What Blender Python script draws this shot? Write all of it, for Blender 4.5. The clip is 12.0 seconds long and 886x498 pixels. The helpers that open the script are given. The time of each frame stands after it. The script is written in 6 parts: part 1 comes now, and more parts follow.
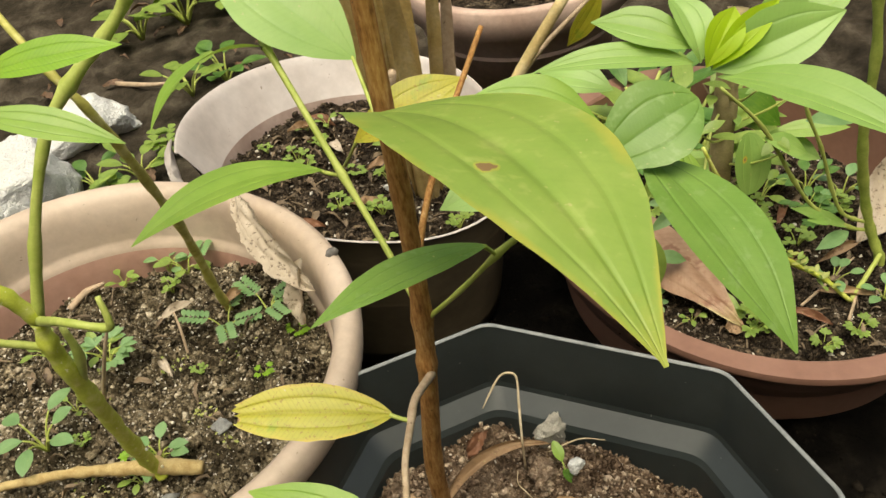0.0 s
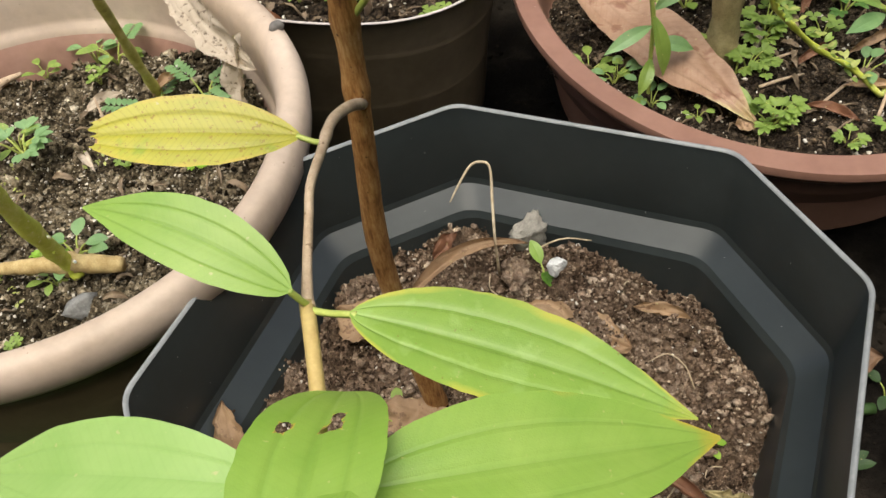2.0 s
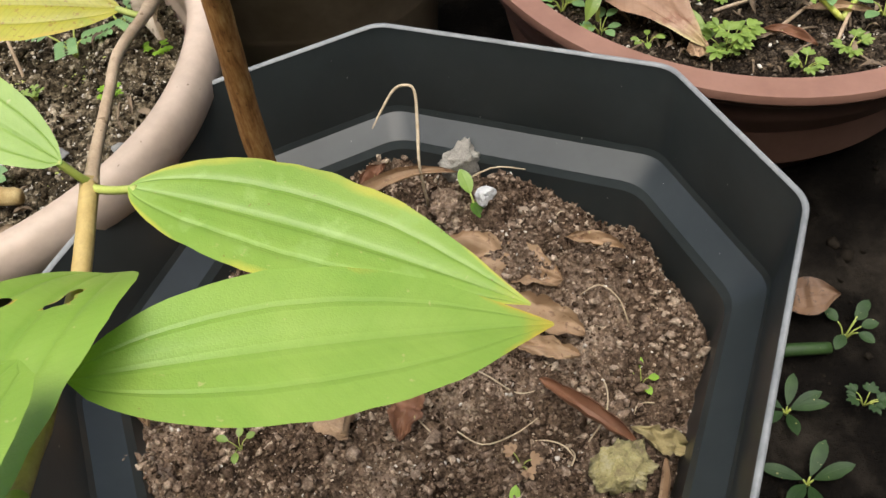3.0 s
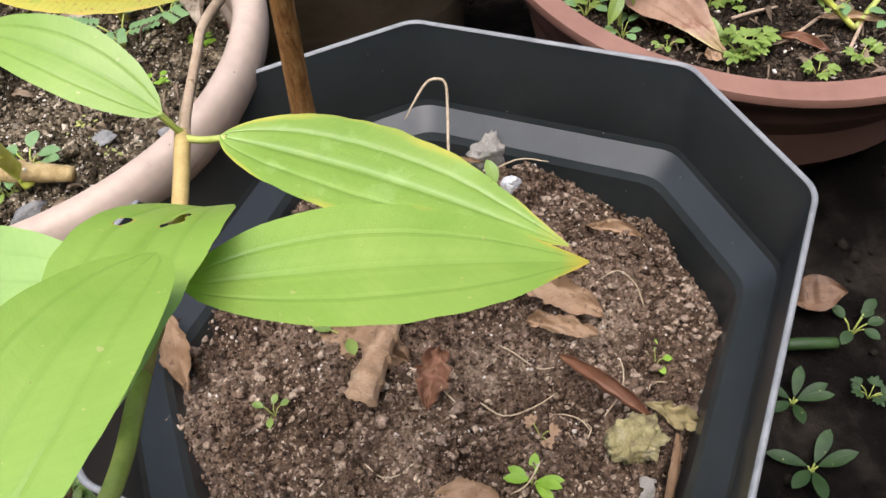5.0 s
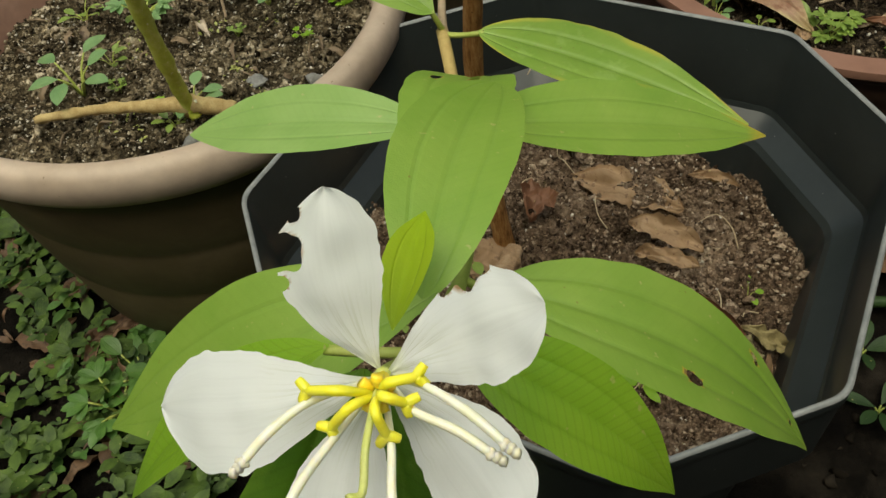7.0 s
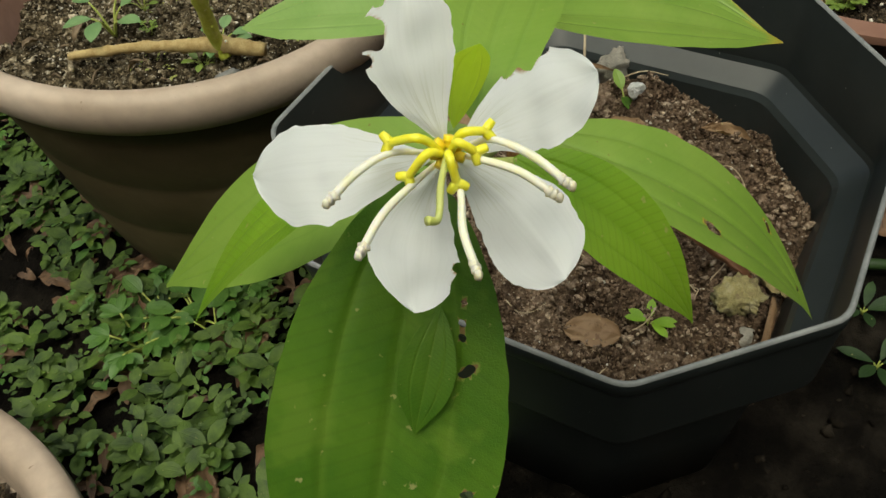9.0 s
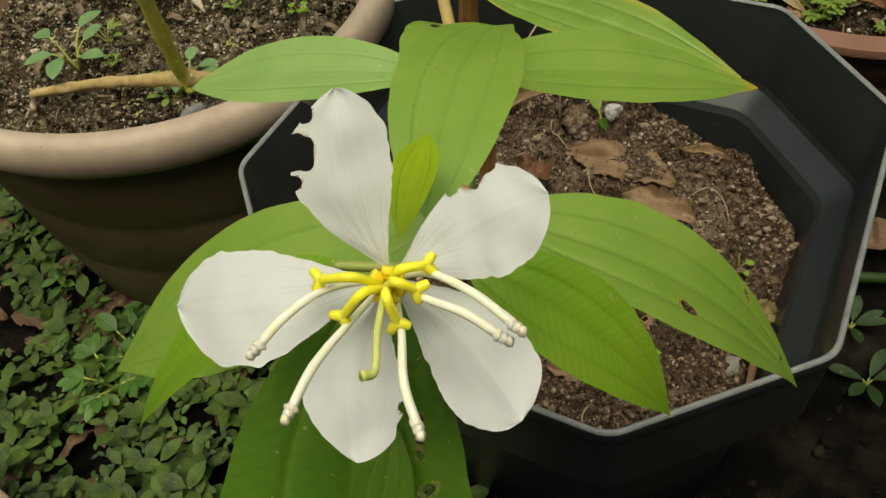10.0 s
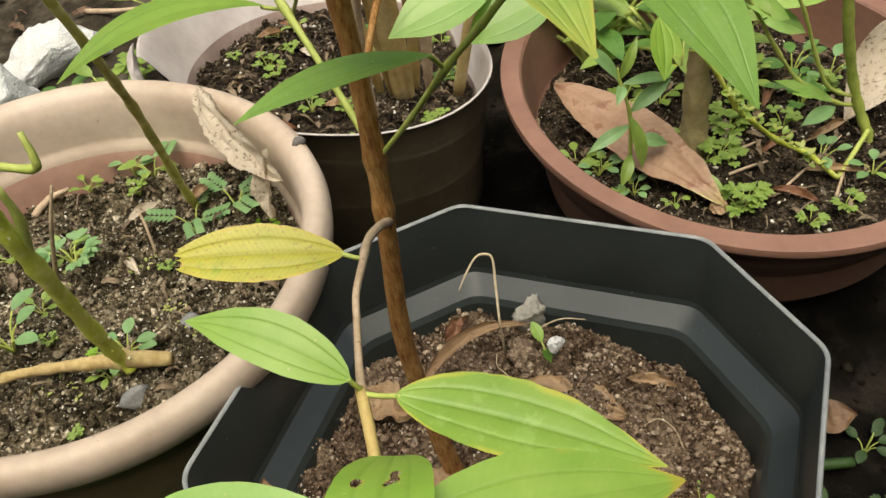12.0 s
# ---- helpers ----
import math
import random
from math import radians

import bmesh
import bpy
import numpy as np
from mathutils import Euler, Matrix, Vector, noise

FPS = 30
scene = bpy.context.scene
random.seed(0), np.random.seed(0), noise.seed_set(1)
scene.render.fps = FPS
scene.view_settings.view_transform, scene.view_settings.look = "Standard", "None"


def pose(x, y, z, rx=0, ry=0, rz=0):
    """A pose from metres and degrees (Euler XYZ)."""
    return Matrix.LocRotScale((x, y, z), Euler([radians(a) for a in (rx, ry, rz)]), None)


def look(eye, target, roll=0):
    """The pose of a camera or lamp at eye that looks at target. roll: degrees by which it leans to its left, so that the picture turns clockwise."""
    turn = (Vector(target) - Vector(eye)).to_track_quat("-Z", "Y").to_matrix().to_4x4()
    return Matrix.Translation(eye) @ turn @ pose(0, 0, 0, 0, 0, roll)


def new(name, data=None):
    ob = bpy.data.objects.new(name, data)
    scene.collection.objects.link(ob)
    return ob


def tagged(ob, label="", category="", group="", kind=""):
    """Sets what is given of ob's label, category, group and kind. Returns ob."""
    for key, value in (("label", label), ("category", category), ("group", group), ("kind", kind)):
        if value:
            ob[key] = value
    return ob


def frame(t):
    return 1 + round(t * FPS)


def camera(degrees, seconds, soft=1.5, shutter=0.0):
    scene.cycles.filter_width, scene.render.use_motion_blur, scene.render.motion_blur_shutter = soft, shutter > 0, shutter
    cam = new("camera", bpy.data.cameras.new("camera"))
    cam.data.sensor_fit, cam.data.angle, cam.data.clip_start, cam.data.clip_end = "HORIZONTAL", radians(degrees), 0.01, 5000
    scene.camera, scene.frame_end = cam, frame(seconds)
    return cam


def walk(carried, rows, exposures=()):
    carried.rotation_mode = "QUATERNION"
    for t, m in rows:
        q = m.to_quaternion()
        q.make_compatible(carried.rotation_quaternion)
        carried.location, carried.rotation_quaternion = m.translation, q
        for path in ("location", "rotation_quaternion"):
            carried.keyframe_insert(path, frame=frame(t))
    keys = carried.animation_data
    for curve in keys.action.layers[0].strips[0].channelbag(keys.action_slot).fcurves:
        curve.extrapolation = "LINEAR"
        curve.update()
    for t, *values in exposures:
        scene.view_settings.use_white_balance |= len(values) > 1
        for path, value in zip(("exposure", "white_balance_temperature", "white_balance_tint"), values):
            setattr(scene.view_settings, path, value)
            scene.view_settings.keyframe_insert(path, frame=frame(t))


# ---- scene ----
import collections
cam = camera(55.2, 12.0)
EXPOSURES = [(0.0, 0.58, 7200, 4), (0.5, 0.48, 7200, 3), (1.0, 0.45, 7200, 3), (1.5, 0.62, 6800, 6), (3.0, 0.80, 6200, 12), (5.0, 0.98, 5900, 19), (5.5, 0.92, 5900, 18), (6.0, 0.82, 6000, 22),
             (6.5, 0.14, 7500, 3), (7.0, 0.00, 6900, -1), (7.5, -0.04, 6900, -2), (9.5, -0.02, 6700, -1), (10.5, -0.06, 7900, 0), (11.0, 0.43, 7100, 6), (12.0, 0.60, 6800, 5)]
PATH = [
    (0, (0.0651, 0.0916, 0.6755), (0.2867, 1.5870, -0.6339), -10.25),
    (0.5, (0.0692, 0.0928, 0.6518), (0.3254, 1.5572, -0.6860), -9.02),
    (1, (0.0757, 0.1048, 0.6140), (0.3012, 1.5145, -0.7867), -9.17),
    (1.5, (0.0789, 0.1032, 0.5794), (0.2435, 1.4852, -0.8569), -10.71),
    (2, (0.0803, 0.1094, 0.5647), (0.2200, 1.4108, -0.9476), -11.59),
    (2.5, (0.0930, 0.1083, 0.5396), (0.2973, 1.3753, -0.9943), -10.04),
    (3, (0.1189, 0.1010, 0.5195), (0.2389, 1.3520, -1.0363), -12.61),
    (3.2, (0.1291, 0.0935, 0.5074), (0.2285, 1.3387, -1.0545), -13.28),
    (4.8, (0.1084, 0.0789, 0.5243), (0.2274, 1.3352, -1.0273), -11.48),
    (5, (0.1035, 0.0750, 0.5315), (0.2087, 1.3518, -1.0044), -11.68),
    (5.5, (0.0802, 0.0611, 0.5602), (0.1783, 1.3650, -0.9532), -10.81),
    (6, (0.0661, 0.0489, 0.5658), (0.1712, 1.3628, -0.9384), -9.63),
    (6.4, (0.0510, 0.0335, 0.5610), (0.1287, 1.3419, -0.9497), -9.75),
    (6.5, (0.0459, 0.0274, 0.5610), (0.1071, 1.3301, -0.9553), -10.03),
    (7, (0.0364, 0.0142, 0.5610), (0.0721, 1.3076, -0.9640), -11.06),
    (7.5, (0.0325, 0.0023, 0.5607), (0.0635, 1.2914, -0.9680), -10.92),
    (7.7, (0.0304, -0.0007, 0.5589), (0.0686, 1.2896, -0.9687), -10.80),
    (9.3, (0.0159, -0.0237, 0.5538), (0.0405, 1.2568, -0.9824), -9.30),
    (9.5, (0.0139, -0.0207, 0.5569), (0.0426, 1.2579, -0.9808), -9.59),
    (10, (0.0309, 0.0008, 0.5560), (0.0842, 1.2809, -0.9797), -10.41),
    (10.5, (0.0394, 0.0278, 0.5720), (0.1221, 1.3293, -0.9443), -11.06),
    (10.7, (0.0482, 0.0364, 0.5769), (0.1531, 1.3587, -0.9199), -11.21),
    (11, (0.0550, 0.0497, 0.5897), (0.1920, 1.3970, -0.8821), -11.38),
    (11.5, (0.0655, 0.0631, 0.6076), (0.2525, 1.4655, -0.8061), -11.28),
    (12, (0.0706, 0.0714, 0.6215), (0.2643, 1.4920, -0.7729), -12.73),
]
walk(cam, [(t, look(eye, target, roll)) for t, eye, target, roll in PATH], EXPOSURES)

# ---- light ----
world = bpy.data.worlds.new("overcast_sky")
scene.world = world
world.use_nodes = True
wn = world.node_tree.nodes
sky = wn.new("ShaderNodeTexSky")
sky.sky_type = "NISHITA"
sky.sun_disc = False
sky.sun_elevation, sky.sun_rotation = radians(77), radians(200)
sky.air_density, sky.dust_density, sky.ozone_density = 1.0, 6.0, 0.6
world.node_tree.links.new(sky.outputs[0], wn["Background"].inputs[0])
wn["Background"].inputs[1].default_value = 0.11
sun_data = bpy.data.lights.new("sun", "SUN")
sun_data.energy, sun_data.angle, sun_data.color = 2.2, radians(55), (1.0, 0.97, 0.87)
sun = new("sun", sun_data)
sun.rotation_euler = (radians(13), 0, radians(-20))


# ---- materials ----
def material(name):
    m = bpy.data.materials.new(name)
    m.use_nodes = True
    t = m.node_tree
    return m, t, t.nodes["Principled BSDF"]


def node(t, kind, **inputs):
    n = t.nodes.new(kind)
    for k, v in inputs.items():
        n.inputs[k.replace("_", " ")].default_value = v
    return n


def noise_fac(t, scale, detail=6.0, rough=0.6, coord="Object"):
    c = t.nodes.new("ShaderNodeTexCoord")
    n = node(t, "ShaderNodeTexNoise", Scale=scale, Detail=detail, Roughness=rough)
    t.links.new(c.outputs[coord], n.inputs["Vector"])
    return n.outputs["Fac"]


def ramp(t, fac, stops):
    r = t.nodes.new("ShaderNodeValToRGB")
    e = r.color_ramp.elements
    while len(e) < len(stops):
        e.new(0.5)
    for el, (p, c) in zip(e, stops):
        el.position, el.color = p, (*c, 1)
    t.links.new(fac, r.inputs[0])
    return r.outputs[0]


def mix(t, fac, a, b, mode="MIX"):
    n = t.nodes.new("ShaderNodeMix")
    n.data_type, n.blend_type = "RGBA", mode
    for sock, v in ((n.inputs[0], fac), (n.inputs[6], a), (n.inputs[7], b)):
        if isinstance(v, (int, float)):
            sock.default_value = v
        elif isinstance(v, tuple):
            sock.default_value = (*v, 1)
        else:
            t.links.new(v, sock)
    return n.outputs[2]


def bump(t, b, fac, strength, distance):
    n = node(t, "ShaderNodeBump", Strength=strength, Distance=distance)
    t.links.new(fac, n.inputs["Height"])
    t.links.new(n.outputs[0], b.inputs["Normal"])


def maths(t, op, a, b=0.0):
    n = t.nodes.new("ShaderNodeMath")
    n.operation = op
    for sock, v in zip(n.inputs, (a, b)):
        if isinstance(v, (int, float)):
            sock.default_value = v
        else:
            t.links.new(v, sock)
    return n.outputs[0]


def grainy(name, stops, scale, rough, fine=0.0, relief=0.3, depth=0.001, spec=0.5, island=False, cells=0):
    """A material whose colour runs through stops by noise, with a second, finer scale."""
    m, t, b = material(name)
    f = noise_fac(t, scale)
    if island:
        g = t.nodes.new("ShaderNodeNewGeometry")
        f = maths(t, "ADD", maths(t, "MULTIPLY", noise_fac(t, scale * 0.3, 5), 0.75), maths(t, "MULTIPLY", g.outputs["Random Per Island"], 0.25))
    c = ramp(t, f, stops)
    f2 = noise_fac(t, scale * 9, 4)
    if fine:
        c = mix(t, fine, c, ramp(t, f2, [(0.3, (0.25, 0.25, 0.25)), (0.7, (1, 1, 1))]), "MULTIPLY")
    if cells:
        for size in (cells, cells * 2.3):
            vo = node(t, "ShaderNodeTexVoronoi", Scale=size)
            co = t.nodes.new("ShaderNodeTexCoord")
            t.links.new(co.outputs["Object"], vo.inputs["Vector"])
            sp = t.nodes.new("ShaderNodeSeparateColor")
            t.links.new(vo.outputs["Color"], sp.inputs[0])
            c = mix(t, 1.0, c, ramp(t, sp.outputs[0], [(0.0, (0.35, 0.35, 0.35)), (0.6, (0.95, 0.95, 0.95)), (1.0, (1.55, 1.5, 1.4))]), "MULTIPLY")
            f2 = maths(t, "SUBTRACT", f2, maths(t, "MULTIPLY", vo.outputs["Distance"], 0.8))
    t.links.new(c, b.inputs["Base Color"])
    b.inputs["Roughness"].default_value = rough
    b.inputs["Specular IOR Level"].default_value = spec
    if relief:
        bump(t, b, f2, relief, depth)
    return m


def soil_material(name, stops, seed):
    """Crumbly soil: damp and dry patches, clod by clod shades and fine grain."""
    m, t, b = material(name)
    patch = noise_fac(t, 17 + seed, 5, 0.65)
    fine = noise_fac(t, 210 + seed, 6, 0.75)
    geo = t.nodes.new("ShaderNodeNewGeometry")
    f = maths(t, "ADD", maths(t, "MULTIPLY", patch, 0.50), maths(t, "MULTIPLY", fine, 0.44))
    f = maths(t, "ADD", f, maths(t, "MULTIPLY", maths(t, "SUBTRACT", geo.outputs["Random Per Island"], 0.22), 0.16))
    c = ramp(t, f, stops)
    vo = node(t, "ShaderNodeTexVoronoi", Scale=520.0)
    co = t.nodes.new("ShaderNodeTexCoord")
    t.links.new(co.outputs["Object"], vo.inputs["Vector"])
    sp = t.nodes.new("ShaderNodeSeparateColor")
    t.links.new(vo.outputs["Color"], sp.inputs[0])
    c = mix(t, 0.55, c, ramp(t, sp.outputs[0], [(0.0, (0.5, 0.5, 0.5)), (0.7, (1, 1, 1)), (1.0, (1.4, 1.37, 1.3))]), "MULTIPLY")
    t.links.new(c, b.inputs["Base Color"])
    b.inputs["Roughness"].default_value = 0.97
    b.inputs["Specular IOR Level"].default_value = 0.05
    bump(t, b, maths(t, "SUBTRACT", fine, maths(t, "MULTIPLY", vo.outputs["Distance"], 0.6)), 1.0, 0.0016)
    return m


def bark_material():
    """Thin brown bark with flaky streaks running along the stem."""
    m, t, b = material("bark")
    co = t.nodes.new("ShaderNodeTexCoord")
    mp = t.nodes.new("ShaderNodeMapping")
    mp.inputs["Scale"].default_value = (1.0, 1.0, 0.16)
    t.links.new(co.outputs["Object"], mp.inputs["Vector"])
    streak = node(t, "ShaderNodeTexNoise", Scale=620.0, Detail=5.0, Roughness=0.7)
    t.links.new(mp.outputs[0], streak.inputs["Vector"])
    f = maths(t, "ADD", maths(t, "MULTIPLY", streak.outputs["Fac"], 0.6), maths(t, "MULTIPLY", noise_fac(t, 60, 5, 0.65), 0.4))
    c = ramp(t, f, [(0.36, (0.135, 0.056, 0.017)), (0.47, (0.32, 0.150, 0.046)), (0.56, (0.44, 0.235, 0.080)), (0.68, (0.60, 0.39, 0.18))])
    t.links.new(c, b.inputs["Base Color"])
    b.inputs["Roughness"].default_value = 0.7
    b.inputs["Specular IOR Level"].default_value = 0.25
    bump(t, b, streak.outputs["Fac"], 0.7, 0.0008)
    return m


def leaf_material(name, low, high, vein, worn=(0.55, 0.42, 0.05), gloss=0.42, blotch=None, through_light=0.3, speck=190, veins=0.35, cross=0.05):
    """A leaf: long veins by the across coordinate, fine cross veins, yellowed where the wear attribute rises."""
    m, t, b = material(name)
    uv = t.nodes.new("ShaderNodeUVMap")
    sep = t.nodes.new("ShaderNodeSeparateXYZ")
    t.links.new(uv.outputs[0], sep.inputs[0])
    u, v = sep.outputs[0], sep.outputs[1]
    c = ramp(t, noise_fac(t, 45, 5), [(0.3, low), (0.7, high)])
    if blotch:
        c = mix(t, ramp(t, noise_fac(t, speck, 3), [(0.57, (0, 0, 0)), (0.66, (0.85, 0.85, 0.85))]), c, blotch)
    near = None
    for centre, half in ((0.5, 0.046), (0.24, 0.034), (0.76, 0.034)):
        d = maths(t, "SUBTRACT", 1.0, maths(t, "DIVIDE", maths(t, "ABSOLUTE", maths(t, "SUBTRACT", u, centre)), half))
        d = maths(t, "MAXIMUM", d, 0.0)
        near = d if near is None else maths(t, "MAXIMUM", near, d)
    c = mix(t, maths(t, "MULTIPLY", near, 0.22 * min(1.0, 0.45 + veins)), c, vein)
    fold = maths(t, "ABSOLUTE", maths(t, "SUBTRACT", u, 0.5))
    w = t.nodes.new("ShaderNodeTexWave")
    w.inputs["Scale"].default_value = 9.0
    w.inputs["Distortion"].default_value = 1.2
    w.inputs["Detail"].default_value = 2.0
    cmb = t.nodes.new("ShaderNodeCombineXYZ")
    t.links.new(maths(t, "SUBTRACT", v, maths(t, "MULTIPLY", fold, 0.22)), cmb.inputs[0])
    t.links.new(maths(t, "MULTIPLY", u, 0.15), cmb.inputs[1])
    t.links.new(cmb.outputs[0], w.inputs["Vector"])
    c = mix(t, cross, c, ramp(t, w.outputs["Fac"], [(0.0, (0.6, 0.55, 0.4)), (0.25, (1, 1, 1))]), "MULTIPLY")
    at = t.nodes.new("ShaderNodeAttribute")
    at.attribute_name = "wear"
    wf = maths(t, "ADD", at.outputs["Fac"], maths(t, "MULTIPLY", maths(t, "SUBTRACT", noise_fac(t, 220, 4), 0.5), 0.35))
    c = mix(t, ramp(t, wf, [(0.25, (0, 0, 0)), (0.6, (1, 1, 1))]), c, worn)
    c = mix(t, ramp(t, wf, [(0.86, (0, 0, 0)), (1.0, (1, 1, 1))]), c, (0.27, 0.165, 0.07))
    scar = ramp(t, noise_fac(t, 330, 2), [(0.70, (0, 0, 0)), (0.76, (0.6, 0.6, 0.6))])
    c = mix(t, scar, c, (0.55, 0.5, 0.22))
    t.links.new(c, b.inputs["Base Color"])
    b.inputs["Roughness"].default_value = gloss
    b.inputs["Specular IOR Level"].default_value = 0.6
    vo = t.nodes.new("ShaderNodeTexVoronoi")
    vo.feature = "DISTANCE_TO_EDGE"
    vo.inputs["Scale"].default_value = 1300
    co = t.nodes.new("ShaderNodeTexCoord")
    t.links.new(co.outputs["Object"], vo.inputs["Vector"])
    net = maths(t, "MINIMUM", maths(t, "MULTIPLY", vo.outputs["Distance"], 4.0), 1.0)
    h = maths(t, "SUBTRACT", maths(t, "MULTIPLY", w.outputs["Fac"], 0.12 * veins), near)
    h = maths(t, "ADD", h, maths(t, "MULTIPLY", net, 0.22 * veins))
    bump(t, b, h, 0.35, 0.0006)
    tr = t.nodes.new("ShaderNodeBsdfTranslucent")
    t.links.new(mix(t, 1.0, c, (1.0, 1.0, 0.5), "MULTIPLY"), tr.inputs[0])
    ms = t.nodes.new("ShaderNodeMixShader")
    ms.inputs[0].default_value = through_light
    t.links.new(b.outputs[0], ms.inputs[1])
    t.links.new(tr.outputs[0], ms.inputs[2])
    t.links.new(ms.outputs[0], t.nodes["Material Output"].inputs[0])
    return m


M_LEAF = leaf_material("leaf_green", (0.215, 0.375, 0.048), (0.305, 0.46, 0.078), (0.14, 0.27, 0.035))
M_LEAF_WORN = leaf_material("leaf_mottled", (0.215, 0.375, 0.048), (0.305, 0.46, 0.078), (0.14, 0.27, 0.035), (0.50, 0.51, 0.07), blotch=(0.31, 0.48, 0.10), speck=130)
M_LEAF_DARK = leaf_material("leaf_deep_green", (0.060, 0.170, 0.008), (0.125, 0.255, 0.016), (0.21, 0.33, 0.04), (0.24, 0.32, 0.06), 0.5, blotch=(0.15, 0.28, 0.025), speck=60, veins=0.9, cross=0.15)
M_LEAF_MID = leaf_material("leaf_mid_green", (0.15, 0.295, 0.045), (0.22, 0.365, 0.075), (0.11, 0.23, 0.035), (0.30, 0.38, 0.12), blotch=(0.24, 0.38, 0.11), speck=150)
M_LEAF_PALE = leaf_material("leaf_pale", (0.27, 0.45, 0.11), (0.36, 0.54, 0.16), (0.22, 0.39, 0.09))
M_LEAF_YOUNG = leaf_material("leaf_young", (0.225, 0.44, 0.024), (0.33, 0.55, 0.045), (0.16, 0.33, 0.015), through_light=0.38, veins=0.9, cross=0.2)
M_LEAF_OLIVE = leaf_material("leaf_olive", (0.235, 0.365, 0.058), (0.34, 0.455, 0.095), (0.19, 0.30, 0.05), (0.42, 0.44, 0.07), blotch=(0.38, 0.48, 0.12), speck=90, veins=0.2)
M_LEAF_FRESH = leaf_material("leaf_fresh", (0.225, 0.39, 0.080), (0.315, 0.48, 0.125), (0.40, 0.56, 0.14))
M_LEAF_YELLOW = leaf_material("leaf_yellow", (0.39, 0.385, 0.028), (0.54, 0.49, 0.045), (0.17, 0.16, 0.01), blotch=(0.29, 0.38, 0.03), speck=70, veins=0.45, cross=0.24)
M_LEAF_HEART = leaf_material("leaf_heart", (0.42, 0.60, 0.02), (0.52, 0.70, 0.04), (0.34, 0.5, 0.02), through_light=0.5, veins=0.2)
M_WEED = leaf_material("weed_leaf", (0.165, 0.265, 0.045), (0.30, 0.41, 0.085), (0.22, 0.36, 0.08))
M_WEED_BLUE = leaf_material("weed_leaf_bluish", (0.15, 0.29, 0.105), (0.26, 0.42, 0.175), (0.22, 0.38, 0.14))
M_WEED_DARK = leaf_material("weed_leaf_dark", (0.06, 0.15, 0.025), (0.15, 0.29, 0.06), (0.1, 0.22, 0.04))
# Darker copy of the weed leaf: shade beside the planter in its colour.
M_WEED_SHADE = leaf_material("weed_leaf_shaded", (0.016, 0.046, 0.009), (0.050, 0.105, 0.022), (0.04, 0.09, 0.02), gloss=0.6)
M_BARK = bark_material()
M_TWIG = grainy("pale_twig", [(0.3, (0.38, 0.27, 0.17)), (0.7, (0.56, 0.43, 0.30))], 150, 0.7, 0.25, 0.4, 0.0006)
M_TWIG_GREEN = grainy("green_twig", [(0.3, (0.33, 0.40, 0.07)), (0.7, (0.50, 0.55, 0.15))], 120, 0.55, 0.15, 0.3, 0.0004)
M_STEM_TAN = grainy("tan_stem", [(0.3, (0.40, 0.27, 0.085)), (0.7, (0.56, 0.43, 0.17))], 90, 0.6, 0.2, 0.4, 0.0005)
M_STEM_OLIVE = grainy("olive_stem", [(0.3, (0.30, 0.27, 0.055)), (0.5, (0.47, 0.44, 0.10)), (0.7, (0.64, 0.60, 0.25))], 90, 0.6, 0.2, 0.4, 0.0005)
M_STEM_DARK = grainy("knotty_green_stem", [(0.3, (0.23, 0.30, 0.045)), (0.7, (0.41, 0.46, 0.10))], 90, 0.6, 0.25, 0.5, 0.0008)
M_STALK = grainy("mossy_stalk", [(0.25, (0.40, 0.45, 0.05)), (0.5, (0.55, 0.61, 0.08)), (0.75, (0.74, 0.74, 0.28))], 110, 0.6, 0.2, 0.3, 0.0005)
M_ROOT = grainy("root_bark", [(0.3, (0.34, 0.225, 0.075)), (0.7, (0.60, 0.47, 0.22))], 120, 0.8, 0.35, 0.4, 0.0005)
M_TRUNK_GREY = grainy("grey_bark", [(0.3, (0.24, 0.19, 0.08)), (0.7, (0.42, 0.35, 0.17))], 90, 0.85, 0.3, 0.4, 0.0006)
M_SOIL = soil_material("soil", [(0.39, (0.026, 0.016, 0.010)), (0.48, (0.148, 0.101, 0.068)), (0.55, (0.27, 0.196, 0.140)), (0.65, (0.62, 0.50, 0.37))], 0.0)
M_SOIL_DARK = soil_material("dark_soil", [(0.41, (0.013, 0.010, 0.006)), (0.49, (0.080, 0.062, 0.038)), (0.555, (0.24, 0.195, 0.128)), (0.65, (0.64, 0.56, 0.42))], 7.0)
M_GRIT = grainy("pale_grit", [(0.3, (0.42, 0.37, 0.30)), (0.7, (0.80, 0.75, 0.66))], 300, 0.9, 0.2, 0.4, 0.0004, 0.1, True)


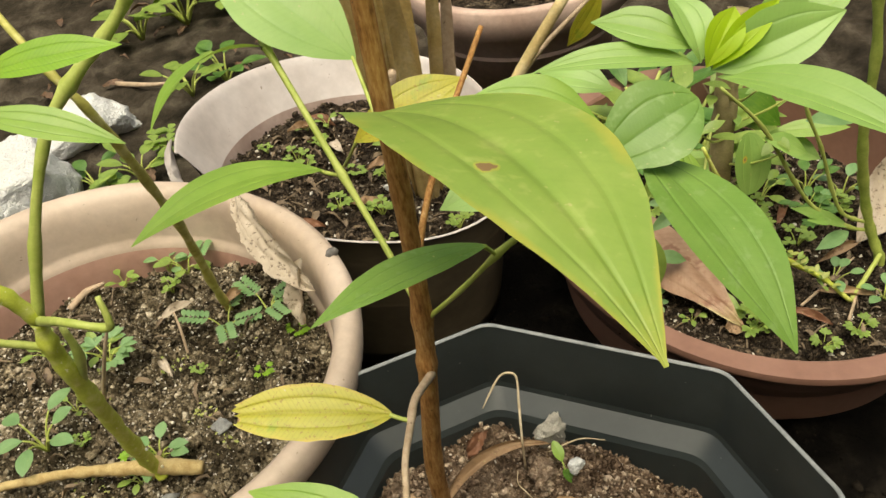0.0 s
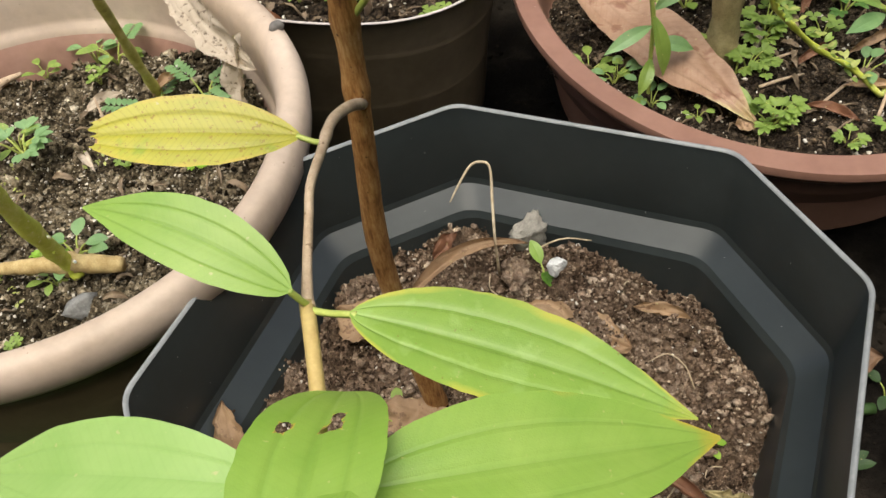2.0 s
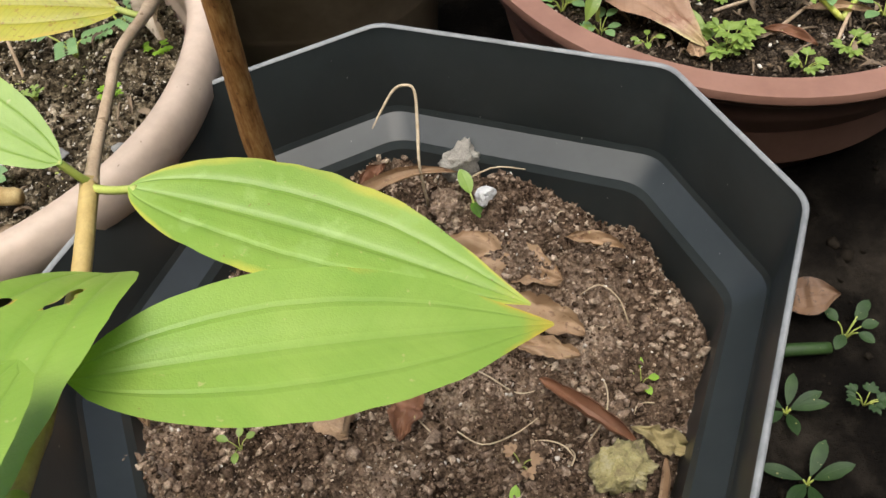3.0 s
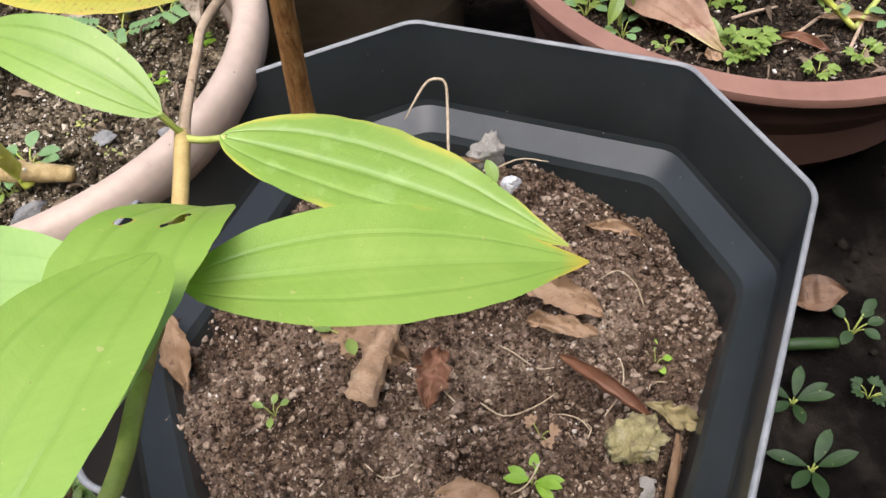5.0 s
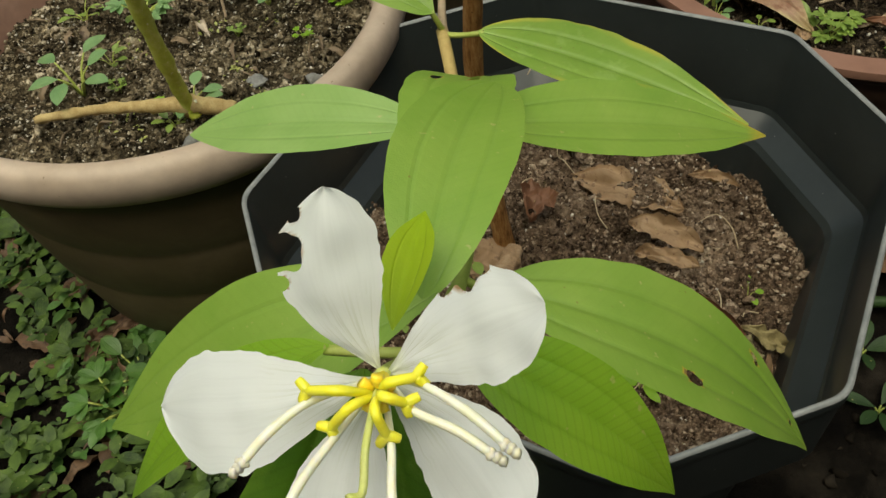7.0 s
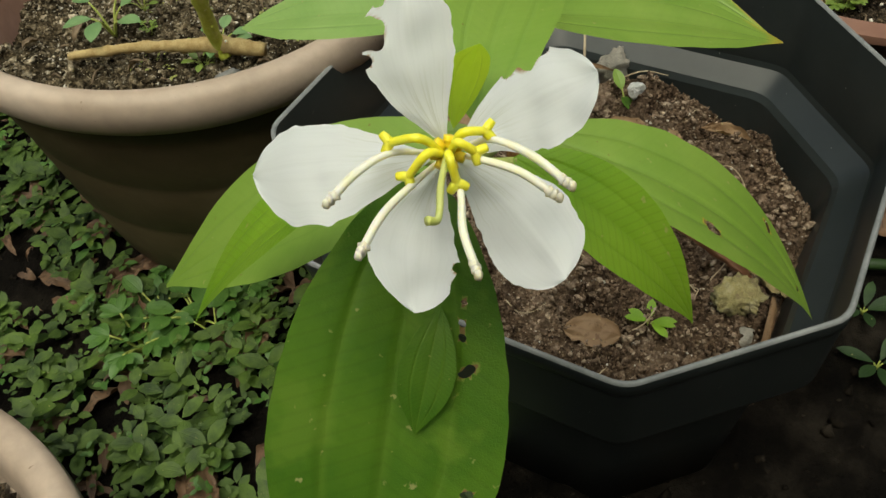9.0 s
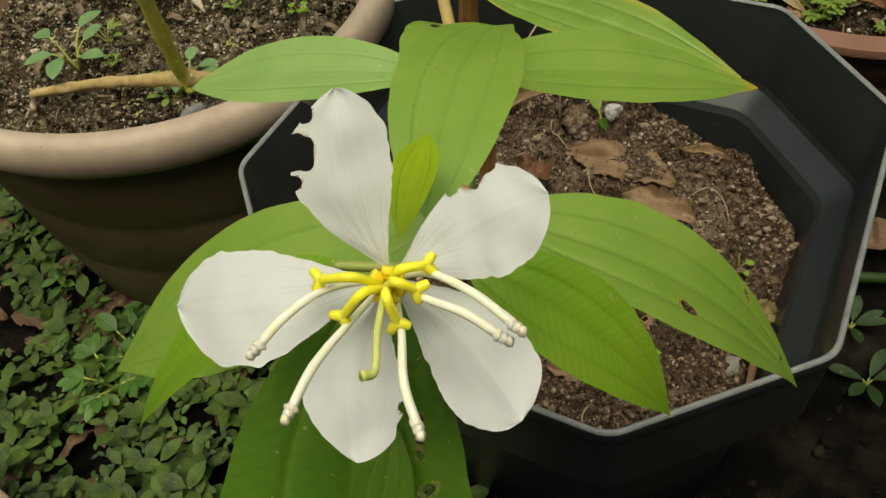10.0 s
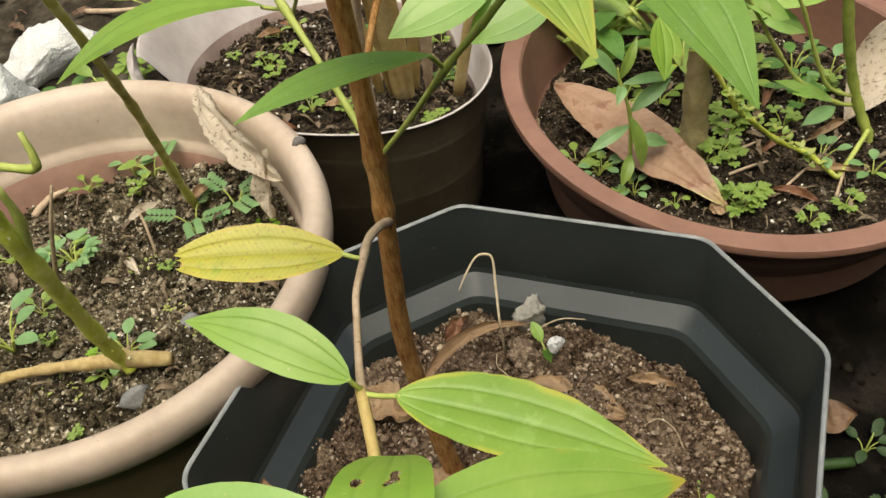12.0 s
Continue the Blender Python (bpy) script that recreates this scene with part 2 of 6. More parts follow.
def mud_material():
    """Dark humus with the shade round the pots put into its colour, bare grey-brown mud further back."""
    m, t, b = material("mud")
    shaded_humus = ramp(t, noise_fac(t, 22), [(0.3, (0.003, 0.0026, 0.0022)), (0.5, (0.007, 0.0058, 0.0044)), (0.78, (0.034, 0.028, 0.021))])
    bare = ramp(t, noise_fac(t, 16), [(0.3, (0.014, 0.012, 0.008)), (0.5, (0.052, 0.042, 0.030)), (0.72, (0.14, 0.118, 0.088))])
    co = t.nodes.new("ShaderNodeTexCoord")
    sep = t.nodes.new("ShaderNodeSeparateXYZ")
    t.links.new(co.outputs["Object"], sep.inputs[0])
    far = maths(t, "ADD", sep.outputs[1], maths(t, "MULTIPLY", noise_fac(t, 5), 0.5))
    c = mix(t, ramp(t, maths(t, "MULTIPLY", far, 0.5), [(0.56, (0, 0, 0)), (0.68, (1, 1, 1))]), shaded_humus, bare)
    f2 = noise_fac(t, 180, 5)
    c = mix(t, 0.5, c, ramp(t, f2, [(0.3, (0.3, 0.3, 0.3)), (0.7, (1, 1, 1))]), "MULTIPLY")
    t.links.new(c, b.inputs["Base Color"])
    b.inputs["Roughness"].default_value = 0.75
    b.inputs["Specular IOR Level"].default_value = 0.04
    bump(t, b, f2, 0.8, 0.004)
    return m


M_MUD = mud_material()
M_CRUMB = grainy("soil_crumb", [(0.36, (0.036, 0.023, 0.014)), (0.50, (0.165, 0.108, 0.070)), (0.68, (0.48, 0.37, 0.265))], 150, 0.97, 0.45, 0.8, 0.0008, 0.05, True)
M_CRUMB_DARK = grainy("dark_crumb", [(0.38, (0.022, 0.018, 0.011)), (0.52, (0.105, 0.088, 0.058)), (0.70, (0.46, 0.40, 0.30))], 90, 0.97, 0.45, 0.8, 0.0008, 0.05, True)
# Near-black crumbs to go with the shade-darkened humus.
M_CRUMB_BLACK = grainy("shaded_humus_crumb", [(0.3, (0.004, 0.0034, 0.0027)), (0.6, (0.018, 0.0145, 0.0105)), (0.85, (0.07, 0.058, 0.043))], 90, 0.95, 0.3, 0.5, 0.0006, 0.05, True)
M_SOIL_WET = grainy("wet_soil", [(0.3, (0.014, 0.010, 0.007)), (0.5, (0.05, 0.037, 0.025)), (0.72, (0.18, 0.14, 0.10))], 45, 0.95, 0.5, 1.0, 0.0018, 0.08, cells=260)
M_CRUMB_WET = grainy("wet_crumb", [(0.34, (0.012, 0.009, 0.007)), (0.5, (0.05, 0.038, 0.027)), (0.62, (0.16, 0.125, 0.09)), (0.74, (0.5, 0.44, 0.36))], 90, 0.95, 0.3, 0.5, 0.0006, 0.08, True)
M_DRY = leaf_material("dry_leaf", (0.23, 0.135, 0.068), (0.40, 0.265, 0.15), (0.16, 0.09, 0.04), (0.5, 0.36, 0.2), 0.7, (0.15, 0.08, 0.04), 0.15)
M_DRY_BROAD = leaf_material("broad_dead_leaf", (0.255, 0.140, 0.080), (0.40, 0.255, 0.165), (0.18, 0.10, 0.05), (0.48, 0.40, 0.18), 0.6, (0.20, 0.085, 0.045), 0.12, 46, 0.6, 0.15)
M_DRY_RED = leaf_material("red_dry_leaf", (0.14, 0.06, 0.03), (0.26, 0.12, 0.06), (0.09, 0.04, 0.02), (0.3, 0.18, 0.1), 0.65, None, 0.12)
M_DRY_PALE = leaf_material("bleached_leaf", (0.40, 0.325, 0.24), (0.58, 0.50, 0.40), (0.30, 0.23, 0.15), (0.35, 0.25, 0.15), 0.75, (0.10, 0.065, 0.04), 0.15, 260)
M_STONE = grainy("grey_stone", [(0.3, (0.40, 0.37, 0.31)), (0.7, (0.70, 0.66, 0.57))], 110, 0.95, 0.4, 1.0, 0.003)
M_STONE_GREY = grainy("slate_stone", [(0.3, (0.17, 0.17, 0.16)), (0.7, (0.36, 0.36, 0.34))], 60, 0.9, 0.4, 0.8, 0.0015)
M_STONE_WHITE = grainy("white_stone", [(0.25, (0.50, 0.50, 0.45)), (0.38, (0.80, 0.80, 0.76)), (0.7, (0.90, 0.90, 0.88))], 34, 0.95, 0.15, 1.0, 0.006)
M_STONE_MOSS = grainy("mossy_stone", [(0.3, (0.22, 0.17, 0.09)), (0.5, (0.42, 0.37, 0.16)), (0.7, (0.56, 0.50, 0.32))], 110, 0.95, 0.4, 0.9, 0.0015)
M_POT_DARK = grainy("charcoal_plastic", [(0.25, (0.020, 0.0255, 0.0252)), (0.55, (0.0285, 0.0350, 0.0346)), (0.8, (0.040, 0.048, 0.047))], 14, 0.36, 0.15, 0.12, 0.0003, 0.5)
M_POT_BEIGE = grainy("beige_plastic", [(0.25, (0.40, 0.305, 0.225)), (0.55, (0.55, 0.44, 0.345)), (0.8, (0.66, 0.545, 0.445))], 11, 0.55, 0.2, 0.25, 0.0005, 0.4)
M_POT_BROWN = grainy("brown_plastic", [(0.3, (0.20, 0.100, 0.068)), (0.7, (0.30, 0.165, 0.118))], 13, 0.42, 0.15, 0.2, 0.0004, 0.5)
M_POT_WHITE = grainy("dirty_white_plastic", [(0.25, (0.41, 0.355, 0.325)), (0.5, (0.54, 0.485, 0.455)), (0.75, (0.66, 0.615, 0.59))], 7, 0.5, 0.2, 0.25, 0.0005, 0.4)
# Grime on the pot's outer wall, with its shade also in the colour.
M_POT_BEIGE_SIDE = grainy("grimy_shaded_beige_plastic", [(0.25, (0.066, 0.048, 0.022)), (0.55, (0.104, 0.077, 0.039)), (0.8, (0.17, 0.128, 0.073))], 11, 0.6, 0.25, 0.3, 0.0005, 0.3)
# Stained white plastic; the outer wall's shadow is mixed into this brown.
M_POT_STAINED_SHADED = grainy("stained_shaded_plastic", [(0.25, (0.085, 0.063, 0.036)), (0.5, (0.135, 0.102, 0.062)), (0.75, (0.21, 0.163, 0.108))], 9, 0.5, 0.25, 0.25, 0.0005, 0.4)
M_POT_OLD = grainy("faded_terracotta", [(0.3, (0.50, 0.34, 0.265)), (0.7, (0.64, 0.47, 0.385))], 15, 0.7, 0.25, 0.3, 0.0006)
M_POT_INNER = grainy("damp_pink_plastic", [(0.25, (0.30, 0.165, 0.12)), (0.55, (0.42, 0.25, 0.19)), (0.8, (0.52, 0.34, 0.27))], 13, 0.5, 0.2, 0.25, 0.0005, 0.4)
M_POT_PINK = grainy("stained_pink_plastic", [(0.25, (0.34, 0.24, 0.20)), (0.55, (0.48, 0.36, 0.31)), (0.8, (0.60, 0.49, 0.44))], 13, 0.5, 0.2, 0.25, 0.0005, 0.4)
M_SHEATH = grainy("straw_sheath", [(0.3, (0.46, 0.32, 0.11)), (0.5, (0.60, 0.46, 0.20)), (0.7, (0.72, 0.60, 0.34))], 35, 0.75, 0.3, 0.5, 0.001)
M_LITTER = leaf_material("litter_leaf", (0.075, 0.04, 0.022), (0.20, 0.115, 0.06), (0.06, 0.03, 0.02), (0.3, 0.18, 0.1), 0.7, (0.05, 0.03, 0.02), 0.1)


def flecks(m, scale, limit, colour, share=0.8):
    """Small stray specks of dirt or dust on a material."""
    t = m.node_tree
    b = t.nodes["Principled BSDF"]
    old = b.inputs["Base Color"].links[0].from_socket
    f = ramp(t, noise_fac(t, scale, 2), [(limit, (0, 0, 0)), (limit + 0.03, (share, share, share))])
    t.links.new(mix(t, f, old, colour), b.inputs["Base Color"])


flecks(M_POT_DARK, 330, 0.765, (0.45, 0.44, 0.40))
flecks(M_POT_BEIGE, 210, 0.73, (0.16, 0.11, 0.07))
flecks(M_POT_WHITE, 120, 0.72, (0.2, 0.15, 0.1))
flecks(M_POT_BROWN, 260, 0.75, (0.4, 0.33, 0.28))
flecks(M_LEAF_YELLOW, 620, 0.625, (0.27, 0.14, 0.02))
flecks(M_LEAF_WORN, 560, 0.72, (0.22, 0.13, 0.03))
flecks(M_LEAF, 420, 0.75, (0.24, 0.16, 0.04))
flecks(M_BARK, 300, 0.70, (0.10, 0.05, 0.02))
flecks(M_STALK, 260, 0.68, (0.82, 0.80, 0.55))
flecks(M_TWIG, 240, 0.68, (0.16, 0.10, 0.05))
M_SHELL = grainy("snail_shell", [(0.3, (0.09, 0.08, 0.07)), (0.7, (0.22, 0.2, 0.18))], 200, 0.6, 0.3, 0.4, 0.0004)
M_YELLOW = grainy("yellow_anther", [(0.3, (0.90, 0.80, 0.03)), (0.7, (0.96, 0.90, 0.10))], 400, 0.45, 0.0, 0.1, 0.0002)
M_ORANGE = grainy("golden_anther", [(0.3, (0.88, 0.58, 0.03)), (0.7, (0.94, 0.74, 0.06))], 400, 0.45, 0.0, 0.1, 0.0002)
M_CREAM = grainy("cream_anther", [(0.3, (0.84, 0.82, 0.60)), (0.7, (0.90, 0.89, 0.76))], 400, 0.5, 0.0, 0.2, 0.0002)
M_ANTHER_TIP = grainy("withered_anther", [(0.3, (0.74, 0.66, 0.45)), (0.7, (0.86, 0.82, 0.66))], 500, 0.6, 0.0, 0.3, 0.0002)
M_STYLE = grainy("green_style", [(0.3, (0.45, 0.5, 0.12)), (0.7, (0.62, 0.66, 0.25))], 400, 0.5, 0.0, 0.1, 0.0002)
M_ROLLED = grainy("rolled_leaf", [(0.3, (0.25, 0.15, 0.075)), (0.5, (0.37, 0.24, 0.135)), (0.7, (0.50, 0.36, 0.22))], 95, 0.75, 0.4, 0.5, 0.0008)
M_THREAD = grainy("dry_thread", [(0.3, (0.4, 0.3, 0.18)), (0.7, (0.6, 0.5, 0.34))], 200, 0.8, 0.0, 0.0)


def soften(m, amount):
    """Lets light pass into small fleshy parts."""
    b = m.node_tree.nodes["Principled BSDF"]
    b.inputs["Subsurface Weight"].default_value = amount
    b.inputs["Subsurface Radius"].default_value = (1.0, 0.9, 0.5)
    b.inputs["Subsurface Scale"].default_value = 0.0012


for m in (M_YELLOW, M_ORANGE, M_CREAM, M_ANTHER_TIP, M_STYLE):
    soften(m, 0.7)


def petal_material():
    m, t, b = material("white_petal")
    uv = t.nodes.new("ShaderNodeUVMap")
    sep = t.nodes.new("ShaderNodeSeparateXYZ")
    t.links.new(uv.outputs[0], sep.inputs[0])
    w = node(t, "ShaderNodeTexNoise", Scale=4.0, Detail=3.0)
    cmb = t.nodes.new("ShaderNodeCombineXYZ")
    t.links.new(maths(t, "MULTIPLY", sep.outputs[0], 9.0), cmb.inputs[0])
    t.links.new(maths(t, "MULTIPLY", sep.outputs[1], 0.5), cmb.inputs[1])
    t.links.new(cmb.outputs[0], w.inputs["Vector"])
    c = ramp(t, w.outputs["Fac"], [(0.3, (0.905, 0.93, 0.945)), (0.6, (0.935, 0.96, 0.975))])
    line = node(t, "ShaderNodeTexNoise", Scale=1.0, Detail=2.0)
    cl = t.nodes.new("ShaderNodeCombineXYZ")
    t.links.new(maths(t, "MULTIPLY", sep.outputs[0], 34.0), cl.inputs[0])
    t.links.new(maths(t, "MULTIPLY", sep.outputs[1], 1.2), cl.inputs[1])
    t.links.new(cl.outputs[0], line.inputs["Vector"])
    stripe = maths(t, "MULTIPLY", maths(t, "LESS_THAN", line.outputs["Fac"], 0.42), maths(t, "MAXIMUM", maths(t, "SUBTRACT", 0.60, maths(t, "MULTIPLY", sep.outputs[1], 1.15)), 0.0))
    c = mix(t, stripe, c, (0.55, 0.57, 0.45))
    c = mix(t, ramp(t, sep.outputs[1], [(0.0, (0.7, 0.7, 0.7)), (0.16, (0, 0, 0))]), c, (0.74, 0.78, 0.5))
    at = t.nodes.new("ShaderNodeAttribute")
    at.attribute_name = "wear"
    c = mix(t, at.outputs["Fac"], c, (0.45, 0.27, 0.13))
    t.links.new(c, b.inputs["Base Color"])
    b.inputs["Roughness"].default_value = 0.5
    b.inputs["Sheen Weight"].default_value = 0.15
    bump(t, b, w.outputs["Fac"], 0.07, 0.0005)
    tr = t.nodes.new("ShaderNodeBsdfTranslucent")
    t.links.new(c, tr.inputs[0])
    ms = t.nodes.new("ShaderNodeMixShader")
    ms.inputs[0].default_value = 0.42
    t.links.new(b.outputs[0], ms.inputs[1])
    t.links.new(tr.outputs[0], ms.inputs[2])
    t.links.new(ms.outputs[0], t.nodes["Material Output"].inputs[0])
    return m


M_PETAL = petal_material()


# ---- builders ----
def root_of(ob):
    while ob.parent:
        ob = ob.parent
    return ob


def finish(bm, name, smooth=True):
    me = bpy.data.meshes.new(name)
    bm.to_mesh(me)
    bm.free()
    if smooth:
        me.polygons.foreach_set("use_smooth", [True] * len(me.polygons))
    return me


def thing(name, label, category, at=(0, 0, 0), group="", kind=""):
    return_ob = new(name)
    return_ob.location = at
    return_ob.empty_display_size = 0.02
    return tagged(return_ob, label, category, group, kind)


def part(name, bm, mat, parent, label="", smooth=True):
    """Links a bmesh, given in world coordinates, as one mesh under a thing or a part."""
    bmesh.ops.translate(bm, vec=-Vector(root_of(parent).location), verts=bm.verts)
    ob = new(name, finish(bm, name, smooth))
    ob.data.materials.append(mat)
    ob.parent = parent
    if label:
        ob["label"] = label
    return ob


def solo(name, bm, mat, label, category, at, group="", kind="", smooth=True):
    """A thing of one mesh, its origin at its base."""
    bmesh.ops.translate(bm, vec=-Vector(at), verts=bm.verts)
    ob = new(name, finish(bm, name, smooth))
    ob.data.materials.append(mat)
    ob.location = at
    return tagged(ob, label, category, group, kind)


def spline(points, steps=6):
    """Points along a smooth curve through the given ones, with a parameter for each."""
    p = [Vector(q) for q in points]
    p = [p[0] * 2 - p[1]] + p + [p[-1] * 2 - p[-2]]
    out = []
    for i in range(1, len(p) - 2):
        a, b, c, d = p[i - 1:i + 3]
        for k in range(steps):
            t = k / steps
            out.append((i - 1 + t, 0.5 * (2 * b + (c - a) * t + (2 * a - 5 * b + 4 * c - d) * t * t + (3 * b - a - 3 * c + d) * t ** 3)))
    out.append((len(p) - 3, p[-2]))
    return out


def tube(points, radii, sides=8, steps=5, knots=(), rough=0.0, bm=None):
    """A tapered round stem through points; knots: (parameter, swelling)."""
    bm = bm or bmesh.new()
    line = spline(points, steps)
    rings, up = [], Vector((0.3, 0.2, 1)).normalized()
    for k, (s, p) in enumerate(line):
        q = line[min(k + 1, len(line) - 1)][1] - line[max(k - 1, 0)][1]
        q.normalize()
        side = q.cross(up)
        if side.length < 0.05:
            side = q.cross(Vector((1, 0.1, 0)))
        side.normalize()
        top = side.cross(q)
        i = min(int(s), len(radii) - 2)
        r = radii[i] + (radii[i + 1] - radii[i]) * (s - i)
        for at, swell in knots:
            r *= 1 + swell * math.exp(-((s - at) / 0.16) ** 2)
        ring = []
        for j in range(sides):
            a = 2 * math.pi * j / sides
            rr = r * (1 + rough * noise.noise(Vector((p.x * 300 + j, p.y * 300, p.z * 200))))
            ring.append(bm.verts.new(p + side * (rr * math.cos(a)) + top * (rr * math.sin(a))))
        rings.append(ring)
    for a, b in zip(rings, rings[1:]):
        for j in range(sides):
            bm.faces.new((a[j], a[(j + 1) % sides], b[(j + 1) % sides], b[j]))
    bm.faces.new(rings[0][::-1])
    bm.faces.new(rings[-1])
    return bm


def blade(base, tip, width, arch=0.004, nrm=(0, -0.35, 0.9), fold=0.12, p=1.0, q=0.85, nu=10, nv=26, curl=0.0, cut=1.0,
          wave=0.0, holes=(), bites=(), tipwear=0.0, edgewear=0.0, crease=1.0, roll=0.0, sway=0.0, ragged=0.0, crumple=0.0, spots=(), taper=None, seed=0, bm=None):
    """A leaf or petal from base to tip. arch lifts its middle, fold its margins, curl drops its tip; holes and bites are
    (place, radius) in the world, cut out of it with ragged, browned rims."""
    bm = bm or bmesh.new()
    uv = bm.loops.layers.uv.verify()
    wear = bm.verts.layers.float.get("wear") or bm.verts.layers.float.new("wear")
    base, tip = Vector(base), Vector(tip)
    ax = tip - base
    length = ax.length
    ax.normalize()
    side = ax.cross(Vector(nrm)).normalized()
    n = side.cross(ax).normalized()
    grid = []
    for i in range(nv + 1):
        v = cut * i / nv
        half = width / 2 * max(math.sin(math.pi * min(v, 1) ** p), 0.0) ** q * (1 - 0.25 * max(v - 0.75, 0) / 0.25 * (q > 0.8 if taper is None else taper))
        half = max(half, width * 0.012)
        row = []
        for j in range(nu + 1):
            u = 2 * j / nu - 1
            h = arch * 4 * v * (1 - v) - curl * length * max(v - 0.35, 0) ** 2 + fold * abs(u) * half
            h -= crease * 0.012 * width * sum(math.exp(-((u - c) / 0.07) ** 2) for c in (-0.52, 0, 0.52)) * min(1, 6 * v * (1 - v))
            h += wave * noise.noise(Vector((u * 1.3 + seed, v * 5, seed * 3.1)))
            out = u * half
            if roll:
                a = u * roll
                out, h = half * math.sin(a) / roll, h + half * (1 - math.cos(a)) / roll
            if crumple:
                h += crumple * (abs(noise.noise(Vector((u * 1.1 + seed, v * 3, 2.2)))) * 2 - 0.4 + 0.6 * abs(noise.noise(Vector((u * 2.7, v * 8 + seed, 6.1)))))
            edge = 1 + ragged * noise.noise(Vector((v * 7, seed * 1.7 + (u > 0) * 9, 1.3))) + 0.6 * ragged * noise.noise(Vector((v * 21, seed + (u > 0) * 5, 3.3))) + 0.03 * noise.noise(Vector((v * 14, seed + u, 4.2)))
            gnaw = 0.05 * noise.noise(Vector((u * 3.1, seed, 8.8))) * length * (i == nv) * (cut < 1)
            vert = bm.verts.new(base + ax * (length * v + gnaw) + side * (out * edge + sway * 4 * v * (1 - v)) + n * h)
            w = tipwear * max(0, (v - 0.8) / 0.2) + edgewear * max(0, (abs(u) - 0.75) / 0.25) * (0.5 + noise.noise(Vector((v * 6, u * 2, seed))))
            vert[wear] = w
            row.append(vert)
        grid.append(row)
    made = []
    for i in range(nv):
        for j in range(nu):
            f = bm.faces.new((grid[i][j], grid[i][j + 1], grid[i + 1][j + 1], grid[i + 1][j]))
            for loop, (a, b) in zip(f.loops, ((j, i), (j + 1, i), (j + 1, i + 1), (j, i + 1))):
                loop[uv].uv = (a / nu, b / nv)
            made.append(f)
    for place, r in spots:
        place = Vector(place)
        hit = min((v for row in grid for v in row), key=lambda v: (v.co - place).length).co.copy()
        for row in grid:
            for vert in row:
                d = (vert.co - hit).length / r
                vert[wear] = max(vert[wear], 1.5 * math.exp(-d ** 4) * (1 + 0.35 * noise.noise(vert.co * 500)))
    gone = set()
    for place, r in (*holes, *bites):
        place = Vector(place)
        hit = min(made, key=lambda f: (f.calc_center_median() - place).length).calc_center_median()
        for f in made:
            d = f.calc_center_median() - hit
            rr = r * (1 + 0.45 * noise.noise(f.calc_center_median() * (1.2 / r)))
            if d.length < rr:
                gone.add(f)
            elif d.length < r * 2.2:
                for vert in f.verts:
                    vert[wear] = max(vert[wear], 0.85 - 4.0 * ((vert.co - hit).length / r - 0.9))
    if gone:
        torn_edges = {e for f in gone for e in f.edges if any(g not in gone for g in e.link_faces)}
        bmesh.ops.delete(bm, geom=list(gone), context="FACES")
        for step in range(3):
            links = collections.defaultdict(list)
            for e in torn_edges:
                if e.is_valid:
                    links[e.verts[0]].append(e.verts[1])
                    links[e.verts[1]].append(e.verts[0])
            moved = {v: (v.co * 2 + sum((n.co for n in near), Vector())) / (2 + len(near)) for v, near in links.items() if len(near) == 2}
            for v, co in moved.items():
                v.co = co
    return bm


def pebble(size, seed, flat=1.0, subdiv=1, rough=0.35):
    bm = bmesh.new()
    bmesh.ops.create_icosphere(bm, subdivisions=subdiv, radius=1)
    for v in bm.verts:
        d = 1 + rough * noise.noise(v.co * 1.1 + Vector((seed, 0, 0))) + rough * 0.4 * noise.noise(v.co * 3.1 + Vector((0, seed, 0)))
        v.co = Vector((v.co.x * size[0] * d, v.co.y * size[1] * d, v.co.z * size[2] * d * flat))
    return bm


def rock(name, at, size, mat, label, seed, turn=0, subdiv=3, category="stone", rough=0.5):
    """A broken stone: the hull of scattered points, its faces roughened."""
    rng = random.Random(int(seed * 100))
    bm = bmesh.new()
    for k in range(18):
        p = Vector((rng.gauss(0, 1), rng.gauss(0, 1), rng.gauss(0, 1))).normalized()
        bm.verts.new(p * rng.uniform(0.85, 1.1))
    hull = bmesh.ops.convex_hull(bm, input=bm.verts[:])
    bmesh.ops.delete(bm, geom=[v for v in hull["geom_interior"] if isinstance(v, bmesh.types.BMVert)], context="VERTS")
    bmesh.ops.subdivide_edges(bm, edges=bm.edges[:], cuts=3 if subdiv > 2 else 1, use_grid_fill=True)
    bmesh.ops.smooth_vert(bm, verts=bm.verts[:], factor=0.10, use_axis_x=True, use_axis_y=True, use_axis_z=True)
    if subdiv > 3:
        bmesh.ops.subdivide_edges(bm, edges=bm.edges[:], cuts=2, use_grid_fill=True)
    for v in bm.verts:
        d = 1 + 0.16 * rough * noise.noise(v.co * 3 + Vector((seed, 0, 0))) + 0.12 * rough * noise.noise(v.co * 9) + 0.06 * rough * noise.noise(v.co * 24)
        v.co = Vector((v.co.x * size[0] * d, v.co.y * size[1] * d, v.co.z * size[2] * d))
    bmesh.ops.rotate(bm, cent=(0, 0, 0), matrix=Matrix.Rotation(radians(turn), 3, "Z"), verts=bm.verts)
    low = min(v.co.z for v in bm.verts)
    bmesh.ops.translate(bm, vec=Vector(at) + Vector((0, 0, -low * 0.6)), verts=bm.verts)
    bmesh.ops.recalc_face_normals(bm, faces=bm.faces[:])
    return solo(name, bm, mat, label, category, at)


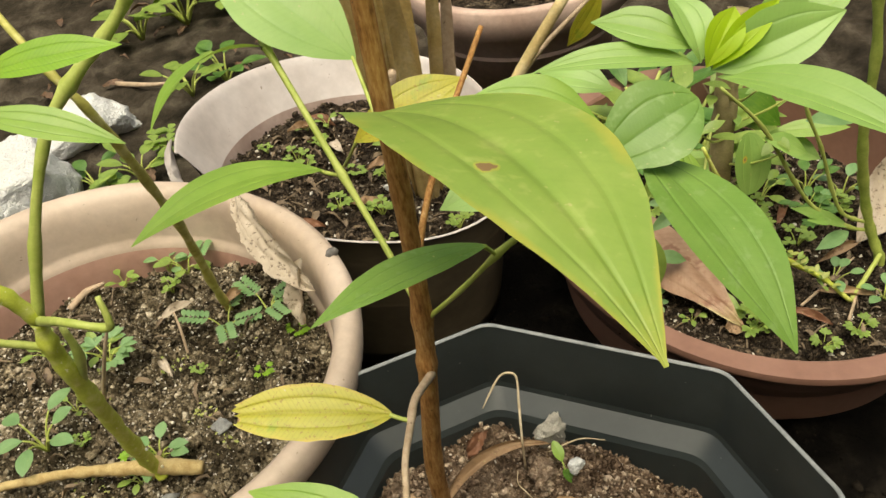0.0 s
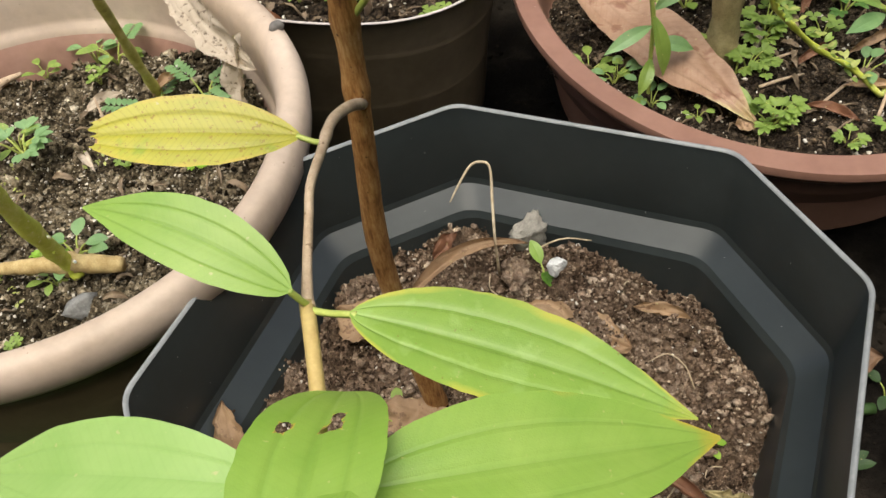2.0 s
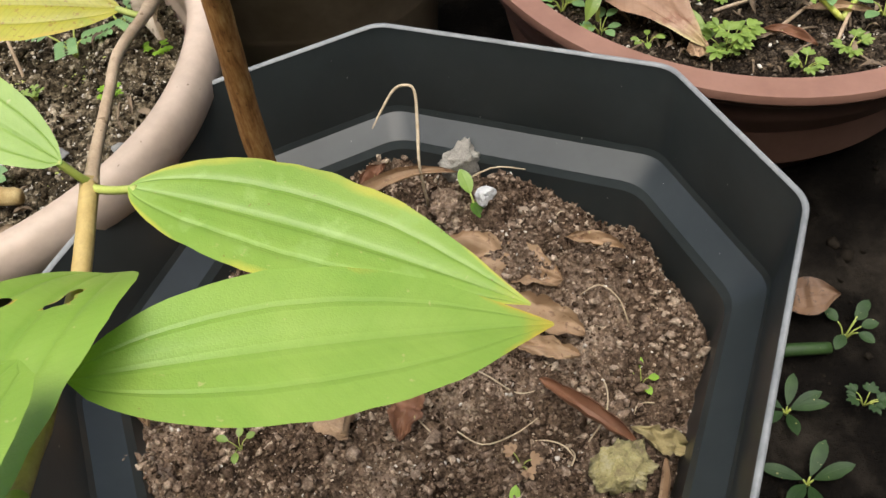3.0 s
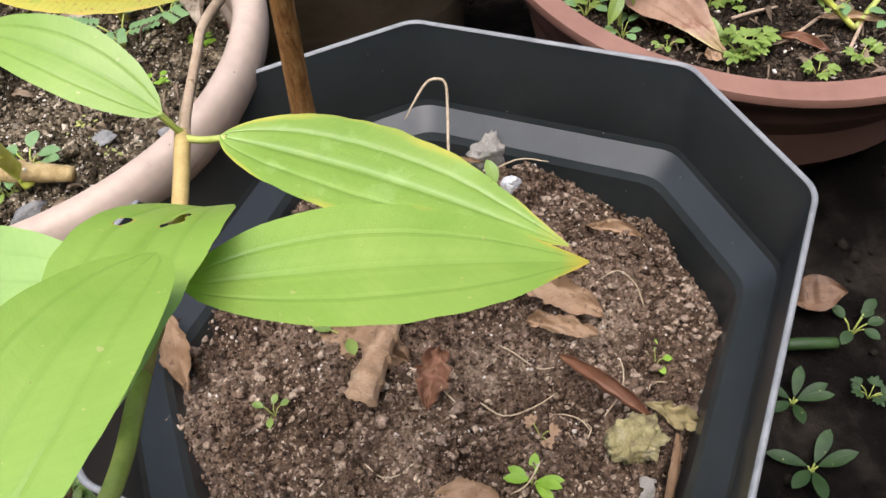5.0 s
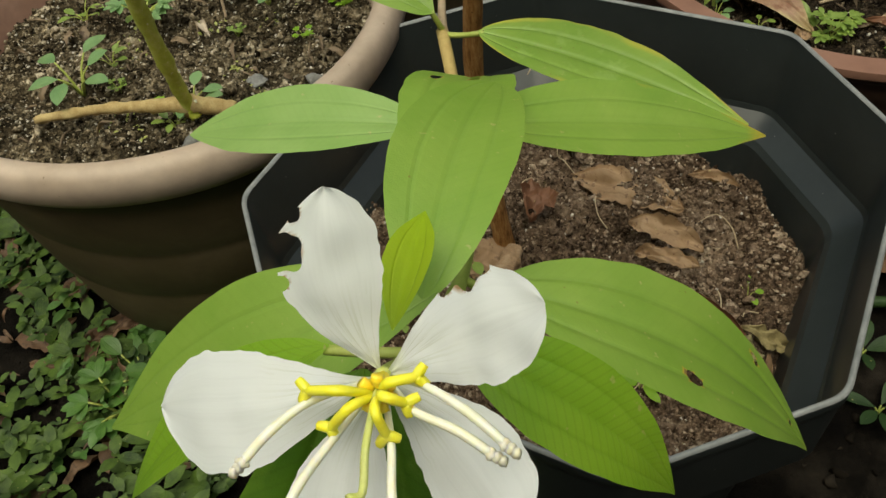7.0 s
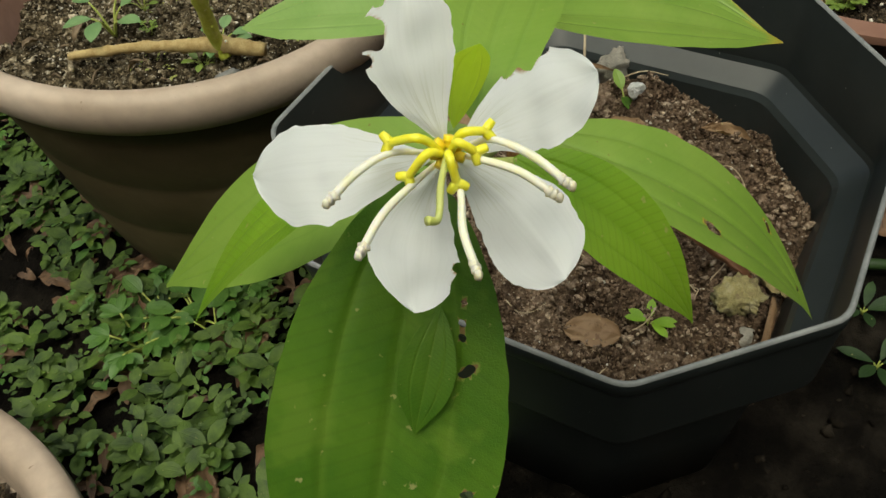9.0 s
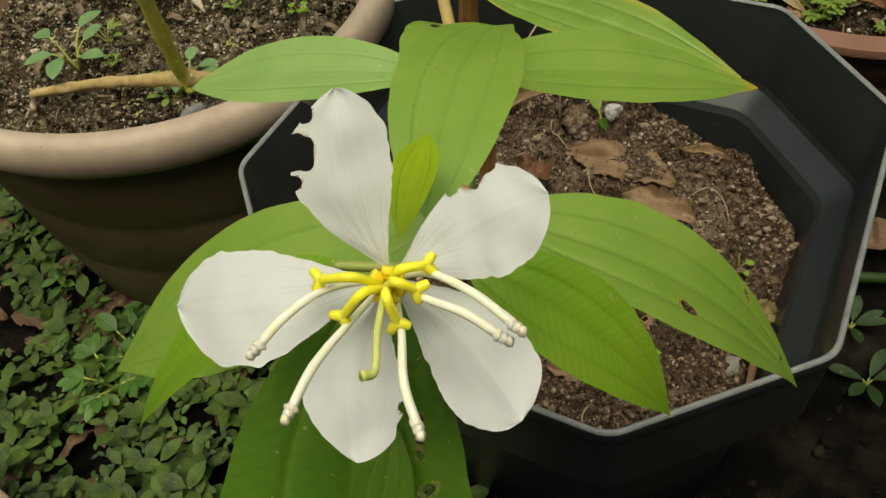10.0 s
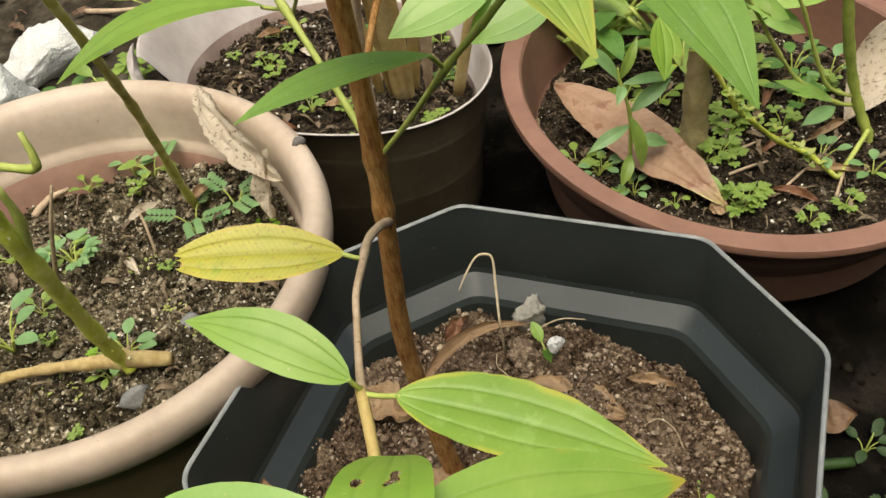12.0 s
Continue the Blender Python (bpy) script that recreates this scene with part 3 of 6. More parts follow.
def crumbs(spots, rng, low, high, power=7):
    """Many small lumps in one mesh; spots: places."""
    protos = []
    for k in range(14):
        b = pebble((1, rng.uniform(0.55, 1.1), rng.uniform(0.45, 0.9)), k * 7.3, 1, 1, 0.9)
        for v in b.verts:
            v.co *= rng.uniform(0.72, 1.2)
        protos.append((np.array([v.co[:] for v in b.verts]), [[v.index for v in f.verts] for f in b.faces]))
        b.free()
    verts, faces = [], []
    for x, y, z in spots:
        co, fa = protos[rng.randrange(14)]
        s = low + (high - low) * rng.random() ** power
        a = rng.uniform(0, 6.28)
        m = np.array(((math.cos(a), -math.sin(a), 0), (math.sin(a), math.cos(a), 0), (0, 0, 1))) * s
        n = len(verts)
        verts.extend((co @ m.T + (x, y, z + 0.12 * s)).tolist())
        faces.extend([[n + i for i in f] for f in fa])
    me = bpy.data.meshes.new("crumbs")
    me.from_pydata(verts, [], faces)
    me.polygons.foreach_set("use_smooth", [True] * len(faces))
    return me


def crumb_part(name, me, mat, parent, label):
    ob = new(name, me)
    me.materials.append(mat)
    ob.parent = parent
    ob.location = -Vector(root_of(parent).location)
    return tagged(ob, label, kind="stuff")


def soil_mesh(inside, height, x0, x1, y0, y1, step):
    bm = bmesh.new()
    nx, ny = int((x1 - x0) / step), int((y1 - y0) / step)
    got = {}
    for i in range(nx + 1):
        for j in range(ny + 1):
            x, y = x0 + i * step, y0 + j * step
            if inside(x, y):
                got[i, j] = bm.verts.new((x, y, height(x, y)))
    for i, j in list(got):
        q = [(i, j), (i + 1, j), (i + 1, j + 1), (i, j + 1)]
        if all(k in got for k in q):
            bm.faces.new([got[k] for k in q])
    return bm


def lathe(profile, centre, rx, ry, turn=0, tilt=(0, 0), sides=96, keep=lambda a, z: True, wob=0.0, dent=0.0, sharp=0):
    """A round pot from (radius share, z) pairs; tilt: rise of the rim plane along x and y."""
    bm = bmesh.new()
    c, s = math.cos(radians(turn)), math.sin(radians(turn))
    rings = []
    for r, z in profile:
        ring = []
        for j in range(sides):
            a = 2 * math.pi * j / sides
            k = r * (1 - dent * max(0, math.cos(a + radians(turn) + 0.1)) ** 2) * (1 + wob * noise.noise(Vector((math.cos(a) * 1.5, math.sin(a) * 1.5, z * 9))))
            x, y = rx * k * math.cos(a), ry * k * math.sin(a)
            x, y = c * x - s * y, s * x + c * y
            ring.append(bm.verts.new((centre[0] + x, centre[1] + y, z + min(z / 0.15, 1) * (tilt[0] * x + tilt[1] * y))))
        rings.append(ring)
    for (ra, za), (rb, zb), a, b in zip(profile, profile[1:], rings, rings[1:]):
        for j in range(sides):
            mid = (360 * (j + 0.5) / sides + turn) % 360
            if keep(mid, (za + zb) / 2):
                bm.faces.new((a[j], a[(j + 1) % sides], b[(j + 1) % sides], b[j]))
    for k in range(1, len(profile) - 1):
        (ra, za), (rb, zb), (rc, zc) = profile[k - 1:k + 2]
        turned = abs((math.atan2(zc - zb, (rc - rb) * rx) - math.atan2(zb - za, (rb - ra) * rx) + math.pi) % (2 * math.pi) - math.pi)
        if sharp and turned > radians(sharp):
            for j in range(sides):
                e = bm.edges.get((rings[k][j], rings[k][(j + 1) % sides]))
                if e:
                    e.smooth = False
    loose = [v for v in bm.verts if not v.link_faces]
    bmesh.ops.delete(bm, geom=loose, context="VERTS")
    return bm


def clumps(x, y, f, seed):
    """Crumbly relief: rounded lumps of uneven height with creases between them."""
    wx = x * f + 0.45 * noise.noise(Vector((x * f * 1.7, y * f * 1.7, seed)))
    wy = y * f + 0.45 * noise.noise(Vector((x * f * 1.7, y * f * 1.7, seed + 7.7)))
    d, at = noise.voronoi(Vector((wx, wy, seed)))
    return min(1.0, 1.7 * (d[1] - d[0])) ** 0.6 * (0.45 + 0.55 * noise.cell(at[0] * 9.7)) - 0.4


def lumps(x, y, big=0.006, small=0.0022, f=28):
    return (big * noise.noise(Vector((x * f, y * f, 1.7))) + 0.4 * big * noise.noise(Vector((x * 70, y * 70, 4.7))) + 0.7 * small * clumps(x, y, 80, 1.5)
            + 0.5 * small * clumps(x, y, 190, 5.5) + 0.22 * small * clumps(x, y, 440, 9.5))


# ---- the plan ----
POT_AT = Vector((0.1207, 0.3379))
POT_TURN = radians(-37)
POT_LEAN = (-0.0232, -0.0168)
LONG, SHORT = 0.1717, 0.1090


def octagon(inset, z, rounded=0.008):
    """A ring of the eight-sided pot, its corners rounded."""
    w = (LONG + math.sqrt(2) * SHORT) / 2 - inset
    d = (LONG / 2 + (LONG + math.sqrt(2) * SHORT) / 2) / math.sqrt(2) - inset
    k = math.sqrt(2) * d - w
    raw = [(-k, w), (k, w), (w, k), (w, -k), (k, -w), (-k, -w), (-w, -k), (-w, k)]
    ring = []
    for i, p in enumerate(raw):
        p, a, b = Vector(p), Vector(raw[i - 1]), Vector(raw[(i + 1) % 8])
        da, db = (a - p).normalized() * rounded, (b - p).normalized() * rounded
        for t in (0, 0.2, 0.4, 0.6, 0.8, 1):
            ring.append(p + da * (1 - t) ** 2 + db * t ** 2)
    c, s = math.cos(POT_TURN), math.sin(POT_TURN)
    out = []
    for p in ring:
        x, y = c * p.x - s * p.y, s * p.x + c * p.y
        out.append((POT_AT.x + x, POT_AT.y + y, z + z / 0.22 * (0.0034 + POT_LEAN[0] * x + POT_LEAN[1] * y)))
    return out


def inset_of(x, y):
    """How far inside the pot's rim a place lies."""
    c, s = math.cos(-POT_TURN), math.sin(-POT_TURN)
    dx, dy = x - POT_AT.x, y - POT_AT.y
    a, b = abs(c * dx - s * dy), abs(s * dx + c * dy)
    w = (LONG + math.sqrt(2) * SHORT) / 2
    return min(w - max(a, b), (LONG / 2 + w) / math.sqrt(2) - (a + b) / math.sqrt(2))


def in_octagon(x, y, inset):
    return inset_of(x, y) >= inset


BEIGE, BEIGE_R, BEIGE_TILT = (-0.124, 0.5756), 0.189, (-0.090, 0.067)
RIGHT, RIGHT_RX, RIGHT_RY, RIGHT_TILT = (0.4429, 0.6511), 0.2057, 0.2269, (-0.079, 0.055)
MID, MID_R, MID_TILT = (0.1363, 0.8622), 0.2094, (-0.200, -0.044)


def h_black(x, y):
    """Heaped crumbly soil: it sinks towards the right wall and climbs over the ledge on the left."""
    z = 0.134 + 0.012 * math.exp(-((x - 0.15) ** 2 + (y - 0.40) ** 2) / 0.006) - 0.008 * math.exp(-((x - 0.2) ** 2 + (y - 0.25) ** 2) / 0.004)
    z += 0.010 * math.exp(-((x - 0.145) ** 2 + (y - 0.310) ** 2) / 0.0009) - 0.011 * math.exp(-((x - 0.176) ** 2 + (y - 0.283) ** 2) / 0.0002)
    z += 0.012 * math.exp(-((x - 0.213) ** 2 + (y - 0.420) ** 2) / 0.0007) + 0.007 * math.exp(-((x - 0.235) ** 2 + (y - 0.350) ** 2) / 0.0006)
    z += 0.007 * math.exp(-((x - 0.148) ** 2 + (y - 0.318) ** 2) / 0.0007) - 0.010 * math.exp(-((x - 0.229) ** 2 + (y - 0.333) ** 2) / 0.0004) - 0.008 * math.exp(-((x - 0.188) ** 2 + (y - 0.274) ** 2) / 0.00025)
    edge = 0.020 * max(0.0, min(1.0, (x - 0.16) / 0.05)) * (1 - min(1.0, max(0.0, inset_of(x, y) - 0.0265) / 0.014)) ** 1.3
    spill = 0.024 * max(0.0, min(1.0, (0.035 - x) / 0.03)) * (1 - min(1.0, max(0.0, inset_of(x, y) - 0.012) / 0.026))
    return z - edge + spill + lumps(x, y, 0.014, 0.0125) + 0.0042 * clumps(x, y, 135, 3.1) + 0.006 * clumps(x, y, 48, 6.4)


def h_beige(x, y):
    return 0.189 + 0.012 * math.exp(-((x - 0.0) ** 2 + (y - 0.66) ** 2) / 0.004) + lumps(x, y, 0.010, 0.0090) + 0.004 * clumps(x, y, 42, 6.9)


def h_right(x, y):
    return 0.117 - 0.35 * max(0.0, x - 0.54) - 0.10 * max(0.0, y - 0.61) - 0.10 * max(0.0, 0.31 - x) + lumps(x, y, 0.009, 0.004)


def h_mid(x, y):
    return 0.132 - 0.17 * (x - MID[0]) - 0.04 * (y - MID[1]) + lumps(x, y, 0.012, 0.003)


def h_ground(x, y):
    return 0.018 * noise.noise(Vector((x * 6, y * 6, 0.3))) + 0.008 * noise.noise(Vector((x * 22, y * 22, 3.3))) + 0.012 * clumps(x, y, 22, 3.5) + 0.005 * clumps(x, y, 60, 2.5) - 0.006


# ---- ground ----
def ground_lines(lo, hi, a, b, fine):
    near = list(np.arange(a, b, fine))
    left = [a - 0.05 * 1.35 ** k for k in range(26) if a - 0.05 * 1.35 ** k > lo][::-1]
    right = [b + 0.05 * 1.35 ** k for k in range(26) if b + 0.05 * 1.35 ** k < hi]
    return [lo] + left + near + right + [hi]


def build_ground():
    xs = ground_lines(-60, 60, -0.8, 1.3, 0.009)
    ys = ground_lines(-60, 60, -0.1, 2.4, 0.010)
    verts = [(x, y, h_ground(x, y)) for x in xs for y in ys]
    n = len(ys)
    faces = [(i * n + j, (i + 1) * n + j, (i + 1) * n + j + 1, i * n + j + 1) for i in range(len(xs) - 1) for j in range(n - 1)]
    me = bpy.data.meshes.new("ground")
    me.from_pydata(verts, [], faces)
    me.polygons.foreach_set("use_smooth", [True] * len(faces))
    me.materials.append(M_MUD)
    return tagged(new("ground", me), "damp dark garden mud with scattered crumbs", "ground", kind="structure")


ground = build_ground()


# Dark walls out of view, added to cut the low sky light.
def blocking_wall(name, x0, x1, y0, y1, high=2.3):
    bm = bmesh.new()
    bmesh.ops.create_cube(bm, size=1)
    for v in bm.verts:
        v.co = Vector((x0 if v.co.x < 0 else x1, y0 if v.co.y < 0 else y1, -0.1 if v.co.z < 0 else high))
    bmesh.ops.bevel(bm, geom=bm.edges[:], offset=0.01, segments=2, affect="EDGES")
    return solo(name, bm, M_WALL, "plain unseen wall added to block low sky light", "wall", ((x0 + x1) / 2, (y0 + y1) / 2, 0), kind="structure")


M_WALL = grainy("unseen_wall_render", [(0.3, (0.025, 0.03, 0.02)), (0.7, (0.07, 0.075, 0.055))], 3, 0.9, 0.3, 0.4, 0.003)
blocking_wall("unseen_wall_north", -1.5, 1.9, 2.5, 2.65, 1.3)
blocking_wall("unseen_wall_south", -1.5, 1.9, -1.15, -1.0, 2.1)
blocking_wall("unseen_wall_west", -1.65, -1.5, -1.35, 2.65, 1.3)
blocking_wall("unseen_wall_east", 1.9, 2.05, -1.35, 2.65, 1.3)


# ---- pots ----
def octagonal_pot():
    pot = thing("planter", "charcoal grey octagonal plastic planter with a stepped inner ledge", "plant pot", (POT_AT.x, POT_AT.y, 0))
    bm = bmesh.new()
    prof = [(0.048, 0.004), (0.044, 0.0), (0.039, 0.003), (0.030, 0.08), (0.0215, 0.141), (0.0185, 0.1455), (0.0045, 0.156), (0.0030, 0.160), (0.0006, 0.208), (-0.0004, 0.2105),
            (-0.0005, 0.2188), (0.0002, 0.2200), (0.0012, 0.2200), (0.0020, 0.2185), (0.0060, 0.162), (0.0075, 0.158), (0.0215, 0.1475), (0.0245, 0.143), (0.034, 0.08), (0.037, 0.03)]
    rings = [[bm.verts.new(p) for p in octagon(i, z, 0.008 if i < 0.02 else 0.010)] for i, z in prof]
    for a, b in zip(rings, rings[1:]):
        for j in range(len(a)):
            bm.faces.new((a[j], a[(j + 1) % len(a)], b[(j + 1) % len(b)], b[j]))
    bm.faces.new(rings[-1])
    bm.faces.new(rings[0][::-1])
    for k, ring in enumerate(rings):
        if k in (4, 5, 6, 7, 8, 14, 15, 16, 17):
            for j in range(len(ring)):
                bm.edges.get((ring[j], ring[(j + 1) % len(ring)])).smooth = False
    part("body", bm, M_POT_DARK, pot)
    bm = bmesh.new()
    rim = [[bm.verts.new(p) for p in octagon(i, z)] for i, z in ((-0.0007, 0.2190), (-0.0001, 0.2205), (0.0012, 0.2206), (0.0022, 0.2192))]
    for a, b in zip(rim, rim[1:]):
        for j in range(len(a)):
            bm.faces.new((a[j], a[(j + 1) % len(a)], b[(j + 1) % len(b)], b[j]))
    part("rim_edge", bm, M_RIM, pot, "pale grey rim edge")
    return pot


# Rim edge paler than the planter's body.
M_RIM = grainy("pale_grey_edge", [(0.3, (0.17, 0.18, 0.18)), (0.7, (0.30, 0.31, 0.31))], 60, 0.45, 0.2, 0.2, 0.0003)
octagonal_pot()


def round_pot(name, label, centre, rx, ry, turn, tilt, mat, profile, keep=lambda a, z: True, rim=None, wob=0.0, rim_label="", rim_keep=lambda a, z: True, dent=0.0, rim_mat=None, inner=None, inner_mat=None, sharp=0):
    pot = thing(name, label, "plant pot", (centre[0], centre[1], 0))
    part("body", lathe(profile, centre, rx, ry, turn, tilt, keep=keep, wob=wob, dent=dent), mat, pot)
    if rim:
        part("rim", lathe(rim, centre, rx, ry, turn, tilt, keep=rim_keep, wob=wob, dent=dent, sharp=sharp), rim_mat or mat, pot, rim_label)
    if inner:
        part("inner_band", lathe(inner, centre, rx, ry, turn, tilt, keep=rim_keep, wob=wob, dent=dent), inner_mat or M_POT_INNER, pot, "pinkish damp band above the soil")
    return pot


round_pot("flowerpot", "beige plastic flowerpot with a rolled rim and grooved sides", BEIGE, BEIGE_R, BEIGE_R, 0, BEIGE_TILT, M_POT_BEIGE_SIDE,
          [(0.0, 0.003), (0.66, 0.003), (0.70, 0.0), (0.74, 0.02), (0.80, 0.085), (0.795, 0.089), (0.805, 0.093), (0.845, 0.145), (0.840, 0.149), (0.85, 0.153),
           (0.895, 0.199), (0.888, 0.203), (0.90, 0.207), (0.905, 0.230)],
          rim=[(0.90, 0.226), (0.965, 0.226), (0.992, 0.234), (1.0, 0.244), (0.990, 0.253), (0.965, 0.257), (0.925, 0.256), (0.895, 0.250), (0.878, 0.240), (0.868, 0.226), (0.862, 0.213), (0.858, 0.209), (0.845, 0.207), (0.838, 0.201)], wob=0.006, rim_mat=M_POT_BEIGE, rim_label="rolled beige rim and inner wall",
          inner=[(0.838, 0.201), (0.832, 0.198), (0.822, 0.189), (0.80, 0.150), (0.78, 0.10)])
round_pot("flowerpot", "wide reddish brown plastic flowerpot with a flat rim", RIGHT, RIGHT_RX, RIGHT_RY, 0, RIGHT_TILT, M_POT_BROWN,
          [(0.0, 0.003), (0.64, 0.003), (0.68, 0.0), (0.72, 0.02), (0.90, 0.107), (0.925, 0.117), (0.935, 0.139)],
          rim=[(0.935, 0.135), (0.972, 0.137), (0.978, 0.139), (0.976, 0.1415), (0.990, 0.1435), (1.0, 0.146), (1.0, 0.150), (0.997, 0.1522), (0.915, 0.1515), (0.905, 0.149), (0.898, 0.137), (0.882, 0.114), (0.865, 0.089), (0.83, 0.049)], rim_label="flat brown rim", sharp=18)
def torn_body(a, z):
    """The tear opens downwards from the rim on the far left side."""
    return not (z > 0.05 and 180 < a < 226 + 60 * max(0, 0.13 - z))


def torn(a, z):
    return not (z > 0.05 and 182 + 120 * max(0, 0.185 - z) < a < 222 + 60 * max(0, 0.13 - z))


torn_pot = round_pot("flowerpot", "dirty white plastic flowerpot with a torn side, filled with soil", MID, MID_R, MID_R, 0, MID_TILT, M_POT_STAINED_SHADED,
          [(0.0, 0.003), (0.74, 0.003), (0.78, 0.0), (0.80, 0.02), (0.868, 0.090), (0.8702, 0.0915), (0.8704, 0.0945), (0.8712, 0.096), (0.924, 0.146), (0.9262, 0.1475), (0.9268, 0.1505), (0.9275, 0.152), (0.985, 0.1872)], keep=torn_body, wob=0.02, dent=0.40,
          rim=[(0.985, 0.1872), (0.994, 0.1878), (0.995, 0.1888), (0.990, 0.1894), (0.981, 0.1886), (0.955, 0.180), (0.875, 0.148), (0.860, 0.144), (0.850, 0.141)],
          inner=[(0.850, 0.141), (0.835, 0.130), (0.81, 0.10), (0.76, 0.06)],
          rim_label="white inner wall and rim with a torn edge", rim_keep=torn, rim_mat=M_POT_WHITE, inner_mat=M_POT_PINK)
part("torn_flap", blade((-0.072, 0.868, 0.236), (-0.070, 0.838, 0.186), 0.024, nrm=(-0.85, -0.4, 0.3), roll=1.3, q=0.5, ragged=0.3, crease=0.0, crumple=0.002, nu=12, nv=22, seed=5), M_POT_WHITE, torn_pot, "curled white torn flap")
round_pot("flowerpot", "faded terracotta coloured pot full of dark soil", (0.39, 1.155), 0.16, 0.16, 0, (0, 0), M_POT_OLD,
          [(0.0, 0.003), (0.62, 0.003), (0.66, 0.0), (0.9, 0.16), (0.93, 0.165)], rim=[(0.93, 0.165), (0.96, 0.168), (1.0, 0.17), (1.0, 0.205), (0.98, 0.21), (0.92, 0.208), (0.9, 0.19), (0.86, 0.13)])
round_pot("flowerpot", "cream plastic pot rim beside the weeds", (-0.395, 0.105), 0.22, 0.22, 0, (0, 0), M_POT_BEIGE,
          [(0.0, 0.003), (0.62, 0.003), (0.66, 0.0), (0.92, 0.10)], rim=[(0.92, 0.10), (0.96, 0.102), (1.0, 0.108), (1.0, 0.122), (0.97, 0.126), (0.92, 0.124), (0.89, 0.11), (0.86, 0.07)])


# ---- soil ----
def soil(name, label, inside, height, box, step, mat, crumb_mat, grains, seed, core):
    """Soil in a pot: an uneven surface under clods, crumbs and pale grit; grains: (name, label, count, smallest, largest, power, material)."""
    ob = thing(name, label, "soil", (*core, height(*core)))
    part("surface", soil_mesh(inside, height, *box, step), mat, ob)
    rng = random.Random(seed)
    for kind_name, kind_label, count, low, high, power, grain_mat in grains:
        spots = []
        while len(spots) < count:
            x, y = rng.uniform(box[0], box[1]), rng.uniform(box[2], box[3])
            if inside(x, y):
                spots.append((x, y, height(x, y)))
        crumb_part(kind_name, crumbs(spots, rng, low, high, power), grain_mat, ob, kind_label)
    return ob


def within(centre, rx, ry, turn, k):
    c, s = math.cos(radians(-turn)), math.sin(radians(-turn))
    return lambda x, y: ((c * (x - centre[0]) - s * (y - centre[1])) / rx) ** 2 + ((s * (x - centre[0]) + c * (y - centre[1])) / ry) ** 2 < k * k


def within_mid(k):
    """Inside the torn pot, whose one side is pressed in."""
    def test(x, y):
        u, v = (x - MID[0]) / MID_R, (y - MID[1]) / MID_R
        return math.hypot(u, v) < k * (1 - 0.40 * max(0, math.cos(math.atan2(v, u) + 0.1)) ** 2)
    return test


def grains(clods, crumb, grit, mat, crumb_mat, size=1.0):
    return [("lump", "larger soil lumps", clods // 45, 0.0024 * size, 0.0058 * size, 2.5, mat), ("clod", "soft crumbling soil clods", clods, 0.0008 * size, 0.0032 * size, 3.5, mat), ("crumb", "loose soil crumbs", crumb, 0.0004 * size, 0.0016 * size, 3, crumb_mat),
            ("grit", "pale grains of grit", grit, 0.0004 * size, 0.0015 * size, 3, M_GRIT)]


soil("potting_soil", "crumbly grey-brown potting soil in the octagonal planter", lambda x, y: in_octagon(x, y, 0.0265 if x > 0.03 else 0.015), h_black, (-0.06, 0.30, 0.15, 0.53), 0.0012, M_SOIL, M_CRUMB, grains(8000, 22000, 900, M_SOIL, M_CRUMB), 3, (0.12, 0.34))
soil("potting_soil", "dark damp potting soil with grit in the beige pot", within(BEIGE, BEIGE_R, BEIGE_R, 0, 0.835), h_beige, (-0.30, 0.06, 0.39, 0.75), 0.0017, M_SOIL_DARK, M_CRUMB_DARK, grains(6000, 15000, 2600, M_SOIL_DARK, M_CRUMB_DARK, 1.15), 4, BEIGE)
soil("potting_soil", "dark soil with litter in the wide brown pot", within(RIGHT, RIGHT_RX, RIGHT_RY, 0, 0.885), h_right, (0.24, 0.73, 0.42, 0.90), 0.003, M_SOIL_WET, M_CRUMB_WET, grains(3000, 9000, 700, M_SOIL_WET, M_CRUMB_WET, 1.6), 5, RIGHT)
soil("potting_soil", "dark soil with litter in the torn white pot", within_mid(0.83), h_mid, (-0.08, 0.36, 0.65, 1.08), 0.004, M_SOIL_WET, M_CRUMB_WET, grains(1500, 4000, 300, M_SOIL_WET, M_CRUMB_WET, 2.0), 6, MID)
soil("potting_soil", "dark soil in the faded pot", within((0.39, 1.155), 0.16, 0.16, 0, 0.9), lambda x, y: 0.185 + lumps(x, y), (0.225, 0.555, 0.990, 1.320), 0.008, M_SOIL_WET, M_CRUMB_WET, grains(200, 500, 50, M_SOIL_WET, M_CRUMB_WET, 2.5), 7, (0.39, 1.155))
soil("potting_soil", "dark soil in the cream pot", within((-0.395, 0.105), 0.22, 0.22, 0, 0.88), lambda x, y: 0.085 + lumps(x, y), (-0.62, -0.17, -0.12, 0.33), 0.008, M_SOIL_WET, M_CRUMB_WET, grains(300, 700, 50, M_SOIL_WET, M_CRUMB_WET, 2.0), 8, (-0.395, 0.105))


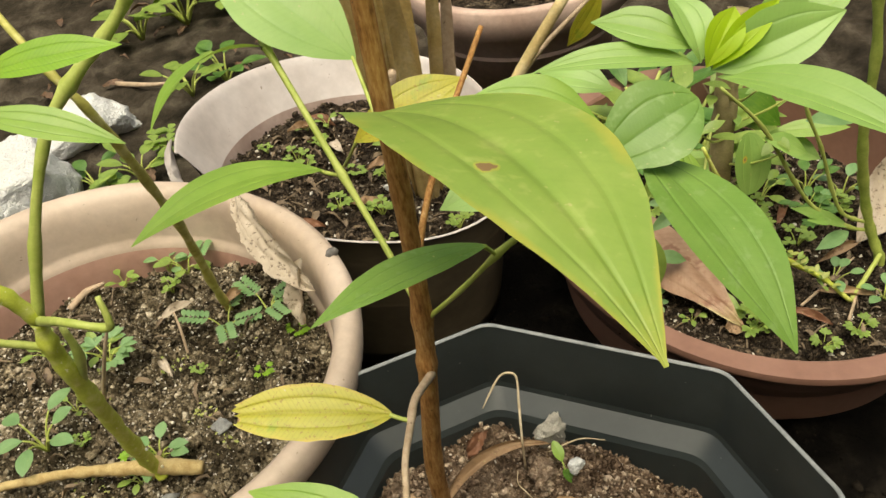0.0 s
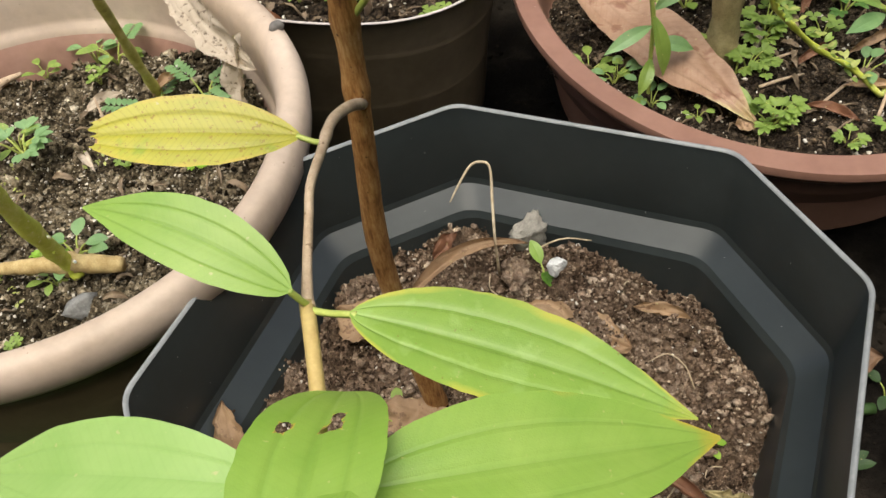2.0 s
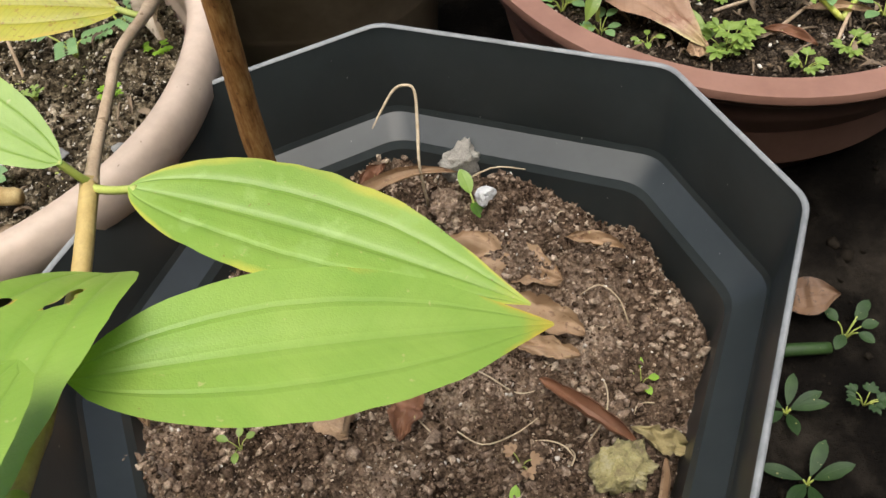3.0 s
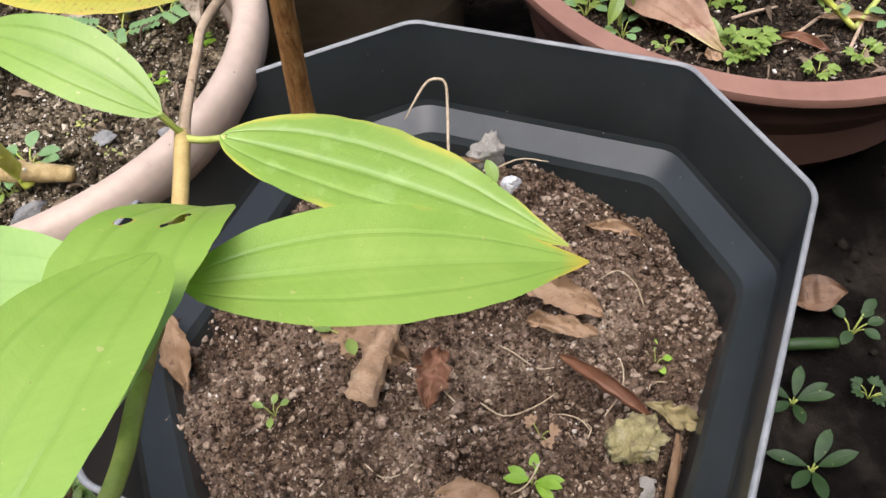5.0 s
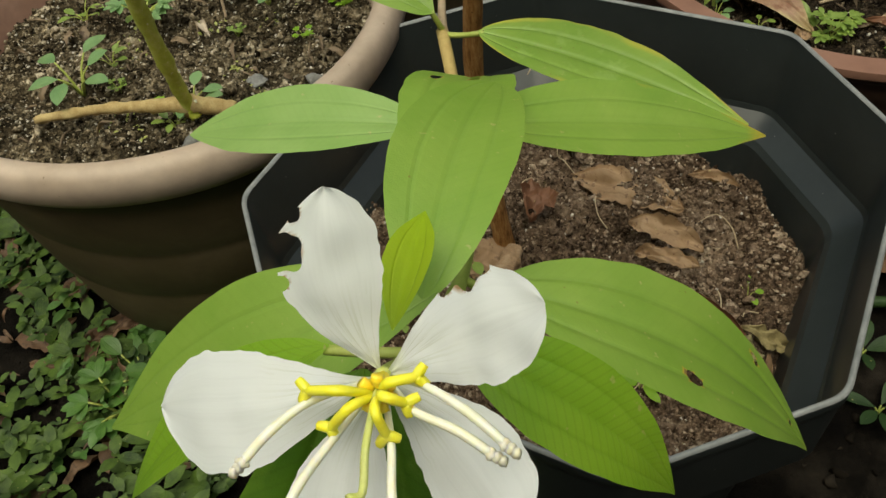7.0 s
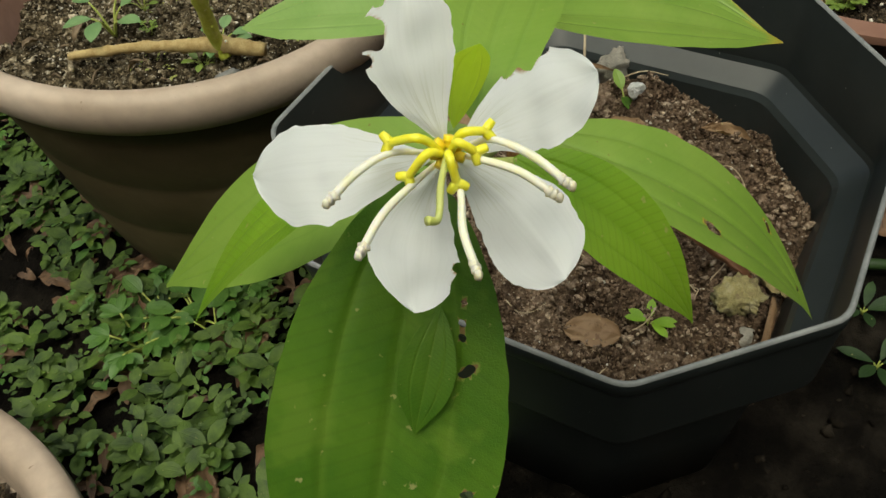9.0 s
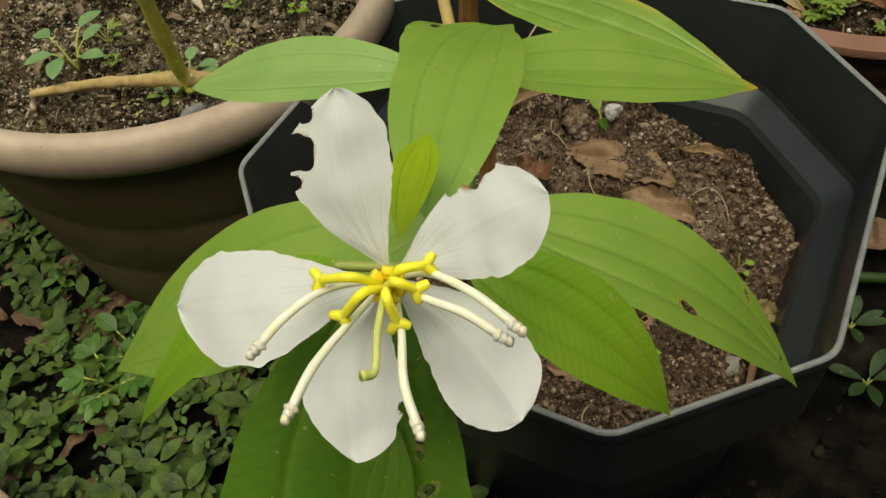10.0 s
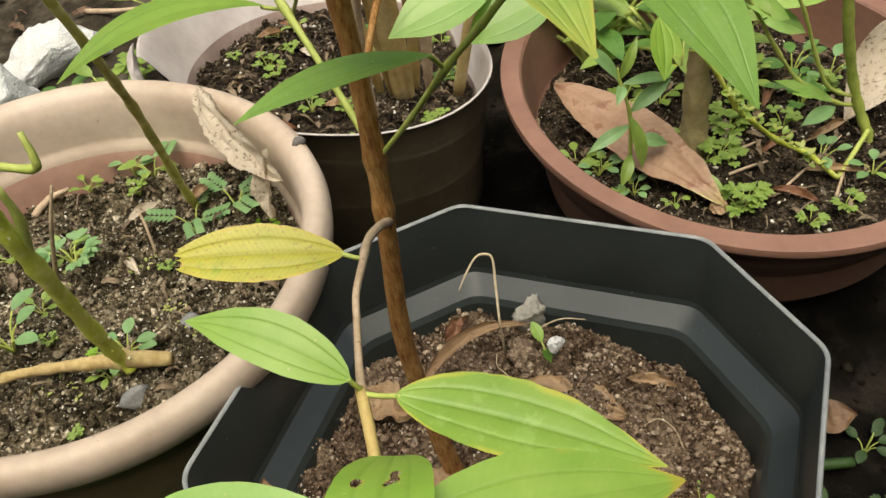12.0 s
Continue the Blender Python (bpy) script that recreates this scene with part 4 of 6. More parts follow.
# ---- the flowering shrub ----
shrub = thing("flowering_shrub", "flowering shrub with ribbed green leaves and one white blossom", "shrub", (0.092, 0.365, 0.128))
trunk = part("trunk", tube([(0.089, 0.3672, 0.112), (0.0845, 0.3668, 0.16), (0.0815, 0.3660, 0.21), (0.0795, 0.3651, 0.28), (0.0850, 0.3646, 0.34), (0.0880, 0.3642, 0.370), (0.0905, 0.3645, 0.400), (0.0925, 0.3626, 0.45), (0.0926, 0.3598, 0.52), (0.0929, 0.3573, 0.62)],
             [0.0072, 0.0060, 0.0054, 0.0050, 0.0047, 0.0047, 0.0046, 0.0042, 0.0040, 0.0038], 14, 8, [(0, 0.3), (1.4, 0.05), (3.2, 0.06), (5, 0.16), (6, 0.2), (7.4, 0.1)], 0.055), M_BARK, shrub, "brown woody trunk")
part("low_branch", tube([(0.0885, 0.3595, 0.366), (0.0835, 0.346, 0.377), (0.0765, 0.333, 0.3835), (0.0715, 0.318, 0.3865), (0.0655, 0.300, 0.3895), (0.0625, 0.2865, 0.3885), (0.0590, 0.268, 0.3880), (0.0571, 0.2552, 0.3877)],
     [0.0023, 0.0021, 0.0019, 0.0017, 0.0015, 0.00145, 0.0015, 0.0018], 9, 6, [(2.6, 0.2), (7, 0.25)], 0.06), M_TWIG, shrub, "pale arching side branch")
part("flower_stem", tube([(0.0571, 0.2565, 0.3877), (0.055, 0.222, 0.389), (0.050, 0.190, 0.393), (0.0490, 0.176, 0.3965)], [0.0022, 0.0020, 0.0020, 0.0020], 9, 6, [(1, 0.1), (2, 0.25)], 0.04), M_STEM_TAN, shrub, "tan lower length of the flowering stem")
part("flower_stem", tube([(0.0490, 0.176, 0.3965), (0.047, 0.150, 0.404), (0.040, 0.125, 0.414), (0.031, 0.100, 0.434), (0.025, 0.087, 0.448)], [0.0020, 0.0018, 0.0017, 0.0015, 0.0014], 9, 6, [(2, 0.25)], 0.04), M_TWIG_GREEN, shrub, "yellow-green young end of the flowering stem")
part("left_twig", tube([(0.0915, 0.366, 0.398), (0.0885, 0.376, 0.408), (0.0815, 0.397, 0.428), (0.0734, 0.418, 0.450), (0.0645, 0.441, 0.474), (0.0555, 0.4655, 0.498), (0.0460, 0.490, 0.524)],
     [0.0019, 0.0017, 0.0015, 0.0017, 0.0016, 0.0016, 0.0014], 8, 5, [(3, 0.4), (5, 0.4)]), M_TWIG_GREEN, shrub, "slender green side twig")
part("right_twig", tube([(0.0915, 0.364, 0.398), (0.108, 0.351, 0.423), (0.1229, 0.3394, 0.4478), (0.136, 0.329, 0.467), (0.149, 0.319, 0.486), (0.170, 0.313, 0.503), (0.190, 0.315, 0.517)],
     [0.0013, 0.0012, 0.0014, 0.0015, 0.0015, 0.0015, 0.0016], 8, 6, [(1, 0.25), (2, 0.5), (3, 0.3), (4, 0.3)]), M_TWIG_GREEN, shrub, "slender side twig ending in a leaf whorl")
part("rear_twig", tube([(0.0925, 0.364, 0.428), (0.103, 0.38, 0.447), (0.123, 0.405, 0.47), (0.15, 0.43, 0.50)], [0.0017, 0.0016, 0.0015, 0.0013], 7, 5), M_BARK, shrub, "thin brown twig")


def shrub_leaf(base, tip, width, mat=M_LEAF, stalk=None, label="", **how):
    ob = part("leaf", blade(base, tip, width, **how), mat, shrub, label)
    if stalk:
        part("petiole", tube([stalk, (Vector(stalk) + Vector(base)) / 2 + Vector((0, 0, -0.001)), Vector(base) + (Vector(tip) - Vector(base)) * 0.02], [0.0011, 0.0010, 0.0010], 6, 4), M_TWIG_GREEN, ob)
    return ob


shrub_leaf((0.0657, 0.3267, 0.3860), (-0.0088, 0.3463, 0.3951), 0.0254, M_LEAF_YELLOW, (0.0725, 0.3215, 0.3850), "yellowed leaf with brown specks and a notched tip", nrm=(0.073, -0.432, 0.899), arch=0.0022, sway=0.001, p=0.90, q=0.80, taper=True, cut=0.88,
           nu=20, nv=44, bites=[((0.0, 0.3425, 0.394), 0.0016)], edgewear=0.9, tipwear=0.35, seed=1)
shrub_leaf((0.0552, 0.2541, 0.3971), (0.0064, 0.2906, 0.4122), 0.0202, M_LEAF, (0.0573, 0.2555, 0.3885), nrm=(0.093, -0.472, 0.877), arch=0.0046, sway=0.003, p=0.81, q=0.76, taper=True, seed=2)
shrub_leaf((0.0680, 0.2457, 0.3925), (0.1442, 0.2004, 0.3692), 0.0304, M_LEAF_WORN, (0.0573, 0.2540, 0.3880), "green leaf with a yellow, gnawed margin", nrm=(0.247, -0.145, 0.958), arch=0.0026, sway=-0.0007, p=0.78, q=0.81, taper=True, nu=30, nv=60, edgewear=1.0, tipwear=0.5, ragged=0.04, seed=3)
shrub_leaf((0.0580, 0.1943, 0.3991), (0.1471, 0.1941, 0.3692), 0.0345, M_LEAF, None, nrm=(0.165, -0.008, 0.986), arch=0.0043, sway=0.0014, p=0.81, q=0.80, taper=True, tipwear=0.5, edgewear=0.4, seed=4)
shrub_leaf((0.0450, 0.2015, 0.3955), (-0.0320, 0.2374, 0.3822), 0.0274, M_LEAF_PALE, None, nrm=(0.033, -0.164, 0.986), arch=0.0045, p=1.03, q=0.68, taper=True, seed=5)
shrub_leaf((0.0410, 0.1588, 0.4070), (0.0620, 0.2246, 0.3902), 0.0312, M_LEAF, None, "green leaf with gnawed holes", nrm=(-0.055, -0.332, 0.942), arch=0.012, p=1.19, q=0.35, taper=False, nu=36, nv=56,
           holes=[((0.0495, 0.2087, 0.4049), 0.0019), ((0.0475, 0.2083, 0.4049), 0.0014), ((0.0600, 0.2070, 0.4022), 0.0020), ((0.0612, 0.2100, 0.4010), 0.0018), ((0.0580, 0.2060, 0.4030), 0.0012)], seed=6)
shrub_leaf((0.0334, 0.1122, 0.4325), (0.0624, 0.1828, 0.4218), 0.0277, M_LEAF, None, nrm=(-0.039, -0.471, 0.8815), arch=0.0066, sway=-0.0027, p=1.04, q=0.52, taper=False, seed=7)
shrub_leaf((0.0487, 0.1279, 0.4105), (0.1234, 0.1034, 0.3435), 0.0352, M_LEAF, (0.0435, 0.1310, 0.4105), "green leaf with insect holes", nrm=(0.42, -0.079, 0.904), arch=0.0117, p=0.79, q=0.80, taper=True, nu=34, nv=72,
           holes=[((0.0880, 0.1072, 0.3905), 0.0013), ((0.0893, 0.1065, 0.3896), 0.0013), ((0.0908, 0.1056, 0.3885), 0.0012), ((0.0940, 0.1292, 0.3914), 0.0007), ((0.1110, 0.1187, 0.3707), 0.0011), ((0.1107, 0.1172, 0.3702), 0.0009), ((0.1175, 0.1069, 0.3541), 0.0008)], tipwear=0.3, seed=8)
shrub_leaf((0.0384, 0.1293, 0.4129), (-0.0633, 0.1503, 0.3539), 0.0381, M_LEAF, None, nrm=(-0.345, -0.245, 0.906), arch=0.008, p=0.89, q=0.93, seed=9)
shrub_leaf((0.0390, 0.0980, 0.4342), (0.0765, 0.0832, 0.3852), 0.0200, M_LEAF_YOUNG, (0.0300, 0.1010, 0.4330), nrm=(0.334, -0.494, 0.802), arch=0.0072, sway=-0.0011, p=0.68, q=0.86, crease=1.6, nu=20, nv=40, seed=10)
shrub_leaf((0.0154, 0.1033, 0.4364), (-0.0427, 0.1093, 0.3842), 0.0214, M_LEAF_YOUNG, (0.0280, 0.1000, 0.4340), nrm=(-0.373, 0.102, 0.922), arch=0.0065, p=0.88, q=0.84, crease=1.6, seed=11)
shrub_leaf((0.0278, 0.0971, 0.4455), (0.0375, 0.1245, 0.4430), 0.0088, M_LEAF_HEART, None, "young folded bright green leaf", nrm=(-0.2, -0.6, 0.8), arch=0.001, fold=0.5, seed=12)
shrub_leaf((0.0209, 0.0983, 0.4342), (-0.0128, 0.0390, 0.3495), 0.0511, M_LEAF_DARK, None, "large deep green leaf with gnawed holes below the blossom", nrm=(-0.15, -0.79, 0.59), arch=0.0007, p=1.08, q=0.54, nu=50, nv=90,
           holes=[((0.0232, 0.0720, 0.4008), 0.0013), ((0.0217, 0.0718, 0.4001), 0.0010), ((0.0246, 0.0725, 0.4018), 0.0010), ((0.0239, 0.0769, 0.4073), 0.0011), ((0.0245, 0.0784, 0.4093), 0.0012), ((0.0250, 0.0809, 0.4127), 0.0010),
                  ((0.0193, 0.0696, 0.3967), 0.0008), ((0.0188, 0.0561, 0.3792), 0.0014), ((0.0178, 0.0560, 0.3785), 0.0010)], seed=13)
shrub_leaf((0.0194, 0.0795, 0.4145), (0.0091, 0.0640, 0.3925), 0.0118, M_LEAF_DARK, None, "small green leaf under the blossom", nrm=(-0.12, -0.79, 0.60), arch=0.0012, seed=14)
# upper leaves
shrub_leaf((0.0834, 0.3514, 0.5181), (0.1245, 0.2000, 0.5305), 0.0663, M_LEAF_OLIVE, None, "large green leaf with a brown spot and yellow margin", nrm=(0.322, -0.244, 0.915), arch=0.0197, sway=-0.0049, p=0.82, q=0.86, crease=0.45, nu=44, nv=100, edgewear=0.85, tipwear=0.55,
           spots=[((0.107, 0.266, 0.552), 0.0027), ((0.1105, 0.2665, 0.552), 0.0018)], seed=15)
shrub_leaf((0.1722, 0.3097, 0.5001), (0.1822, 0.2300, 0.4785), 0.0343, M_LEAF_MID, None, "deep green leaf with pale insect trails", nrm=(0.294, -0.294, 0.909), arch=0.0106, sway=0.0047, p=0.94, q=0.79, taper=True, seed=16)
shrub_leaf((0.1187, 0.3367, 0.4569), (0.0472, 0.2957, 0.4790), 0.0177, M_LEAF_MID, (0.1229, 0.3394, 0.4478), nrm=(-0.028, -0.078, 0.997), arch=0.0039, sway=0.0014, p=0.90, q=0.82, seed=17)
shrub_leaf((0.0659, 0.4300, 0.4475), (-0.0229, 0.4008, 0.4544), 0.0284, M_LEAF, (0.0734, 0.4180, 0.4500), nrm=(-0.109, 0.009, 0.994), arch=0.0122, sway=-0.0015, p=0.97, q=0.78, taper=True, seed=18)
shrub_leaf((0.0545, 0.4655, 0.4985), (0.000, 0.420, 0.495), 0.020, M_LEAF, (0.0555, 0.4655, 0.498), nrm=(-0.35, 0.2, 0.9), arch=0.012, seed=19)
shrub_leaf((0.094, 0.454, 0.487), (0.040, 0.500, 0.535), 0.045, M_LEAF_PALE, (0.094, 0.380, 0.470), "pale green leaf seen from below", nrm=(0.1, -0.6, 0.7), arch=0.004, seed=20)
shrub_leaf((0.084, 0.452, 0.444), (0.146, 0.455, 0.462), 0.026, M_LEAF_YELLOW, (0.0765, 0.473, 0.417), "small yellow leaf", nrm=(-0.1, -0.6, 0.8), arch=0.006, seed=21)
shrub_leaf((0.162, 0.392, 0.447), (0.111, 0.389, 0.438), 0.026, M_LEAF_PALE, None, nrm=(0, -0.4, 0.9), arch=0.003, seed=22)
shrub_leaf((0.142, 0.379, 0.431), (0.186, 0.3815, 0.440), 0.026, M_LEAF_PALE, None, nrm=(0, -0.4, 0.9), arch=0.003, seed=23)
shrub_leaf((0.153, 0.303, 0.508), (0.1895, 0.308, 0.519), 0.029, M_LEAF_MID, None, nrm=(0.05, -0.55, 0.8), arch=0.004, p=1.15, q=0.6, crease=0.4, nu=16, nv=32, seed=24)
shrub_leaf((0.120, 0.330, 0.528), (0.158, 0.314, 0.514), 0.022, M_LEAF, None, nrm=(0.1, -0.4, 0.85), arch=0.004, seed=25)
# whorl at the twig's end
shrub_leaf((0.1932, 0.3190, 0.5254), (0.1410, 0.3317, 0.5296), 0.0110, M_LEAF_FRESH, None, nrm=(-0.1, -0.35, 0.9), arch=0.006, p=0.9, nu=14, seed=26)
shrub_leaf((0.1985, 0.3128, 0.5219), (0.2290, 0.2500, 0.5230), 0.0200, M_LEAF_FRESH, None, nrm=(0.05, -0.30, 0.95), arch=0.006, fold=0.25, nu=14, seed=27)
shrub_leaf((0.1950, 0.3179, 0.5254), (0.1935, 0.3408, 0.5408), 0.0150, M_LEAF_PALE, None, nrm=(0.2, -0.8, 0.5), fold=0.4, nu=14, seed=28)
shrub_leaf((0.1974, 0.3152, 0.5234), (0.2371, 0.3049, 0.5392), 0.0205, M_LEAF_PALE, None, nrm=(-0.15, -0.70, 0.65), fold=0.3, nu=14, seed=29)
shrub_leaf((0.1950, 0.3141, 0.5257), (0.2087, 0.3228, 0.5400), 0.0120, M_LEAF_HEART, None, "bright young leaf at the heart of the whorl", nrm=(-0.3, -0.8, 0.5), fold=0.55, nu=14, seed=30)
shrub_leaf((0.1970, 0.3135, 0.5250), (0.2210, 0.3170, 0.5420), 0.0100, M_LEAF_HEART, None, "bright young leaf at the heart of the whorl", nrm=(-0.5, -0.7, 0.5), fold=0.5, nu=14, seed=34)
shrub_leaf((0.2133, 0.3216, 0.5275), (0.2513, 0.3174, 0.5436), 0.0200, M_LEAF_FRESH, None, nrm=(-0.2, -0.6, 0.7), fold=0.3, nu=14, seed=31)
shrub_leaf((0.1947, 0.3209, 0.5297), (0.1654, 0.3399, 0.5380), 0.0150, M_LEAF_FRESH, None, nrm=(0.1, -0.6, 0.8), fold=0.2, nu=14, seed=32)
shrub_leaf((0.1745, 0.3424, 0.5076), (0.1515, 0.3635, 0.5077), 0.0170, M_LEAF_PALE, None, nrm=(0.1, -0.5, 0.85), fold=0.2, seed=33)


# ---- the blossom ----
C = Vector((0.0257, 0.0852, 0.4510))
flower = part("blossom", pebble((0.0014, 0.0014, 0.0018), 4, 1, 2, 0.1), M_STYLE, shrub, "white five-petalled blossom with yellow stamens")
flower.data.transform(Matrix.Translation(C))
FACE = Vector((-0.07, -0.72, 0.69)).normalized()
for tip, width, nrm, arch, sway, p, q, bites in (((0.0235, 0.1028, 0.4758), 0.0162, (-0.126, -0.719, 0.684), 0.0020, -0.0027, 1.60, 0.65, [((0.0160, 0.0990, 0.4682), 0.0027), ((0.0165, 0.1040, 0.4735), 0.0012), ((0.0148, 0.0968, 0.4640), 0.0011)]),
                                                 ((0.0505, 0.0813, 0.4663), 0.0171, (-0.099, -0.409, 0.907), 0.0006, -0.0008, 1.63, 0.59, [((0.0400, 0.0920, 0.4650), 0.0027), ((0.0365, 0.0918, 0.4625), 0.0014), ((0.0440, 0.0915, 0.4668), 0.0012)]),
                                                 ((-0.0091, 0.0886, 0.4506), 0.0187, (-0.031, -0.436, 0.899), 0.0055, -0.0027, 1.73, 0.63, []),
                                                 ((0.0152, 0.0597, 0.4412), 0.0155, (0.083, -0.769, 0.634), 0.0004, 0.0026, 1.72, 0.71, [((0.0232, 0.0672, 0.4412), 0.0009)]),
                                                 ((0.0401, 0.0595, 0.4432), 0.0168, (-0.126, -0.747, 0.652), -0.0010, -0.0012, 1.74, 0.50, [])):
    tip, seed = Vector(tip), round(width * 1e5) % 17
    part("petal", blade(C + (tip - C) * 0.03, tip, width, arch=arch, nrm=nrm, fold=-0.12, p=p, q=q, taper=False, nu=38, nv=60, crease=0.0, wave=0.0009, ragged=0.07, sway=sway, bites=bites, seed=seed), M_PETAL, flower)
for end, lift in (((0.0158, 0.0786, 0.4618), 0.009), ((0.0316, 0.0764, 0.4626), 0.008), ((0.0294, 0.0735, 0.4610), 0.009), ((0.0178, 0.0745, 0.4573), 0.009), ((0.0255, 0.0716, 0.4568), 0.009)):
    end = Vector(end)
    rise = C + FACE * lift * 0.85 + (end - C) * 0.10
    bow = C + FACE * (lift + 0.0012) + (end - C) * 0.42 + Vector((0, 0.0010, 0.0013))
    st = part("stamen", tube([C, rise, bow, end], [0.0005, 0.0006, 0.00078, 0.00072], 8, 7), M_YELLOW, flower, "curved yellow stamen")
    d = (end - bow).normalized()
    s = d.cross(FACE).normalized()
    for k in (-1, 1):
        lobe = tube([end - d * 0.0004, end + d * 0.0003 + s * 0.0008 * k, end + d * 0.0010 + s * 0.0015 * k], [0.00085, 0.00085, 0.0007], 6, 3)
        part("lobe", lobe, M_YELLOW, st)
for start, end in (((0.0160, 0.0775, 0.4605), (0.0058, 0.0704, 0.4600)), ((0.0182, 0.0735, 0.4565), (0.0095, 0.0600, 0.4588)), ((0.0258, 0.0705, 0.4560), (0.0256, 0.0558, 0.4548)), ((0.0298, 0.0730, 0.4600), (0.0393, 0.0645, 0.4586)), ((0.0320, 0.0755, 0.4615), (0.0412, 0.0640, 0.4612))):
    start, end = Vector(start), Vector(end)
    bow = (start + end) / 2 + FACE * 0.0012 + FACE.cross(end - start) * 0.07 * (1 if end.x > C.x else -1)
    st = part("long_stamen", tube([C + (start - C) * 0.3, start, bow, end], [0.0005, 0.0006, 0.00072, 0.0007], 7, 5), M_CREAM, flower, "long cream stamen")
    d = (end - bow).normalized()
    cap = bmesh.new()
    for k in range(3):
        bead = pebble((0.0009 - 0.0001 * k, 0.0009 - 0.0001 * k, 0.0009), 3 + k, 1, 2, 0.4)
        bmesh.ops.translate(bead, vec=end + d * (0.0009 * k - 0.0006), verts=bead.verts)
        me = bpy.data.meshes.new("bead")
        bead.to_mesh(me)
        bead.free()
        cap.from_mesh(me)
        bpy.data.meshes.remove(me)
    part("anther", cap, M_ANTHER_TIP, st, "withered anther")
for k in range(7):
    a = 0.9 * k + 0.4
    out = (FACE.cross(Vector((1, 0, 0))).normalized() * math.sin(a) + Vector((1, 0, 0)) * math.cos(a)) * 0.0019
    part("inner_stamen", tube([C + out * 0.2, C + FACE * 0.006 + out * 0.5, C + FACE * 0.0098 + out * 0.9, C + FACE * 0.0104 + out * 1.5], [0.0006, 0.0008, 0.0010, 0.0009], 7, 5), M_ORANGE, flower, "short orange-yellow curled stamen")
part("style", tube([C, C + FACE * 0.011, (0.0228, 0.0690, 0.4600), (0.0215, 0.0635, 0.4588), (0.0197, 0.0624, 0.4598)], [0.0005, 0.0005, 0.0006, 0.0006, 0.0008], 7, 5), M_STYLE, flower, "greenish curved style")


# ---- weeds ----
def place_leaf(bm, at, ang, rise, length, width, seed, q=0.7, p=1.0, fold=0.15, nu=4, nv=7):
    d = Vector((math.cos(ang) * math.cos(rise), math.sin(ang) * math.cos(rise), math.sin(rise)))
    blade(Vector(at), Vector(at) + d * length, width, arch=length * 0.06, nrm=(-d.x * d.z, -d.y * d.z, 1 - d.z * d.z + 0.05), fold=fold, p=p, q=q, nu=nu, nv=nv, crease=0.6, seed=seed, bm=bm)


def weed(name, at, label, size=0.02, form="oval", mat=None, leaves=5, seed=0, group=""):
    """A small weed or seedling; form: oval, lance, rosette, clover, feathered or cut."""
    rng = random.Random(seed)
    at = Vector(at)
    w = thing(name, label, "weed" if name != "seedling" else "seedling", at, group)
    for k in range(leaves):
        a = 2.4 * k + rng.uniform(-0.5, 0.5)
        reach = size * rng.uniform(0.5, 1.0)
        top = at + Vector((math.cos(a) * reach * 0.6, math.sin(a) * reach * 0.6, size * rng.uniform(0.4, 0.9)))
        stem = tube([at - Vector((0, 0, 0.002)), (at + top) / 2 + Vector((0, 0, size * 0.12)), top], [size * 0.035, size * 0.03, size * 0.022], 5, 3)
        bm = bmesh.new()
        if form == "oval":
            place_leaf(bm, top, a, rng.uniform(-0.1, 0.35), size * rng.uniform(0.55, 0.8), size * 0.42, k)
        elif form == "lance":
            place_leaf(bm, top, a, rng.uniform(0.0, 0.5), size * rng.uniform(0.7, 1.0), size * 0.26, k, q=0.8)
        elif form == "rosette":
            top = at + Vector((math.cos(a) * size * 0.12, math.sin(a) * size * 0.12, size * 0.25))
            stem = tube([at - Vector((0, 0, 0.002)), (at + top) / 2, top], [size * 0.035, size * 0.03, size * 0.022], 5, 3)
            place_leaf(bm, top, a, rng.uniform(0.1, 0.45), size * rng.uniform(0.8, 1.1), size * 0.36, k, q=0.65, p=1.25)
        elif form == "clover":
            for j in range(3):
                place_leaf(bm, top, a + 2.09 * j, 0.15, size * 0.36, size * 0.34, k, q=0.5, p=1.5)
        elif form == "feathered":
            d = Vector((math.cos(a), math.sin(a), 0.15))
            for j in range(6):
                for s in (-1, 1):
                    place_leaf(bm, top + d * (size * 0.15 * j), a + s * 1.15, 0.1, size * 0.34, size * 0.17, j, q=0.5, nu=2, nv=4)
        else:
            for j, s in enumerate((-1.5, -0.8, 0, 0.8, 1.5)):
                place_leaf(bm, top, a + s * 0.75, rng.uniform(-0.1, 0.3), size * (0.55 - 0.08 * abs(s)), size * 0.22, j, q=0.6, p=1.3)
        part("leaf", bm, mat or M_WEED, w)
        part("stem", stem, M_TWIG_GREEN, w)
    return w


def on(height, x, y, dz=0.0):
    return (x, y, height(x, y) + dz)


# in the octagonal planter
weed("seedling", on(h_black, 0.138, 0.248), "bright green seedling with rounded leaves in the planter", 0.0150, "rosette", M_LEAF_YOUNG, 6, 1)
weed("seedling", on(h_black, 0.063, 0.360), "small green seedling beside the trunk", 0.017, "oval", M_WEED, 4, 2)
weed("seedling", on(h_black, 0.150, 0.274), "pale withering seedling in the planter", 0.011, "cut", M_DRY, 3, 3)
weed("seedling", on(h_black, 0.224, 0.299), "tiny yellow-green seedling near the planter wall", 0.010, "oval", M_LEAF_YOUNG, 4, 4)
sprout = thing("seedling", "green sprout with two leaves leaning on the grey stone", "seedling", on(h_black, 0.173, 0.424))
